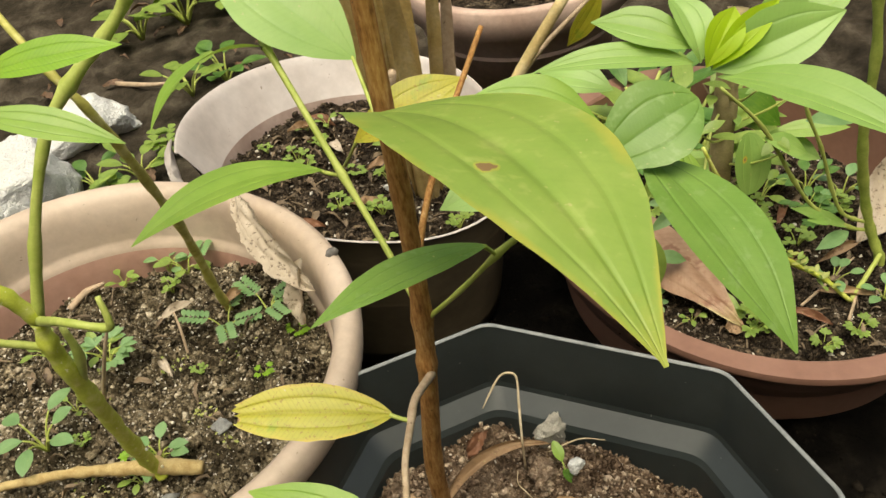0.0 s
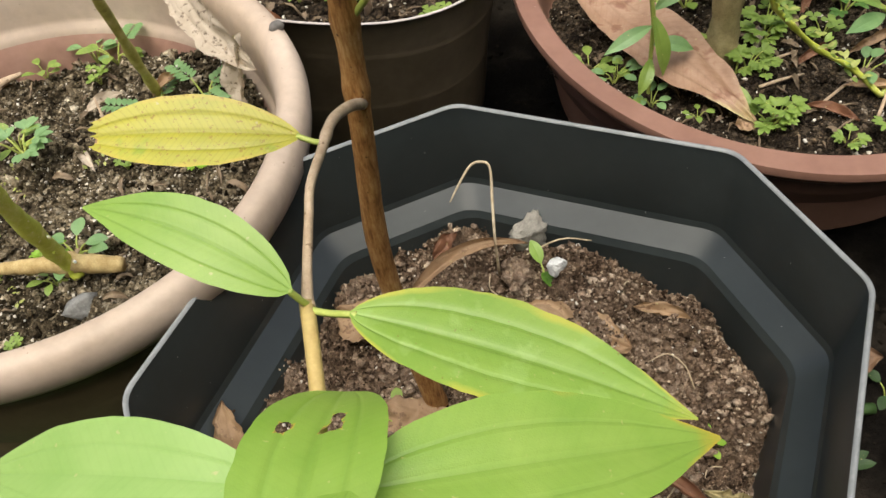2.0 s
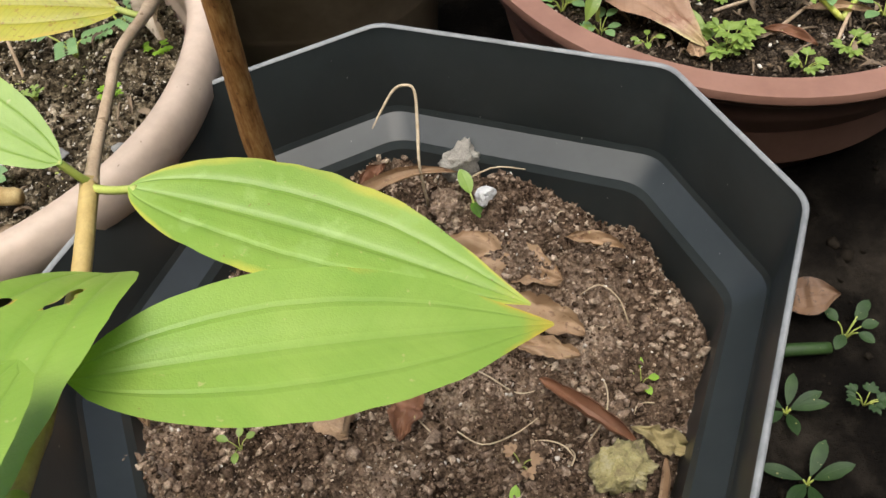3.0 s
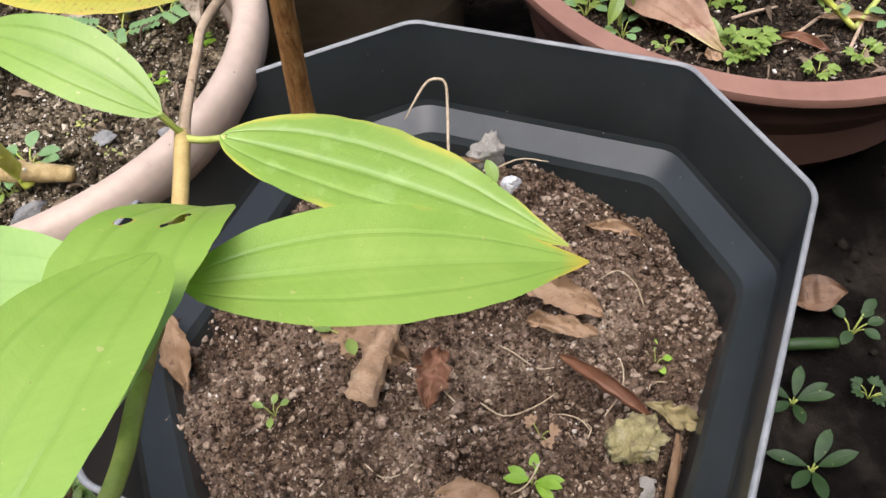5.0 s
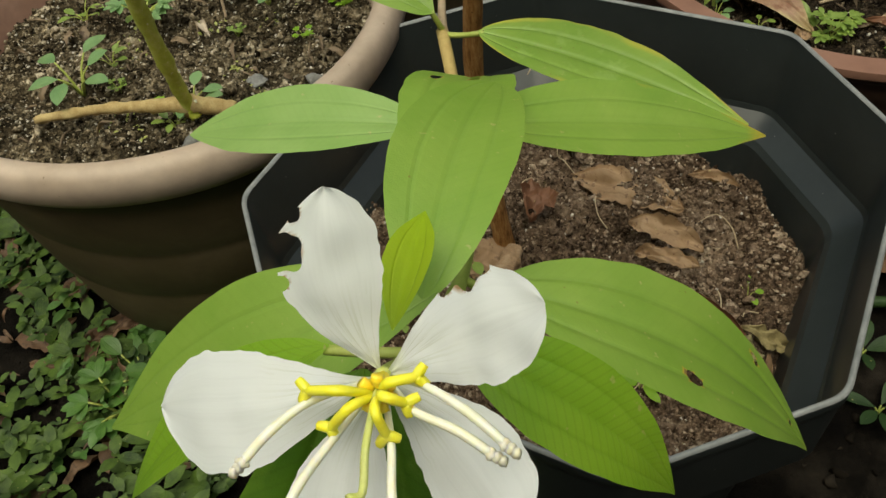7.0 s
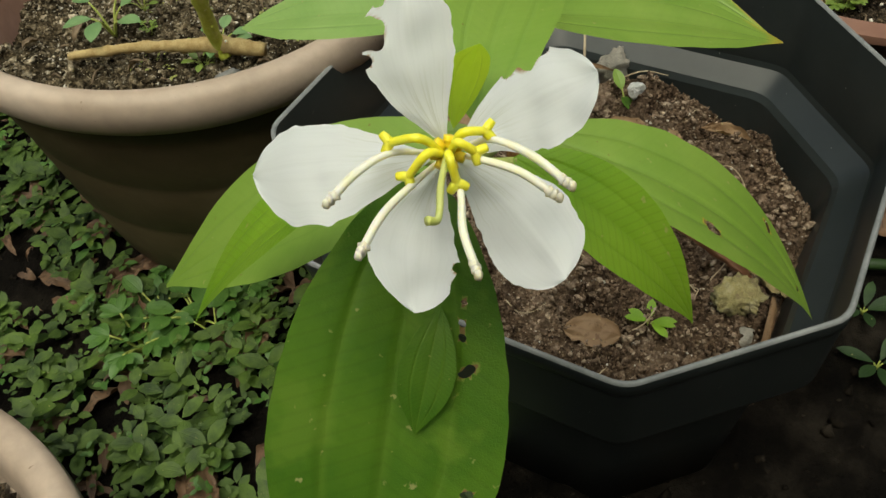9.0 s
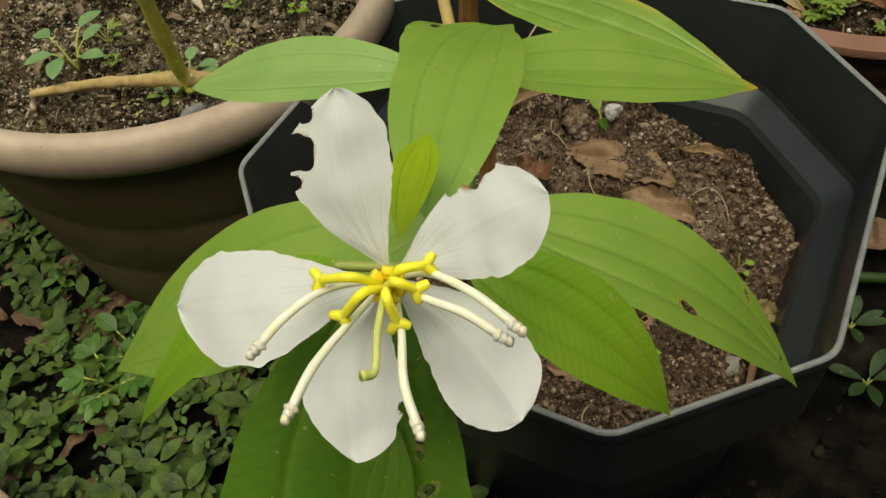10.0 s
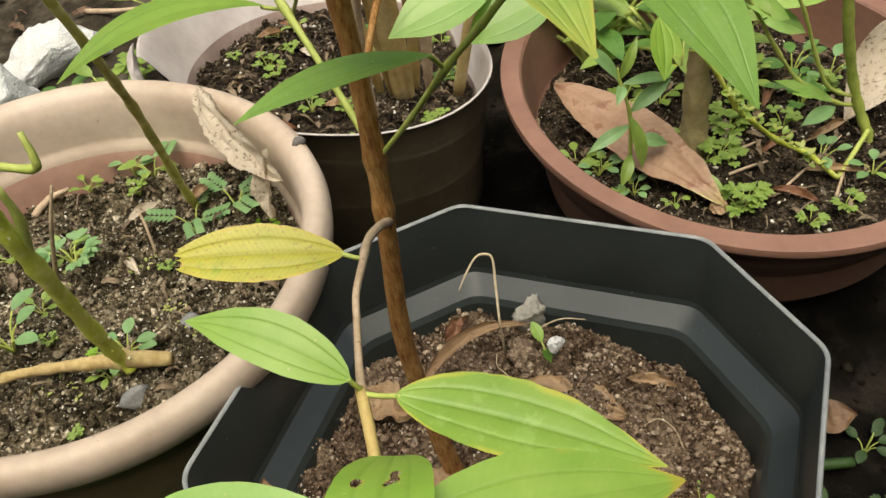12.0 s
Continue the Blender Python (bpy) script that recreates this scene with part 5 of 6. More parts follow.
part("stem", tube([on(h_black, 0.173, 0.424, -0.002), (0.1738, 0.428, 0.146), (0.1738, 0.433, 0.149)], [0.0008, 0.0007, 0.0006], 6, 4), M_TWIG_GREEN, sprout)
part("leaf", blade((0.1738, 0.433, 0.149), (0.1722, 0.447, 0.157), 0.0085, arch=0.001, nrm=(0.1, -0.7, 0.7), q=0.7, seed=1), M_LEAF, sprout)
part("leaf", blade((0.1735, 0.429, 0.146), (0.1745, 0.418, 0.143), 0.0075, arch=0.002, nrm=(0.2, -0.5, 0.8), q=0.7, seed=2), M_LEAF_DARK, sprout)
weed("seedling", on(h_black, 0.014, 0.329), "small pale seedling in the soil", 0.010, "oval", M_WEED, 4, 6)
rock("stone", on(h_black, 0.1755, 0.461, -0.006), (0.0160, 0.009, 0.027), M_STONE, "rough grey stone standing in the soil", 2.0, 25, 4, rough=1.6)
rock("clod", on(h_black, 0.160, 0.436, -0.003), (0.0135, 0.011, 0.013), M_SOIL, "large grey-brown clod of soil below the stone", 5.0, 60, 4, "soil", 2.0)
rock("stone", on(h_black, 0.1806, 0.4225, 0.002), (0.0072, 0.006, 0.0085), M_STONE_WHITE, "small white stone chip on the soil", 9.0, 30)
rock("stone", on(h_black, 0.193, 0.255, 0.003), (0.0165, 0.0145, 0.0125), M_STONE_MOSS, "rough yellowish mossy lump in the soil", 5.5, 30, 5, rough=1.5)
rock("stone", on(h_black, 0.191, 0.232), (0.008, 0.006, 0.006), M_STONE, "small grey stone in the soil", 6.0, 50)


def dry(name, base, tip, width, mat, label, **how):
    base = Vector(base)
    return solo(name, blade(base, tip, width, **how), mat, label, "dead leaf", base)


def rolled_leaf(base, tip, r0, r1, mat, label, turns=1.7, seed=0):
    """A dead leaf wound into a widening tube, with raised bands and a torn open end."""
    bm = bmesh.new()
    base, tip = Vector(base), Vector(tip)
    ax = (tip - base).normalized()
    side = ax.cross(Vector((0, 0, 1))).normalized()
    up = side.cross(ax)
    nv, nu = 90, 44
    grid = []
    for i in range(nv + 1):
        row = []
        for j in range(nu + 1):
            a = turns * 2 * math.pi * j / nu - 2.0
            v = i / nv * (1 + 0.10 * math.sin(a * 0.8 + seed) + 0.05 * noise.noise(Vector((a * 2, seed, 0.5))))
            slope = v + 0.05 * math.sin(a)
            band = sum(math.exp(-((slope - c) / 0.018) ** 2) for c in (0.18, 0.47, 0.78))
            step = 0.10 * (slope > 0.47) + 0.08 * (slope > 0.78)
            r = (r0 + (r1 - r0) * v) * (0.66 + 0.30 * j / nu + 0.22 * ((slope * 3.6 + 0.2) % 1.0) ** 2 + 0.08 * band + step * 0.4) * (1 + 0.08 * noise.noise(Vector((a, v * 6, seed))))
            row.append(bm.verts.new(base + ax * ((tip - base).length * v) + side * (r * math.cos(a)) + up * (r * 0.85 * math.sin(a))))
        grid.append(row)
    for a, b in zip(grid, grid[1:]):
        for j in range(nu):
            bm.faces.new((a[j], a[j + 1], b[j + 1], b[j]))
    return solo("dead_leaf", bm, mat, label, "dead leaf", base)


rolled_leaf((0.0905, 0.352, 0.148), (0.0645, 0.311, 0.147), 0.0062, 0.0098, M_ROLLED, "rolled dry tan leaf with ridges lying on the soil")
dry("dead_leaf", on(h_black, 0.166, 0.358, 0.012), on(h_black, 0.203, 0.324, 0.006), 0.021, M_DRY, "crumpled dry tan leaf on the soil", roll=1.2, crumple=0.004, ragged=0.35, q=0.5, nu=16, nv=30, seed=2)
dry("dead_leaf", on(h_black, 0.162, 0.334, 0.009), on(h_black, 0.196, 0.312, 0.006), 0.012, M_DRY, "torn dry tan leaf piece on the soil", roll=0.9, crumple=0.004, ragged=0.4, q=0.5, nu=14, nv=28, seed=3)
dry("dead_leaf", on(h_black, 0.172, 0.308, 0.006), on(h_black, 0.206, 0.263, 0.005), 0.018, M_DRY_RED, "curled red-brown leaf on the soil", roll=2.2, crumple=0.002, ragged=0.2, q=0.5, nu=16, nv=30, seed=4)
dry("dead_leaf", on(h_black, 0.218, 0.256, 0.006), on(h_black, 0.192, 0.214, 0.006), 0.013, M_DRY, "rolled brown leaf on the soil", roll=2.6, q=0.4, ragged=0.2, crumple=0.001, nu=14, nv=26, seed=5)
dry("dead_leaf", (0.078, 0.421, 0.146), (0.170, 0.444, 0.158), 0.013, M_DRY, "long curled brown leaf arching over the soil", roll=1.5, arch=0.008, sway=-0.016, q=0.5, crumple=0.0016, ragged=0.12, nu=16, nv=44, seed=6)
dry("dead_leaf", on(h_black, 0.112, 0.472, 0.004), on(h_black, 0.132, 0.484, 0.010), 0.018, M_DRY_RED, "curled reddish brown leaf on the soil", roll=1.6, arch=0.006, crumple=0.004, ragged=0.3, nu=14, nv=26, seed=7)
dry("dead_leaf", on(h_black, 0.094, 0.335, 0.004), on(h_black, 0.050, 0.375, 0.003), 0.030, M_DRY, "broad crumpled tan leaf half under the rolled leaf", crumple=0.006, ragged=0.35, q=0.5, arch=0.003, nu=20, nv=34, seed=8)
dry("dead_leaf", on(h_black, 0.120, 0.400, 0.002), on(h_black, 0.104, 0.368, 0.006), 0.024, M_DRY_RED, "crumpled brown leaf beside the trunk", crumple=0.007, ragged=0.4, q=0.5, roll=0.8, nu=18, nv=30, seed=19)
dry("dead_leaf", on(h_black, 0.044, 0.446, 0.004), on(h_black, 0.072, 0.414, 0.010), 0.026, M_DRY, "crumpled dry leaf on the soil", crumple=0.007, ragged=0.35, q=0.5, nu=18, nv=30, seed=9)
dry("dead_leaf", on(h_black, -0.030, 0.392, 0.008), on(h_black, -0.028, 0.350, 0.006), 0.020, M_DRY, "brown dry leaf against the planter wall", roll=1.0, crumple=0.004, ragged=0.3, nu=14, nv=26, seed=10)
dry("dead_leaf", on(h_black, 0.112, 0.328, 0.004), on(h_black, 0.096, 0.298, 0.009), 0.019, M_DRY_RED, "crumpled brown leaf on the soil", roll=1.0, crumple=0.007, ragged=0.45, q=0.5, nu=16, nv=28, seed=11)
dry("dead_leaf", on(h_black, 0.120, 0.244, 0.003), on(h_black, 0.088, 0.254, 0.003), 0.018, M_DRY, "flat brown leaf pressed into the soil", crumple=0.003, ragged=0.3, q=0.5, nu=14, nv=24, seed=12)
dry("dead_leaf", on(h_black, 0.206, 0.272, 0.004), on(h_black, 0.232, 0.258, 0.008), 0.014, M_TRUNK_GREY, "shrivelled grey leaf near the planter wall", crumple=0.006, ragged=0.5, roll=1.0, nu=14, nv=24, seed=13)
dry("dead_leaf", on(h_black, 0.215, 0.385, 0.004), on(h_black, 0.243, 0.366, 0.006), 0.012, M_DRY, "curled grey-brown leaf scrap on the soil", roll=1.5, crumple=0.003, ragged=0.3, nu=12, nv=22, seed=21)
dry("dead_leaf", on(h_black, 0.143, 0.411, 0.002), on(h_black, 0.205, 0.363, 0.001), 0.026, M_DRY, "crumpled tan leaf half buried in the soil", crumple=0.007, ragged=0.4, q=0.5, nu=16, nv=34, seed=22)
rng = random.Random(15)
for k in range(26):
    x, y, a, l = rng.uniform(0.0, 0.25), rng.uniform(0.2, 0.46), rng.uniform(0, 6.28), rng.uniform(0.015, 0.045)
    ends = [(x + l * f * math.cos(a + 0.9 * f), y + l * f * math.sin(a + 0.9 * f)) for f in (0, 0.35, 0.7, 1.0)]
    if all(in_octagon(ex, ey, 0.035) for ex, ey in ends):
        solo("rootlet", tube([on(h_black, ex, ey, 0.0012 + 0.002 * (n in (1, 2))) for n, (ex, ey) in enumerate(ends)], [0.00045, 0.0004, 0.0004, 0.00025], 5, 4), M_THREAD, "thin pale rootlet on the soil", "root", on(h_black, x, y), "rootlets on the soil")
solo("dry_twig", tube([on(h_black, 0.1491, 0.4451), (0.1491, 0.4451, 0.1701), (0.1552, 0.4675, 0.1808), (0.1593, 0.4824, 0.1937), (0.1545, 0.4877, 0.1955), (0.1475, 0.4874, 0.1942), (0.1375, 0.4801, 0.1883), (0.1295, 0.4731, 0.1830)], [0.0010, 0.0009, 0.0010, 0.0009, 0.0010, 0.0009, 0.0008, 0.0004], 6, 5),
     M_THREAD, "dry bent tendril rising from the soil", "twig", on(h_black, 0.1491, 0.4451))
solo("dry_twig", tube([on(h_black, 0.16, 0.45, 0.002), (0.19, 0.445, 0.152), (0.21, 0.44, 0.148)], [0.0006, 0.0006, 0.0004], 5, 4), M_THREAD, "thin dry stalk on the soil", "twig", on(h_black, 0.16, 0.45))
solo("dry_twig", tube([on(h_black, 0.085, 0.335, 0.003), on(h_black, 0.10, 0.32, 0.005), on(h_black, 0.112, 0.298, 0.003)], [0.0006, 0.0006, 0.0004], 5, 4), M_THREAD, "thin dry stalk on the soil", "twig", on(h_black, 0.085, 0.335))

# ---- the beige pot ----
stalk_plant = thing("stalk_plant", "bare knobbly green stalk growing from a pale horizontal root", "plant", on(h_beige, -0.099, 0.489))
part("stalk", tube([(-0.099, 0.489, 0.196), (-0.102, 0.489, 0.210), (-0.097, 0.466, 0.268), (-0.091, 0.441, 0.340), (-0.090, 0.432, 0.385), (-0.088, 0.432, 0.404)], [0.0054, 0.0047, 0.0046, 0.0047, 0.0044, 0.0038], 12, 9, [(0.7, 0.18), (1.3, 0.12), (1.8, 0.2), (2.4, 0.14), (2.9, 0.22), (3.5, 0.2), (4.2, 0.25)], 0.28), M_STALK, stalk_plant)
part("root", tube([(-0.215, 0.520, 0.197), (-0.170, 0.512, 0.201), (-0.135, 0.502, 0.203), (-0.103, 0.492, 0.204), (-0.070, 0.481, 0.201)], [0.0030, 0.0034, 0.0040, 0.0056, 0.0046], 12, 9, [(0.6, 0.15), (1.4, 0.2), (2.2, 0.15), (3, 0.35), (3.5, 0.2)], 0.36), M_ROOT, stalk_plant, "pale horizontal root")
part("shoot", tube([(-0.088, 0.432, 0.404), (-0.070, 0.440, 0.45), (-0.050, 0.450, 0.488), (-0.032, 0.457, 0.507), (0.000, 0.46, 0.532), (0.014, 0.455, 0.552)], [0.0030, 0.0026, 0.0024, 0.0028, 0.0026, 0.0024], 9, 6, [(0.8, 0.25), (1.9, 0.25), (3, 0.5), (3.6, 0.3), (4.3, 0.3)], 0.14), M_TWIG_GREEN, stalk_plant)
part("shoot", tube([(-0.088, 0.432, 0.404), (-0.060, 0.388, 0.435), (-0.041, 0.3755, 0.436), (-0.037, 0.373, 0.440), (-0.0375, 0.377, 0.452)], [0.0026, 0.0020, 0.0018, 0.0018, 0.0012], 8, 5, [(2, 0.3)], 0.15), M_TWIG_GREEN, stalk_plant)
part("shoot", tube([(-0.088, 0.432, 0.404), (-0.094, 0.43, 0.425), (-0.105, 0.43, 0.445)], [0.0040, 0.0036, 0.0034], 8, 5, [(1, 0.3)], 0.15), M_STALK, stalk_plant)
for k in range(16):
    f = (k + 0.5) / 16
    p = Vector((-0.099, 0.489, 0.206)).lerp(Vector((-0.090, 0.436, 0.372)), f) + Vector((0.0042 * math.cos(k * 2.3), -0.0035, 0.003 * math.sin(k * 2.3)))
    bm = pebble((0.0011, 0.0011, 0.0014), k, 1, 1, 0.3)
    bmesh.ops.translate(bm, vec=p, verts=bm.verts)
    part("bud", bm, M_CREAM if k % 3 == 0 else M_STALK, stalk_plant)
part("shoot", tube([(-0.091, 0.441, 0.345), (-0.080, 0.432, 0.375), (-0.079, 0.43, 0.398)], [0.0030, 0.0024, 0.0018], 8, 5, [(1, 0.3)], 0.2), M_TWIG_GREEN, stalk_plant)
part("shoot", tube([(-0.090, 0.432, 0.385), (-0.118, 0.43, 0.405), (-0.15, 0.43, 0.43)], [0.0022, 0.0019, 0.0016], 8, 5, [(1, 0.3)], 0.2), M_TWIG_GREEN, stalk_plant)
part("dry_spike", tube([(-0.094, 0.455, 0.31), (-0.078, 0.452, 0.35), (-0.066, 0.455, 0.375)], [0.0014, 0.0012, 0.0008], 6, 4), M_TWIG, stalk_plant)
part("leaf", blade((-0.045, 0.40, 0.545), (0.0095, 0.388, 0.549), 0.015, arch=0.003, nrm=(0, -0.5, 0.9), seed=3), M_LEAF_YOUNG, stalk_plant)
part("leaf", blade((-0.049, 0.386, 0.538), (0.0015, 0.366, 0.523), 0.013, arch=0.004, nrm=(0, -0.4, 0.9), seed=4), M_LEAF, stalk_plant)
thin_stalk = thing("thin_stalk", "thin mossy stalk rising from the soil of the beige pot", "plant", on(h_beige, -0.043, 0.638))
part("stem", tube([(-0.041, 0.642, 0.19), (-0.042, 0.625, 0.235), (-0.038, 0.584, 0.323), (-0.036, 0.545, 0.385), (-0.042, 0.517, 0.457), (-0.055, 0.52, 0.49), (-0.08, 0.56, 0.52)], [0.0036, 0.0030, 0.0027, 0.0025, 0.0022, 0.0021, 0.002], 9, 8, [(0.6, 0.3), (1.2, 0.35), (1.7, 0.3), (2.2, 0.45), (2.7, 0.35), (3.2, 0.45), (3.7, 0.35), (4.2, 0.45), (5, 0.4)], 0.22), M_STEM_OLIVE, thin_stalk)
rock("snail", (0.0546, 0.617, 0.2400), (0.0062, 0.005, 0.005), M_SHELL, "small grey snail shell on the pot rim", 4.0, 0, 2, "snail shell", 0.2)
rock("stone", on(h_beige, -0.098, 0.466), (0.012, 0.006, 0.010), M_STONE_GREY, "grey flat stone leaning in the soil", 7.0, 15)
rock("stone", on(h_beige, -0.017, 0.512), (0.009, 0.006, 0.006), M_STONE_GREY, "grey stone on the soil", 8.0, 15)
rock("stone", on(h_beige, -0.06, 0.525), (0.010, 0.008, 0.004), M_STONE_GREY, "grey gritty clod on the soil", 14.0, 15)
dry("dead_leaf", on(h_beige, -0.100, 0.607, 0.004), on(h_beige, -0.091, 0.582, 0.005), 0.013, M_DRY_PALE, "curled pale dead leaf on the soil", roll=1.8, wave=0.003, seed=1)
dry("dead_leaf", (-0.010, 0.706, 0.262), (0.034, 0.592, 0.232), 0.029, M_DRY_PALE, "bleached speckled dead leaf draped over the pot rim", nrm=(-0.6, -0.5, 0.65), q=0.45, roll=0.9, arch=0.012, crumple=0.005, ragged=0.25, nu=18, nv=40, seed=2)
dry("dead_leaf", (0.030, 0.618, 0.246), (0.018, 0.592, 0.200), 0.024, M_DRY_PALE, "bleached dead leaf hanging folded inside the pot rim", nrm=(-0.6, -0.6, 0.4), q=0.5, roll=1.5, crumple=0.004, ragged=0.3, nu=16, nv=30, seed=3)
dry("dead_leaf", on(h_beige, -0.072, 0.668, 0.004), on(h_beige, -0.105, 0.660, 0.004), 0.010, M_DRY_PALE, "pinkish dry leaf strip on the soil", roll=1.2, wave=0.003, seed=4)
dry("dead_leaf", on(h_beige, -0.022, 0.648, 0.004), on(h_beige, -0.045, 0.632, 0.012), 0.012, M_DRY, "dry brown leaf beside the stalk", roll=1.2, wave=0.004, seed=5)
solo("dry_twig", tube([on(h_beige, -0.180, 0.70, 0.004), on(h_beige, -0.165, 0.712, 0.008), on(h_beige, -0.148, 0.716, 0.012)], [0.003, 0.0034, 0.0016], 6, 4, rough=0.2), M_TWIG, "short dry twig on the soil", "twig", on(h_beige, -0.18, 0.70))
solo("dry_twig", tube([on(h_beige, -0.079, 0.605), (-0.0785, 0.615, 0.21), (-0.080, 0.625, 0.222)], [0.0012, 0.0012, 0.0008], 6, 4), M_TWIG, "dry upright stick in the soil", "twig", on(h_beige, -0.079, 0.605))
for k, (x, y, s, form, mat) in enumerate(((-0.050, 0.728, 0.036, "feathered", M_WEED_BLUE), (-0.046, 0.622, 0.034, "feathered", M_WEED_BLUE), (-0.008, 0.618, 0.032, "feathered", M_WEED_BLUE), (-0.077, 0.712, 0.030, "oval", M_WEED), (-0.093, 0.722, 0.026, "oval", M_WEED_BLUE), (-0.141, 0.618, 0.034, "cut", M_WEED_BLUE), (-0.188, 0.550, 0.040, "oval", M_WEED_BLUE), (-0.104, 0.512, 0.030, "oval", M_WEED_BLUE), (-0.146, 0.630, 0.024, "oval", M_WEED), (-0.133, 0.716, 0.020, "oval", M_WEED),
                                           (-0.09, 0.690, 0.018, "clover", M_WEED), (-0.12, 0.52, 0.016, "cut", M_LEAF_YOUNG), (-0.118, 0.498, 0.018, "oval", M_WEED), (-0.07, 0.580, 0.012, "clover", M_WEED), (-0.17, 0.585, 0.018, "oval", M_WEED), (0.01, 0.60, 0.014, "cut", M_LEAF_YOUNG),
                                           (-0.16, 0.545, 0.012, "clover", M_WEED), (-0.02, 0.56, 0.012, "cut", M_LEAF_YOUNG), (-0.14, 0.455, 0.012, "clover", M_WEED), (-0.20, 0.66, 0.022, "oval", M_WEED))):
    weed("small_weed", on(h_beige, x, y), f"small green {form} leaved weed in the beige pot", s * 0.75, form, mat, 6 if form != "feathered" else 4, 40 + k, "weeds in the beige pot")


def moss():
    """Tiny yellow-green moss leaflets in patches on the beige pot's soil, one object."""
    rng = random.Random(44)
    bm = bmesh.new()
    for x0, y0, spread, count in ((-0.112, 0.505, 0.007, 40), (-0.075, 0.545, 0.007, 25), (-0.15, 0.50, 0.008, 25), (-0.09, 0.60, 0.006, 18), (-0.155, 0.60, 0.008, 25), (-0.04, 0.60, 0.007, 14), (-0.055, 0.515, 0.007, 18)):
        for k in range(count):
            x, y = rng.gauss(x0, spread), rng.gauss(y0, spread)
            if math.dist((x, y), BEIGE) < 0.15:
                l = rng.uniform(0.0018, 0.0045)
                place_leaf(bm, on(h_beige, x, y, 0.0008), rng.uniform(0, 6.28), rng.uniform(0.0, 0.7), l, l * 0.6, k, nu=2, nv=3)
    return solo("moss", bm, M_MOSS, "patches of tiny yellow-green moss on the soil", "moss", on(h_beige, -0.1, 0.55), kind="stuff")


M_MOSS = leaf_material("moss_leaf", (0.26, 0.32, 0.06), (0.50, 0.52, 0.16), (0.3, 0.36, 0.08))
moss()

# ---- the wide brown pot ----
shrub_2 = thing("potted_shrub", "potted shrub with a thick grey trunk and thin green twigs", "shrub", on(h_right, 0.388, 0.613))
part("trunk", tube([(0.388, 0.613, 0.10), (0.388, 0.613, 0.14), (0.391, 0.615, 0.22), (0.392, 0.618, 0.30), (0.40, 0.625, 0.36)], [0.019, 0.0110, 0.0090, 0.0085, 0.008], 16, 10, [(0.8, 0.12), (1.4, 0.15), (2.1, 0.12), (2.7, 0.15)], 0.3), M_TRUNK_GREY, shrub_2, "thick grey-green trunk")
part("twig", tube([(0.392, 0.62, 0.28), (0.37, 0.60, 0.27), (0.352, 0.575, 0.235)], [0.0013, 0.0012, 0.001], 6, 5), M_TWIG_GREEN, shrub_2)
for k in range(10):
    a, z = 2.4 * k + 0.3, 0.20 + 0.013 * k
    d = Vector((0.7 * math.cos(a), 0.5 * math.sin(a) - 0.25, 0.55)) * (0.05 + 0.015 * (k % 3))
    p = Vector((0.391, 0.612, z))
    tw = part("twig", tube([p, p + d * 0.5 - Vector((0, 0, 0.005)), p + d], [0.0011, 0.0009, 0.0006], 6, 4, [(1, 0.4)]), (M_TWIG_GREEN, M_TWIG)[k % 3 == 0], shrub_2)
    for n in (0.6, 1.0):
        e = p + d * n
        part("leaf", blade(e, e + Vector((0.022 * math.cos(a + n * 3), 0.022 * math.sin(a + n * 3) - 0.006, 0.006)), 0.009, arch=0.002, nrm=(0, -0.3, 1), nu=4, nv=9, seed=k), (M_WEED, M_LEAF_FRESH)[k % 2], tw)
part("leaf", blade((0.345, 0.600, 0.267), (0.331, 0.562, 0.236), 0.030, nrm=(0.3, -0.7, 0.6), arch=0.004, nu=20, nv=40, bites=[((0.346, 0.570, 0.246), 0.004)], seed=41), M_LEAF, shrub_2, "green leaf with a brown gnawed notch")
part("leaf", blade((0.405, 0.600, 0.262), (0.395, 0.575, 0.218), 0.036, nrm=(0.2, -0.8, 0.5), arch=0.003, q=0.5, spots=[((0.392, 0.590, 0.245), 0.0022)], seed=42), M_LEAF_FRESH, shrub_2, "rounded green leaf")
part("leaf", blade((0.450, 0.639, 0.223), (0.512, 0.612, 0.227), 0.018, nrm=(0, -0.5, 0.9), seed=43), M_LEAF, shrub_2)
part("leaf", blade((0.450, 0.636, 0.220), (0.490, 0.615, 0.198), 0.022, nrm=(0, -0.6, 0.8), seed=44), M_LEAF_PALE, shrub_2)
part("leaf", blade((0.42, 0.65, 0.27), (0.455, 0.63, 0.235), 0.028, nrm=(0, -0.6, 0.8), seed=45), M_LEAF_DARK, shrub_2)
knotty = thing("knotty_stem", "knotty upright green stem in the wide brown pot", "plant", on(h_right, 0.506, 0.542))
part("stem", tube([(0.517, 0.546, 0.10), (0.518, 0.549, 0.122), (0.512, 0.560, 0.147), (0.500, 0.565, 0.190), (0.485, 0.565, 0.254), (0.481, 0.566, 0.327), (0.474, 0.568, 0.374), (0.470, 0.570, 0.430)], [0.0040, 0.0038, 0.0037, 0.0037, 0.0036, 0.0035, 0.0033, 0.003], 10, 6, [(0.6, 0.4), (1.1, 0.4), (1.6, 0.35), (2.1, 0.4), (2.7, 0.35), (3.3, 0.4), (3.8, 0.35), (4.3, 0.4), (5, 0.4), (6, 0.4)], 0.12), M_STEM_DARK, knotty)
part("shoot", tube([(0.470, 0.520, 0.116), (0.490, 0.532, 0.122), (0.516, 0.548, 0.130)], [0.0022, 0.0022, 0.0020], 7, 4), M_TWIG_GREEN, knotty)
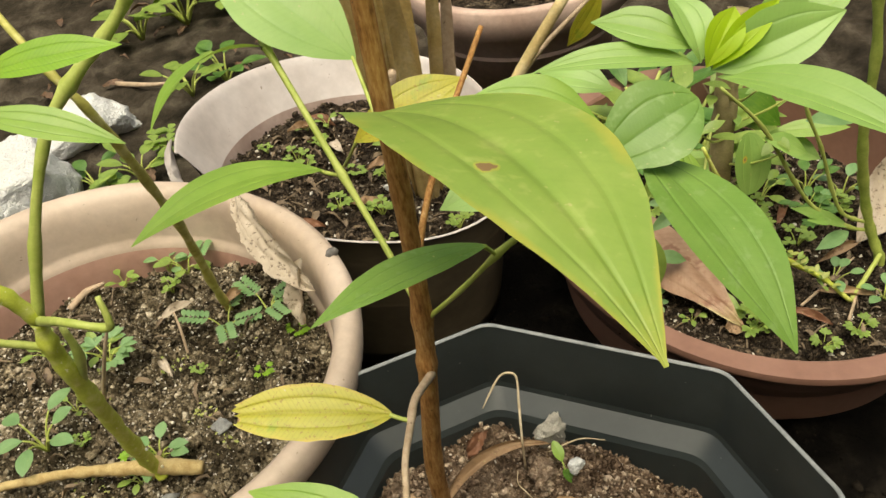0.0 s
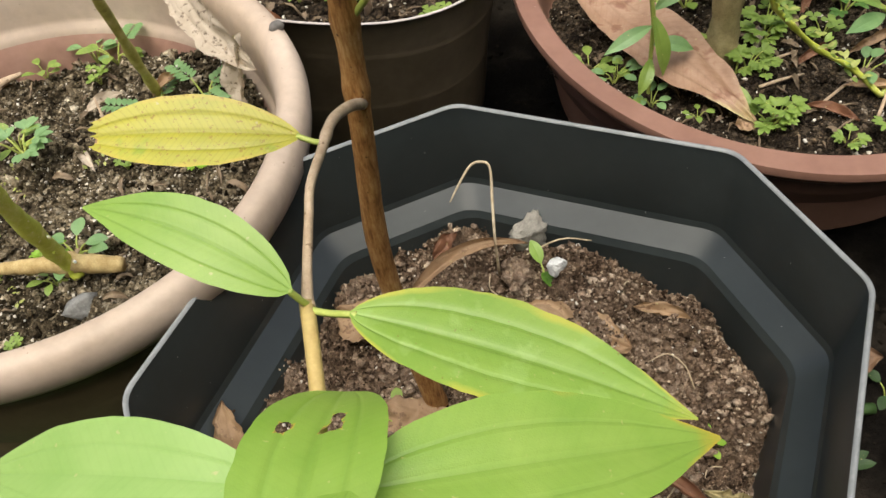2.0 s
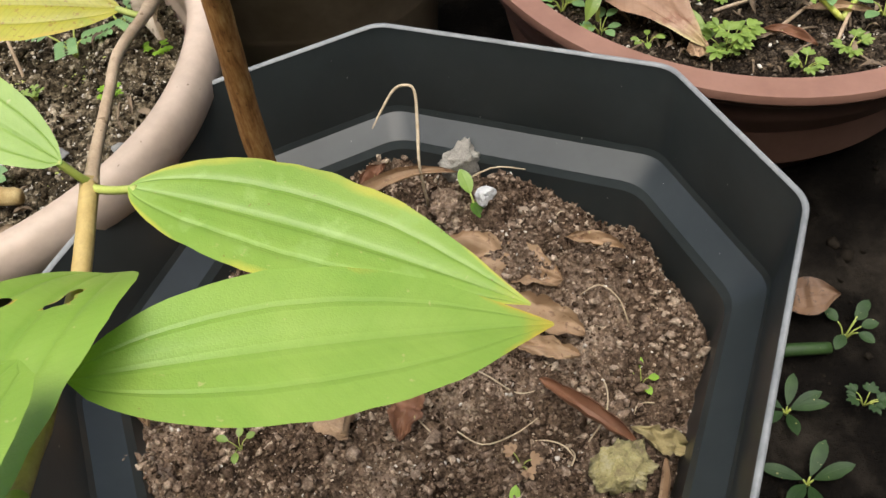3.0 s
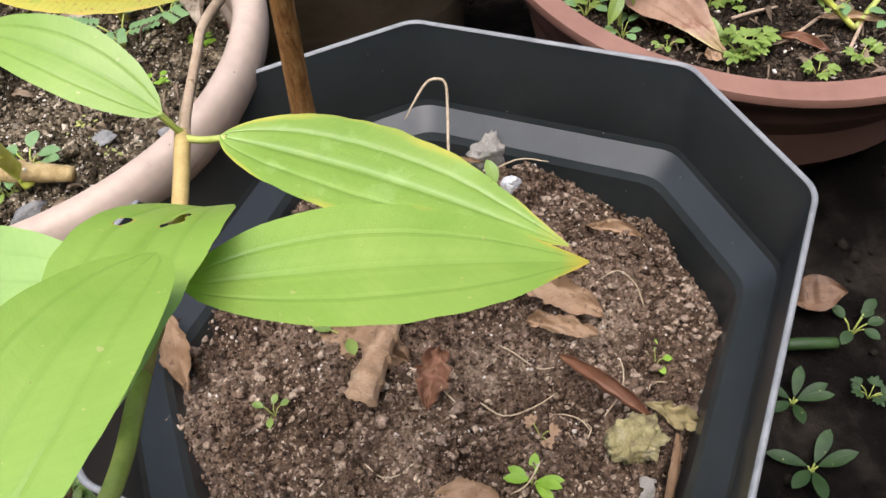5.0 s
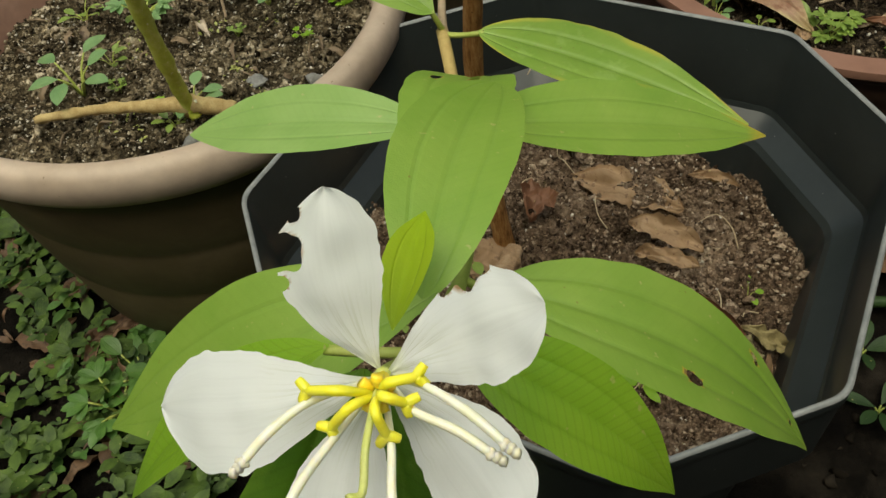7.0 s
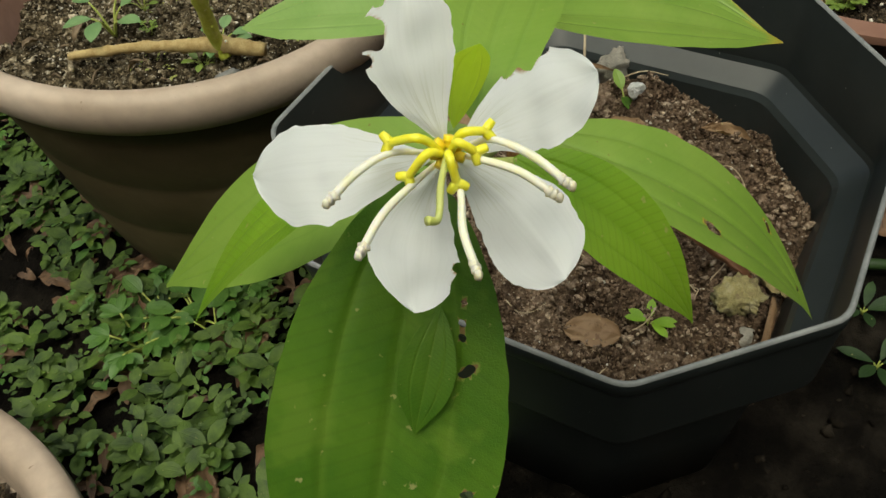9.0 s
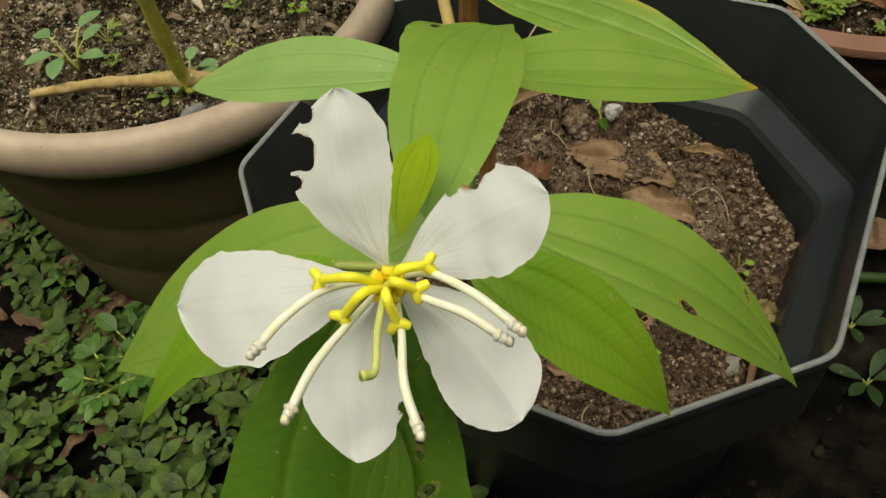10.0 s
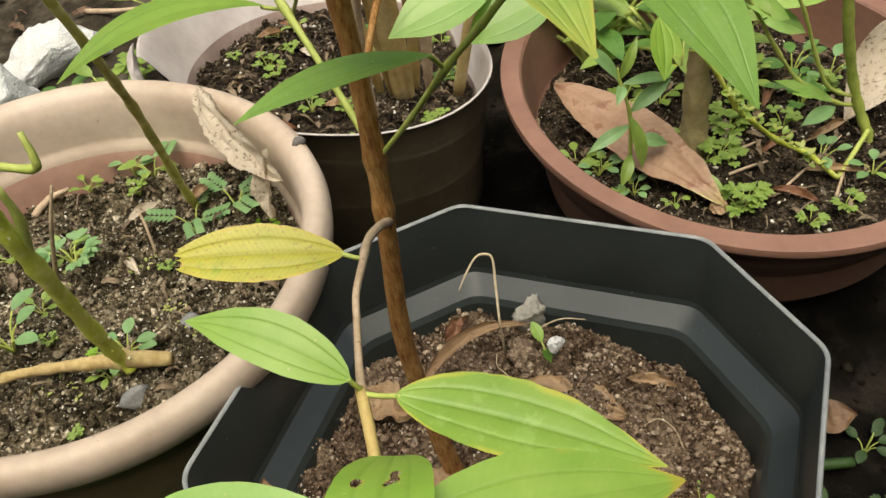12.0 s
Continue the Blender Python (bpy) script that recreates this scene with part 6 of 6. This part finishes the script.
creeper = part("shoot", tube([(0.470, 0.520, 0.116), (0.450, 0.534, 0.138), (0.425, 0.545, 0.156), (0.400, 0.545, 0.184), (0.384, 0.545, 0.204), (0.365, 0.545, 0.241), (0.351, 0.546, 0.264), (0.335, 0.550, 0.300)], [0.0022, 0.0020, 0.0019, 0.0019, 0.0019, 0.0018, 0.0017, 0.0014], 8, 6, [(1, 0.4), (2, 0.5), (3, 0.4), (4, 0.6), (5, 0.4), (6, 0.4)], 0.12), M_STALK, knotty, "mossy slanting side shoot with tiny leaflets")
part("shoot", tube([(0.511, 0.561, 0.150), (0.492, 0.565, 0.157), (0.455, 0.565, 0.189), (0.428, 0.565, 0.229), (0.393, 0.565, 0.291), (0.354, 0.565, 0.337)], [0.0018, 0.0017, 0.0016, 0.0016, 0.0015, 0.0013], 8, 6, [(1, 0.4), (2, 0.4), (3, 0.5), (4, 0.4)], 0.08), M_TWIG_GREEN, knotty)
part("shoot", tube([(0.510, 0.562, 0.158), (0.494, 0.565, 0.166), (0.479, 0.565, 0.180), (0.465, 0.565, 0.210), (0.448, 0.565, 0.255), (0.431, 0.565, 0.291), (0.420, 0.570, 0.330)], [0.0016, 0.0016, 0.0015, 0.0015, 0.0014, 0.0013, 0.0012], 8, 6, [(1, 0.4), (2, 0.4), (3, 0.5), (4, 0.4), (5, 0.4)], 0.08), M_TWIG_GREEN, knotty)
rng = random.Random(17)
for k in range(22):
    f = k / 21
    at = Vector((0.455, 0.530, 0.132)).lerp(Vector((0.372, 0.545, 0.226)), f) + Vector((rng.uniform(-0.004, 0.004), -0.002, rng.uniform(-0.004, 0.002)))
    bm = bmesh.new()
    for n in range(2):
        place_leaf(bm, at, rng.uniform(0, 6.28), rng.uniform(-0.2, 0.6), rng.uniform(0.005, 0.009), 0.004, k, nu=2, nv=4)
    part("leaflet", bm, (M_MOSS, M_WEED)[k % 2], creeper)
for k, (bx, by, bz, tx, ty, tz, w) in enumerate(((0.492, 0.565, 0.157, 0.425, 0.560, 0.205, 0.013), (0.490, 0.562, 0.155, 0.448, 0.548, 0.160, 0.013), (0.470, 0.565, 0.176, 0.440, 0.555, 0.190, 0.016), (0.430, 0.566, 0.285, 0.490, 0.575, 0.266, 0.016), (0.395, 0.566, 0.280, 0.432, 0.560, 0.258, 0.018))):
    part("leaf", blade((bx, by, bz), (tx, ty, tz), w, arch=0.003, nrm=(0, -0.5, 0.85), nu=8, nv=16, seed=60 + k), (M_LEAF_FRESH, M_WEED_BLUE)[k % 2], knotty)
dry("dead_leaf", (0.302, 0.729, 0.142), (0.366, 0.520, 0.128), 0.056, M_DRY_BROAD, "large brown dead leaf lying on the soil", arch=0.008, fold=0.1, wave=0.005, crumple=0.004, q=0.75, ragged=0.09, tipwear=0.5, edgewear=0.3, nu=16, nv=36, seed=12)
dry("dead_leaf", on(h_right, 0.352, 0.575, 0.014), on(h_right, 0.378, 0.535, 0.012), 0.014, M_WEED, "pale green withering leaf on the dead leaf", wave=0.003, seed=13)
dry("dead_leaf", on(h_right, 0.511, 0.573, 0.006), (0.610, 0.615, 0.185), 0.060, M_DRY_PALE, "pale curled dead leaf against the stem", roll=0.9, wave=0.006, seed=14)
dry("dead_leaf", on(h_right, 0.356, 0.527, 0.003), on(h_right, 0.372, 0.522, 0.008), 0.018, M_DRY, "small ochre dead leaf by the rim", wave=0.005, seed=15)
for k, (x, y, a, l) in enumerate(((0.425, 0.570, 0.3, 0.045), (0.449, 0.541, -0.5, 0.05), (0.41, 0.60, 1.0, 0.04), (0.44, 0.50, 2.4, 0.04), (0.47, 0.57, 0.1, 0.05), (0.35, 0.62, 2.0, 0.04), (0.46, 0.62, 0.9, 0.05))):
    end = on(h_right, x + l * math.cos(a), y + l * math.sin(a), 0.006)
    dry("dead_leaf", on(h_right, x, y, 0.004), end, 0.011, (M_DRY_RED, M_DRY, M_DRY_PALE)[k % 3], "narrow curled dead leaf on the soil", roll=1.4, wave=0.004, seed=20 + k)
for k, (x0, y0, x1, y1) in enumerate(((0.40, 0.585, 0.44, 0.588), (0.43, 0.53, 0.50, 0.56), (0.455, 0.50, 0.49, 0.535), (0.39, 0.555, 0.43, 0.56))):
    solo("dry_twig", tube([on(h_right, x0, y0, 0.004), on(h_right, (x0 + x1) / 2, (y0 + y1) / 2, 0.006), on(h_right, x1, y1, 0.004)], [0.0014, 0.0013, 0.0009], 6, 4), M_TWIG, "thin pale stick on the soil", "twig", on(h_right, x0, y0))
tall = thing("tall_weed", "upright weed with narrow leaves in the wide brown pot", "weed", on(h_right, 0.318, 0.602))
part("stem", tube([(0.315, 0.588, 0.11), (0.318, 0.594, 0.150), (0.319, 0.597, 0.188), (0.312, 0.600, 0.219), (0.311, 0.601, 0.232)], [0.0018, 0.0017, 0.0016, 0.0013, 0.0008], 7, 5, [(2, 0.3), (3, 0.4)]), M_TWIG_GREEN, tall)
for k, (bx, by, bz, tx, ty, tz, w) in enumerate(((0.312, 0.600, 0.219, 0.281, 0.610, 0.260, 0.012), (0.312, 0.600, 0.221, 0.330, 0.606, 0.252, 0.009), (0.313, 0.600, 0.216, 0.360, 0.602, 0.206, 0.010), (0.319, 0.597, 0.188, 0.357, 0.600, 0.206, 0.013), (0.319, 0.597, 0.186, 0.322, 0.580, 0.140, 0.013), (0.319, 0.596, 0.176, 0.278, 0.590, 0.166, 0.011),
                                                 (0.318, 0.595, 0.160, 0.350, 0.588, 0.150, 0.013), (0.317, 0.592, 0.150, 0.300, 0.574, 0.132, 0.011), (0.313, 0.600, 0.215, 0.300, 0.580, 0.212, 0.009))):
    part("leaf", blade((bx, by, bz), (tx, ty, tz), w, arch=0.005, nrm=(0.1, -0.5, 0.8), nu=6, nv=14, fold=0.25, seed=k), (M_WEED_BLUE, M_WEED)[k % 3 == 1], tall)
rng = random.Random(11)
for k, (x, y, s, form, mat) in enumerate(((0.392, 0.528, 0.028, "cut", M_WEED), (0.385, 0.520, 0.020, "clover", M_WEED), (0.423, 0.486, 0.020, "cut", M_WEED), (0.455, 0.488, 0.022, "cut", M_WEED), (0.287, 0.642, 0.028, "oval", M_WEED), (0.300, 0.615, 0.02, "clover", M_WEED),
                                           (0.388, 0.588, 0.026, "cut", M_WEED), (0.405, 0.575, 0.020, "cut", M_WEED), (0.345, 0.60, 0.03, "oval", M_WEED_DARK), (0.355, 0.625, 0.03, "oval", M_WEED), (0.43, 0.62, 0.03, "cut", M_WEED), (0.47, 0.60, 0.028, "clover", M_WEED), (0.455, 0.65, 0.03, "clover", M_WEED), (0.50, 0.62, 0.03, "cut", M_WEED_DARK),
                                           (0.33, 0.70, 0.035, "oval", M_WEED_DARK), (0.36, 0.70, 0.035, "cut", M_WEED), (0.40, 0.70, 0.035, "oval", M_WEED), (0.30, 0.58, 0.016, "clover", M_WEED), (0.335, 0.545, 0.016, "oval", M_WEED), (0.50, 0.49, 0.02, "oval", M_WEED), (0.53, 0.63, 0.03, "clover", M_WEED), (0.522, 0.668, 0.04, "oval", M_WEED_DARK), (0.555, 0.655, 0.04, "oval", M_WEED_BLUE), (0.48, 0.68, 0.04, "oval", M_WEED), (0.505, 0.640, 0.03, "oval", M_WEED_DARK), (0.438, 0.632, 0.034, "cut", M_WEED), (0.425, 0.615, 0.03, "cut", M_WEED), (0.400, 0.590, 0.03, "cut", M_WEED), (0.383, 0.523, 0.030, "cut", M_WEED), (0.50, 0.515, 0.03, "oval", M_WEED_BLUE), (0.47, 0.545, 0.03, "oval", M_WEED_BLUE), (0.313, 0.578, 0.024, "oval", M_WEED_BLUE), (0.296, 0.612, 0.028, "oval", M_WEED_BLUE))):
    weed("small_weed", on(h_right, x, y), f"small {form} leaved green weed in the wide brown pot", s * 0.68, form, mat, 6, 80 + k, "weeds in the wide brown pot")

# leafy weeds at the back of the wide pot
for k, (x, y) in enumerate(((0.46, 0.80), (0.41, 0.82), (0.37, 0.80), (0.43, 0.74))):
    weed("leafy_weed", on(h_right, x, y), "leafy upright weed at the back of the wide brown pot", 0.085, "lance", (M_WEED, M_WEED_DARK, M_WEED_DARK)[k % 3], 11, 150 + k, "leafy weeds in the wide pot")

# ---- the torn white pot ----
banana = thing("dry_stalk_clump", "clump of dry brown sheathed stalks in the torn white pot", "plant", on(h_mid, 0.160, 0.800))
for k, (x, y, tx, ty, w, mat) in enumerate(((0.150, 0.765, 0.145, 0.75, 0.024, M_SHEATH), (0.165, 0.760, 0.150, 0.73, 0.025, M_SHEATH), (0.175, 0.775, 0.195, 0.76, 0.020, M_SHEATH), (0.14, 0.775, 0.115, 0.77, 0.02, M_SHEATH), (0.185, 0.765, 0.205, 0.75, 0.016, M_TWIG), (0.16, 0.785, 0.17, 0.80, 0.03, M_SHEATH))):
    part("sheath", blade(on(h_mid, x + 0.005, y + 0.036, -0.006), (tx, ty, 0.42), w, arch=0.004, nrm=(0.1, -0.9, 0.2), roll=1.3, q=0.3, wave=0.004, seed=k), mat, banana)
part("stalk", tube([on(h_mid, 0.163, 0.800, -0.008), (0.157, 0.775, 0.25), (0.15, 0.755, 0.42)], [0.009, 0.008, 0.007], 10, 5, rough=0.2), M_SHEATH, banana)
part("stalk", tube([on(h_mid, 0.219, 0.797, -0.006), (0.2415, 0.7527, 0.2418), (0.2649, 0.7553, 0.2793), (0.3102, 0.7518, 0.3441)], [0.006, 0.0058, 0.0055, 0.005], 8, 5), M_SHEATH, banana, "straw coloured stalk")
part("stalk", tube([on(h_mid, 0.128, 0.768, -0.006), (0.131, 0.735, 0.25), (0.14, 0.70, 0.34)], [0.004, 0.004, 0.0035], 8, 5), M_TWIG, banana)
part("leaf", blade((0.16, 0.78, 0.36), (0.145, 0.77, 0.27), 0.03, nrm=(0, -0.9, 0.2), arch=0.003, seed=51), M_LEAF_YELLOW, banana, "yellow dying leaf")
part("stalk", tube([on(h_mid, 0.219, 0.803, -0.006), (0.27, 0.785, 0.25), (0.352, 0.7764, 0.330)], [0.003, 0.0026, 0.002], 7, 5), M_TWIG, banana)
part("leaf", blade((0.352, 0.7764, 0.325), (0.318, 0.7771, 0.278), 0.026, nrm=(0.3, -0.9, 0.2), arch=0.003, seed=52), M_LEAF_YELLOW, banana, "yellow dying leaf")
rng = random.Random(21)
inside_mid = within_mid(0.76)
k = 0
while k < 22:
    x, y = rng.uniform(0.0, 0.29), rng.uniform(0.68, 0.98)
    if inside_mid(x, y):
        form = rng.choice(("oval", "clover", "cut", "oval"))
        weed("small_weed", on(h_mid, x, y), f"small {form} leaved weed in the torn white pot", rng.uniform(0.011, 0.022), form, rng.choice((M_WEED, M_WEED, M_WEED_DARK)), 5, 200 + k, "weeds in the torn white pot")
        if k % 2:
            a = rng.uniform(0, 6.28)
            dry("dead_leaf", on(h_mid, x + 0.01, y, 0.004), on(h_mid, x + 0.01 + 0.035 * math.cos(a), y + 0.035 * math.sin(a), 0.008), 0.014, (M_DRY_RED, M_DRY, M_DRY_PALE)[k % 3], "curled dead leaf on the soil", roll=1.2, wave=0.004, seed=k)
        k += 1
rock("stone", on(h_mid, 0.132, 0.835), (0.010, 0.008, 0.007), M_STONE_WHITE, "white pebble on the soil", 3.0)


def pot_litter(label, inside, height, box, count, seed, at):
    """Scraps of dead leaf and bits of straw on a pot's soil, one object."""
    rng = random.Random(seed)
    bm = bmesh.new()
    n = 0
    while n < count:
        x, y = rng.uniform(box[0], box[1]), rng.uniform(box[2], box[3])
        if not inside(x, y):
            continue
        n += 1
        a, l = rng.uniform(0, 6.28), rng.uniform(0.006, 0.019)
        ex, ey = x + l * math.cos(a), y + l * math.sin(a)
        if not inside(ex, ey):
            continue
        if n % 3:
            blade(on(height, x, y, 0.002), on(height, ex, ey, rng.uniform(0.001, 0.006)), l * rng.uniform(0.2, 0.5), nrm=(rng.uniform(-0.4, 0.4), rng.uniform(-0.4, 0.4), 1), roll=rng.uniform(0.3, 1.8), crumple=l * 0.12, ragged=0.5, q=0.5, nu=5, nv=9, seed=n, bm=bm)
        else:
            w = bm.verts.layers.float.get("wear") or bm.verts.layers.float.new("wear")
            tube([on(height, x, y, 0.002), on(height, (x + ex) / 2, (y + ey) / 2, 0.004), on(height, ex, ey, 0.003)], [0.0008, 0.0009, 0.0006], 5, 3, bm=bm)
    return solo("leaf_litter", bm, M_SCRAP, label, "leaf litter", on(height, *at), kind="stuff")


M_SCRAP = leaf_material("scrap_leaf", (0.07, 0.045, 0.026), (0.30, 0.22, 0.135), (0.1, 0.06, 0.03), (0.4, 0.28, 0.15), 0.7, (0.06, 0.035, 0.02), 0.1, 120)
pot_litter("brown leaf scraps and straw on the soil of the wide pot", within(RIGHT, RIGHT_RX, RIGHT_RY, 0, 0.86), h_right, (0.26, 0.70, 0.43, 0.87), 260, 51, RIGHT)
pot_litter("brown leaf scraps and straw on the soil of the torn pot", within_mid(0.74), h_mid, (-0.05, 0.33, 0.67, 1.05), 240, 52, MID)
pot_litter("small brown scraps and straw on the soil of the beige pot", within(BEIGE, BEIGE_R, BEIGE_R, 0, 0.80), h_beige, (-0.28, 0.05, 0.40, 0.72), 60, 53, BEIGE)

# ---- on the ground ----
rock("boulder", on(h_ground, -0.275, 1.365, -0.02), (0.085, 0.07, 0.07), M_STONE_WHITE, "rough chalky white stone lying on the mud", 4.4, 20, 4)
rock("boulder", on(h_ground, -0.350, 1.17, -0.02), (0.095, 0.085, 0.105), M_STONE_WHITE, "large rough chalky white stone on the mud", 8.8, 40, 4)
solo("dry_twig", tube([on(h_ground, -0.24, 1.53, 0.006), on(h_ground, -0.19, 1.49, 0.012), on(h_ground, -0.13, 1.47, 0.006)], [0.005, 0.0042, 0.003], 8, 4, rough=0.2), M_TWIG, "greenish stick lying on the mud", "twig", on(h_ground, -0.24, 1.53))
dry("dead_leaf", on(h_ground, 0.37, 0.385, 0.01), on(h_ground, 0.405, 0.37, 0.02), 0.028, M_LITTER, "brown dead leaf on the ground beside the planter", wave=0.006, seed=61)
# This stem also carries the shade-darkened colour.
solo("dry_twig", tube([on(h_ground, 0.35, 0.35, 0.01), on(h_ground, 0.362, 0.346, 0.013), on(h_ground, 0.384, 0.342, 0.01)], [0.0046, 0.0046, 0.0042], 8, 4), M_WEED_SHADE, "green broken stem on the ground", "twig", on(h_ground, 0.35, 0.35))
for k, (x, y, a, l, w) in enumerate(((-0.22, 0.40, 1.9, 0.06, 0.02), (-0.26, 0.46, 0.4, 0.07, 0.02), (-0.185, 0.30, -1.2, 0.08, 0.03), (-0.17, 0.275, -1.4, 0.07, 0.03), (-0.30, 0.52, 0.2, 0.08, 0.02), (-0.14, 0.36, 1.0, 0.05, 0.02))):
    dry("dead_leaf", on(h_ground, x, y, 0.012), on(h_ground, x + l * math.cos(a), y + l * math.sin(a), 0.014), w, M_LITTER, "brown dead leaf among the weeds", roll=0.8, crumple=0.008, ragged=0.35, q=0.5, nu=14, nv=26, seed=70 + k)

rng = random.Random(31)
k = 0
for x, y, s, form in ((0.334, 0.309, 0.022, "rosette"), (0.322, 0.262, 0.025, "rosette"), (0.404, 0.352, 0.020, "oval"), (0.385, 0.300, 0.014, "cut"), (-0.150, 0.440, 0.034, "cut"), (-0.140, 0.425, 0.030, "cut"), (-0.185, 0.445, 0.036, "oval"), (-0.180, 0.415, 0.036, "oval"), (-0.208, 0.421, 0.034, "oval"), (-0.225, 0.395, 0.038, "cut"), (-0.165, 0.395, 0.032, "oval"),
                      (-0.11, 1.43, 0.06, "oval"), (-0.05, 1.46, 0.06, "oval"), (-0.19, 1.20, 0.05, "oval"), (-0.26, 1.22, 0.05, "oval"), (-0.23, 1.16, 0.05, "clover"), (-0.15, 1.25, 0.04, "clover"), (-0.11, 1.73, 0.10, "oval"), (-0.05, 1.80, 0.10, "oval"), (-0.2, 1.72, 0.08, "oval"), (0.0, 1.7, 0.08, "oval")):
    # Weeds right of the planter take the shade-darkened leaf.
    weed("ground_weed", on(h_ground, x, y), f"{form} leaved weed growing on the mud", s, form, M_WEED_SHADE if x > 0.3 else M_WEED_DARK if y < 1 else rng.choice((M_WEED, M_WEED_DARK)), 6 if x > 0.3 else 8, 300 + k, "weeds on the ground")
    k += 1


def ground_cover(seed, count, mat, label, low, high):
    """The mat of small weeds round the pots, one object."""
    rng = random.Random(seed)
    bm = bmesh.new()
    n = 0
    while n < count:
        x, y = rng.uniform(-0.62, 0.02), rng.uniform(0.16, 0.72)
        if in_octagon(x, y, -0.01) and in_octagon(x, y, 0.05) or math.dist((x, y), BEIGE) < 0.145 or math.dist((x, y), RIGHT) < 0.2 or math.dist((x, y), (-0.395, 0.105)) < 0.215:
            continue
        if noise.noise(Vector((x * 9, y * 9, 2.2))) < -0.28:
            continue
        n += 1
        z = h_ground(x, y) + rng.uniform(0.003, 0.028)
        a0, s = rng.uniform(0, 6.28), low + (high - low) * rng.random() ** 3
        for j in range(rng.choice((2, 3, 3, 4))):
            place_leaf(bm, (x, y, z + 0.003 * j), a0 + 1.9 * j, rng.uniform(-0.1, 0.4), s * rng.uniform(0.8, 1.2), s * 0.55, n, nu=2, nv=4)
    return solo("ground_cover", bm, mat, label, "weeds", (0, 0.4, 0), kind="stuff")


M_COVER = leaf_material("cover_leaf", (0.016, 0.042, 0.007), (0.135, 0.225, 0.028), (0.08, 0.15, 0.03), gloss=0.62)
ground_cover(77, 1650, M_COVER, "mat of small dark green creeping weeds on the mud", 0.006, 0.026)
ground_cover(78, 200, M_WEED_DARK, "lighter yellowish green weeds scattered through the mat", 0.006, 0.018)


def leaf_litter():
    """Scraps of dead leaf among the weeds, one object."""
    rng = random.Random(91)
    bm = bmesh.new()
    for n in range(420):
        x, y = (rng.uniform(-0.6, 0.0), rng.uniform(0.16, 0.75)) if n < 300 else (rng.uniform(-0.5, 0.6), rng.uniform(0.95, 1.9))
        if math.dist((x, y), BEIGE) < 0.15 or in_octagon(x, y, 0.03):
            continue
        a, l = rng.uniform(0, 6.28), rng.uniform(0.012, 0.045)
        z = h_ground(x, y) + rng.uniform(0.004, 0.012)
        blade((x, y, z), (x + l * math.cos(a), y + l * math.sin(a), z + rng.uniform(-0.004, 0.01)), l * rng.uniform(0.2, 0.45), nrm=(rng.uniform(-0.4, 0.4), rng.uniform(-0.4, 0.4), 1), roll=rng.uniform(0.2, 1.6), crumple=l * 0.12, ragged=0.5, q=0.5, nu=5, nv=9, seed=n, bm=bm)
    return solo("leaf_litter", bm, M_LITTER, "scattered brown scraps of dead leaf", "leaf litter", (0, 0.4, 0), kind="stuff")


leaf_litter()


def ground_litter():
    rng = random.Random(5)
    spots = []
    while len(spots) < 4000:
        x, y = rng.uniform(-0.8, 0.7), rng.uniform(0.1, 1.0)
        spots.append((x, y, h_ground(x, y)))
    me = crumbs(spots, rng, 0.0015, 0.006)
    me.materials.append(M_CRUMB_BLACK)
    return tagged(new("ground_grit", me), "clods and grit scattered over the mud", "soil", kind="stuff")


ground_litter()
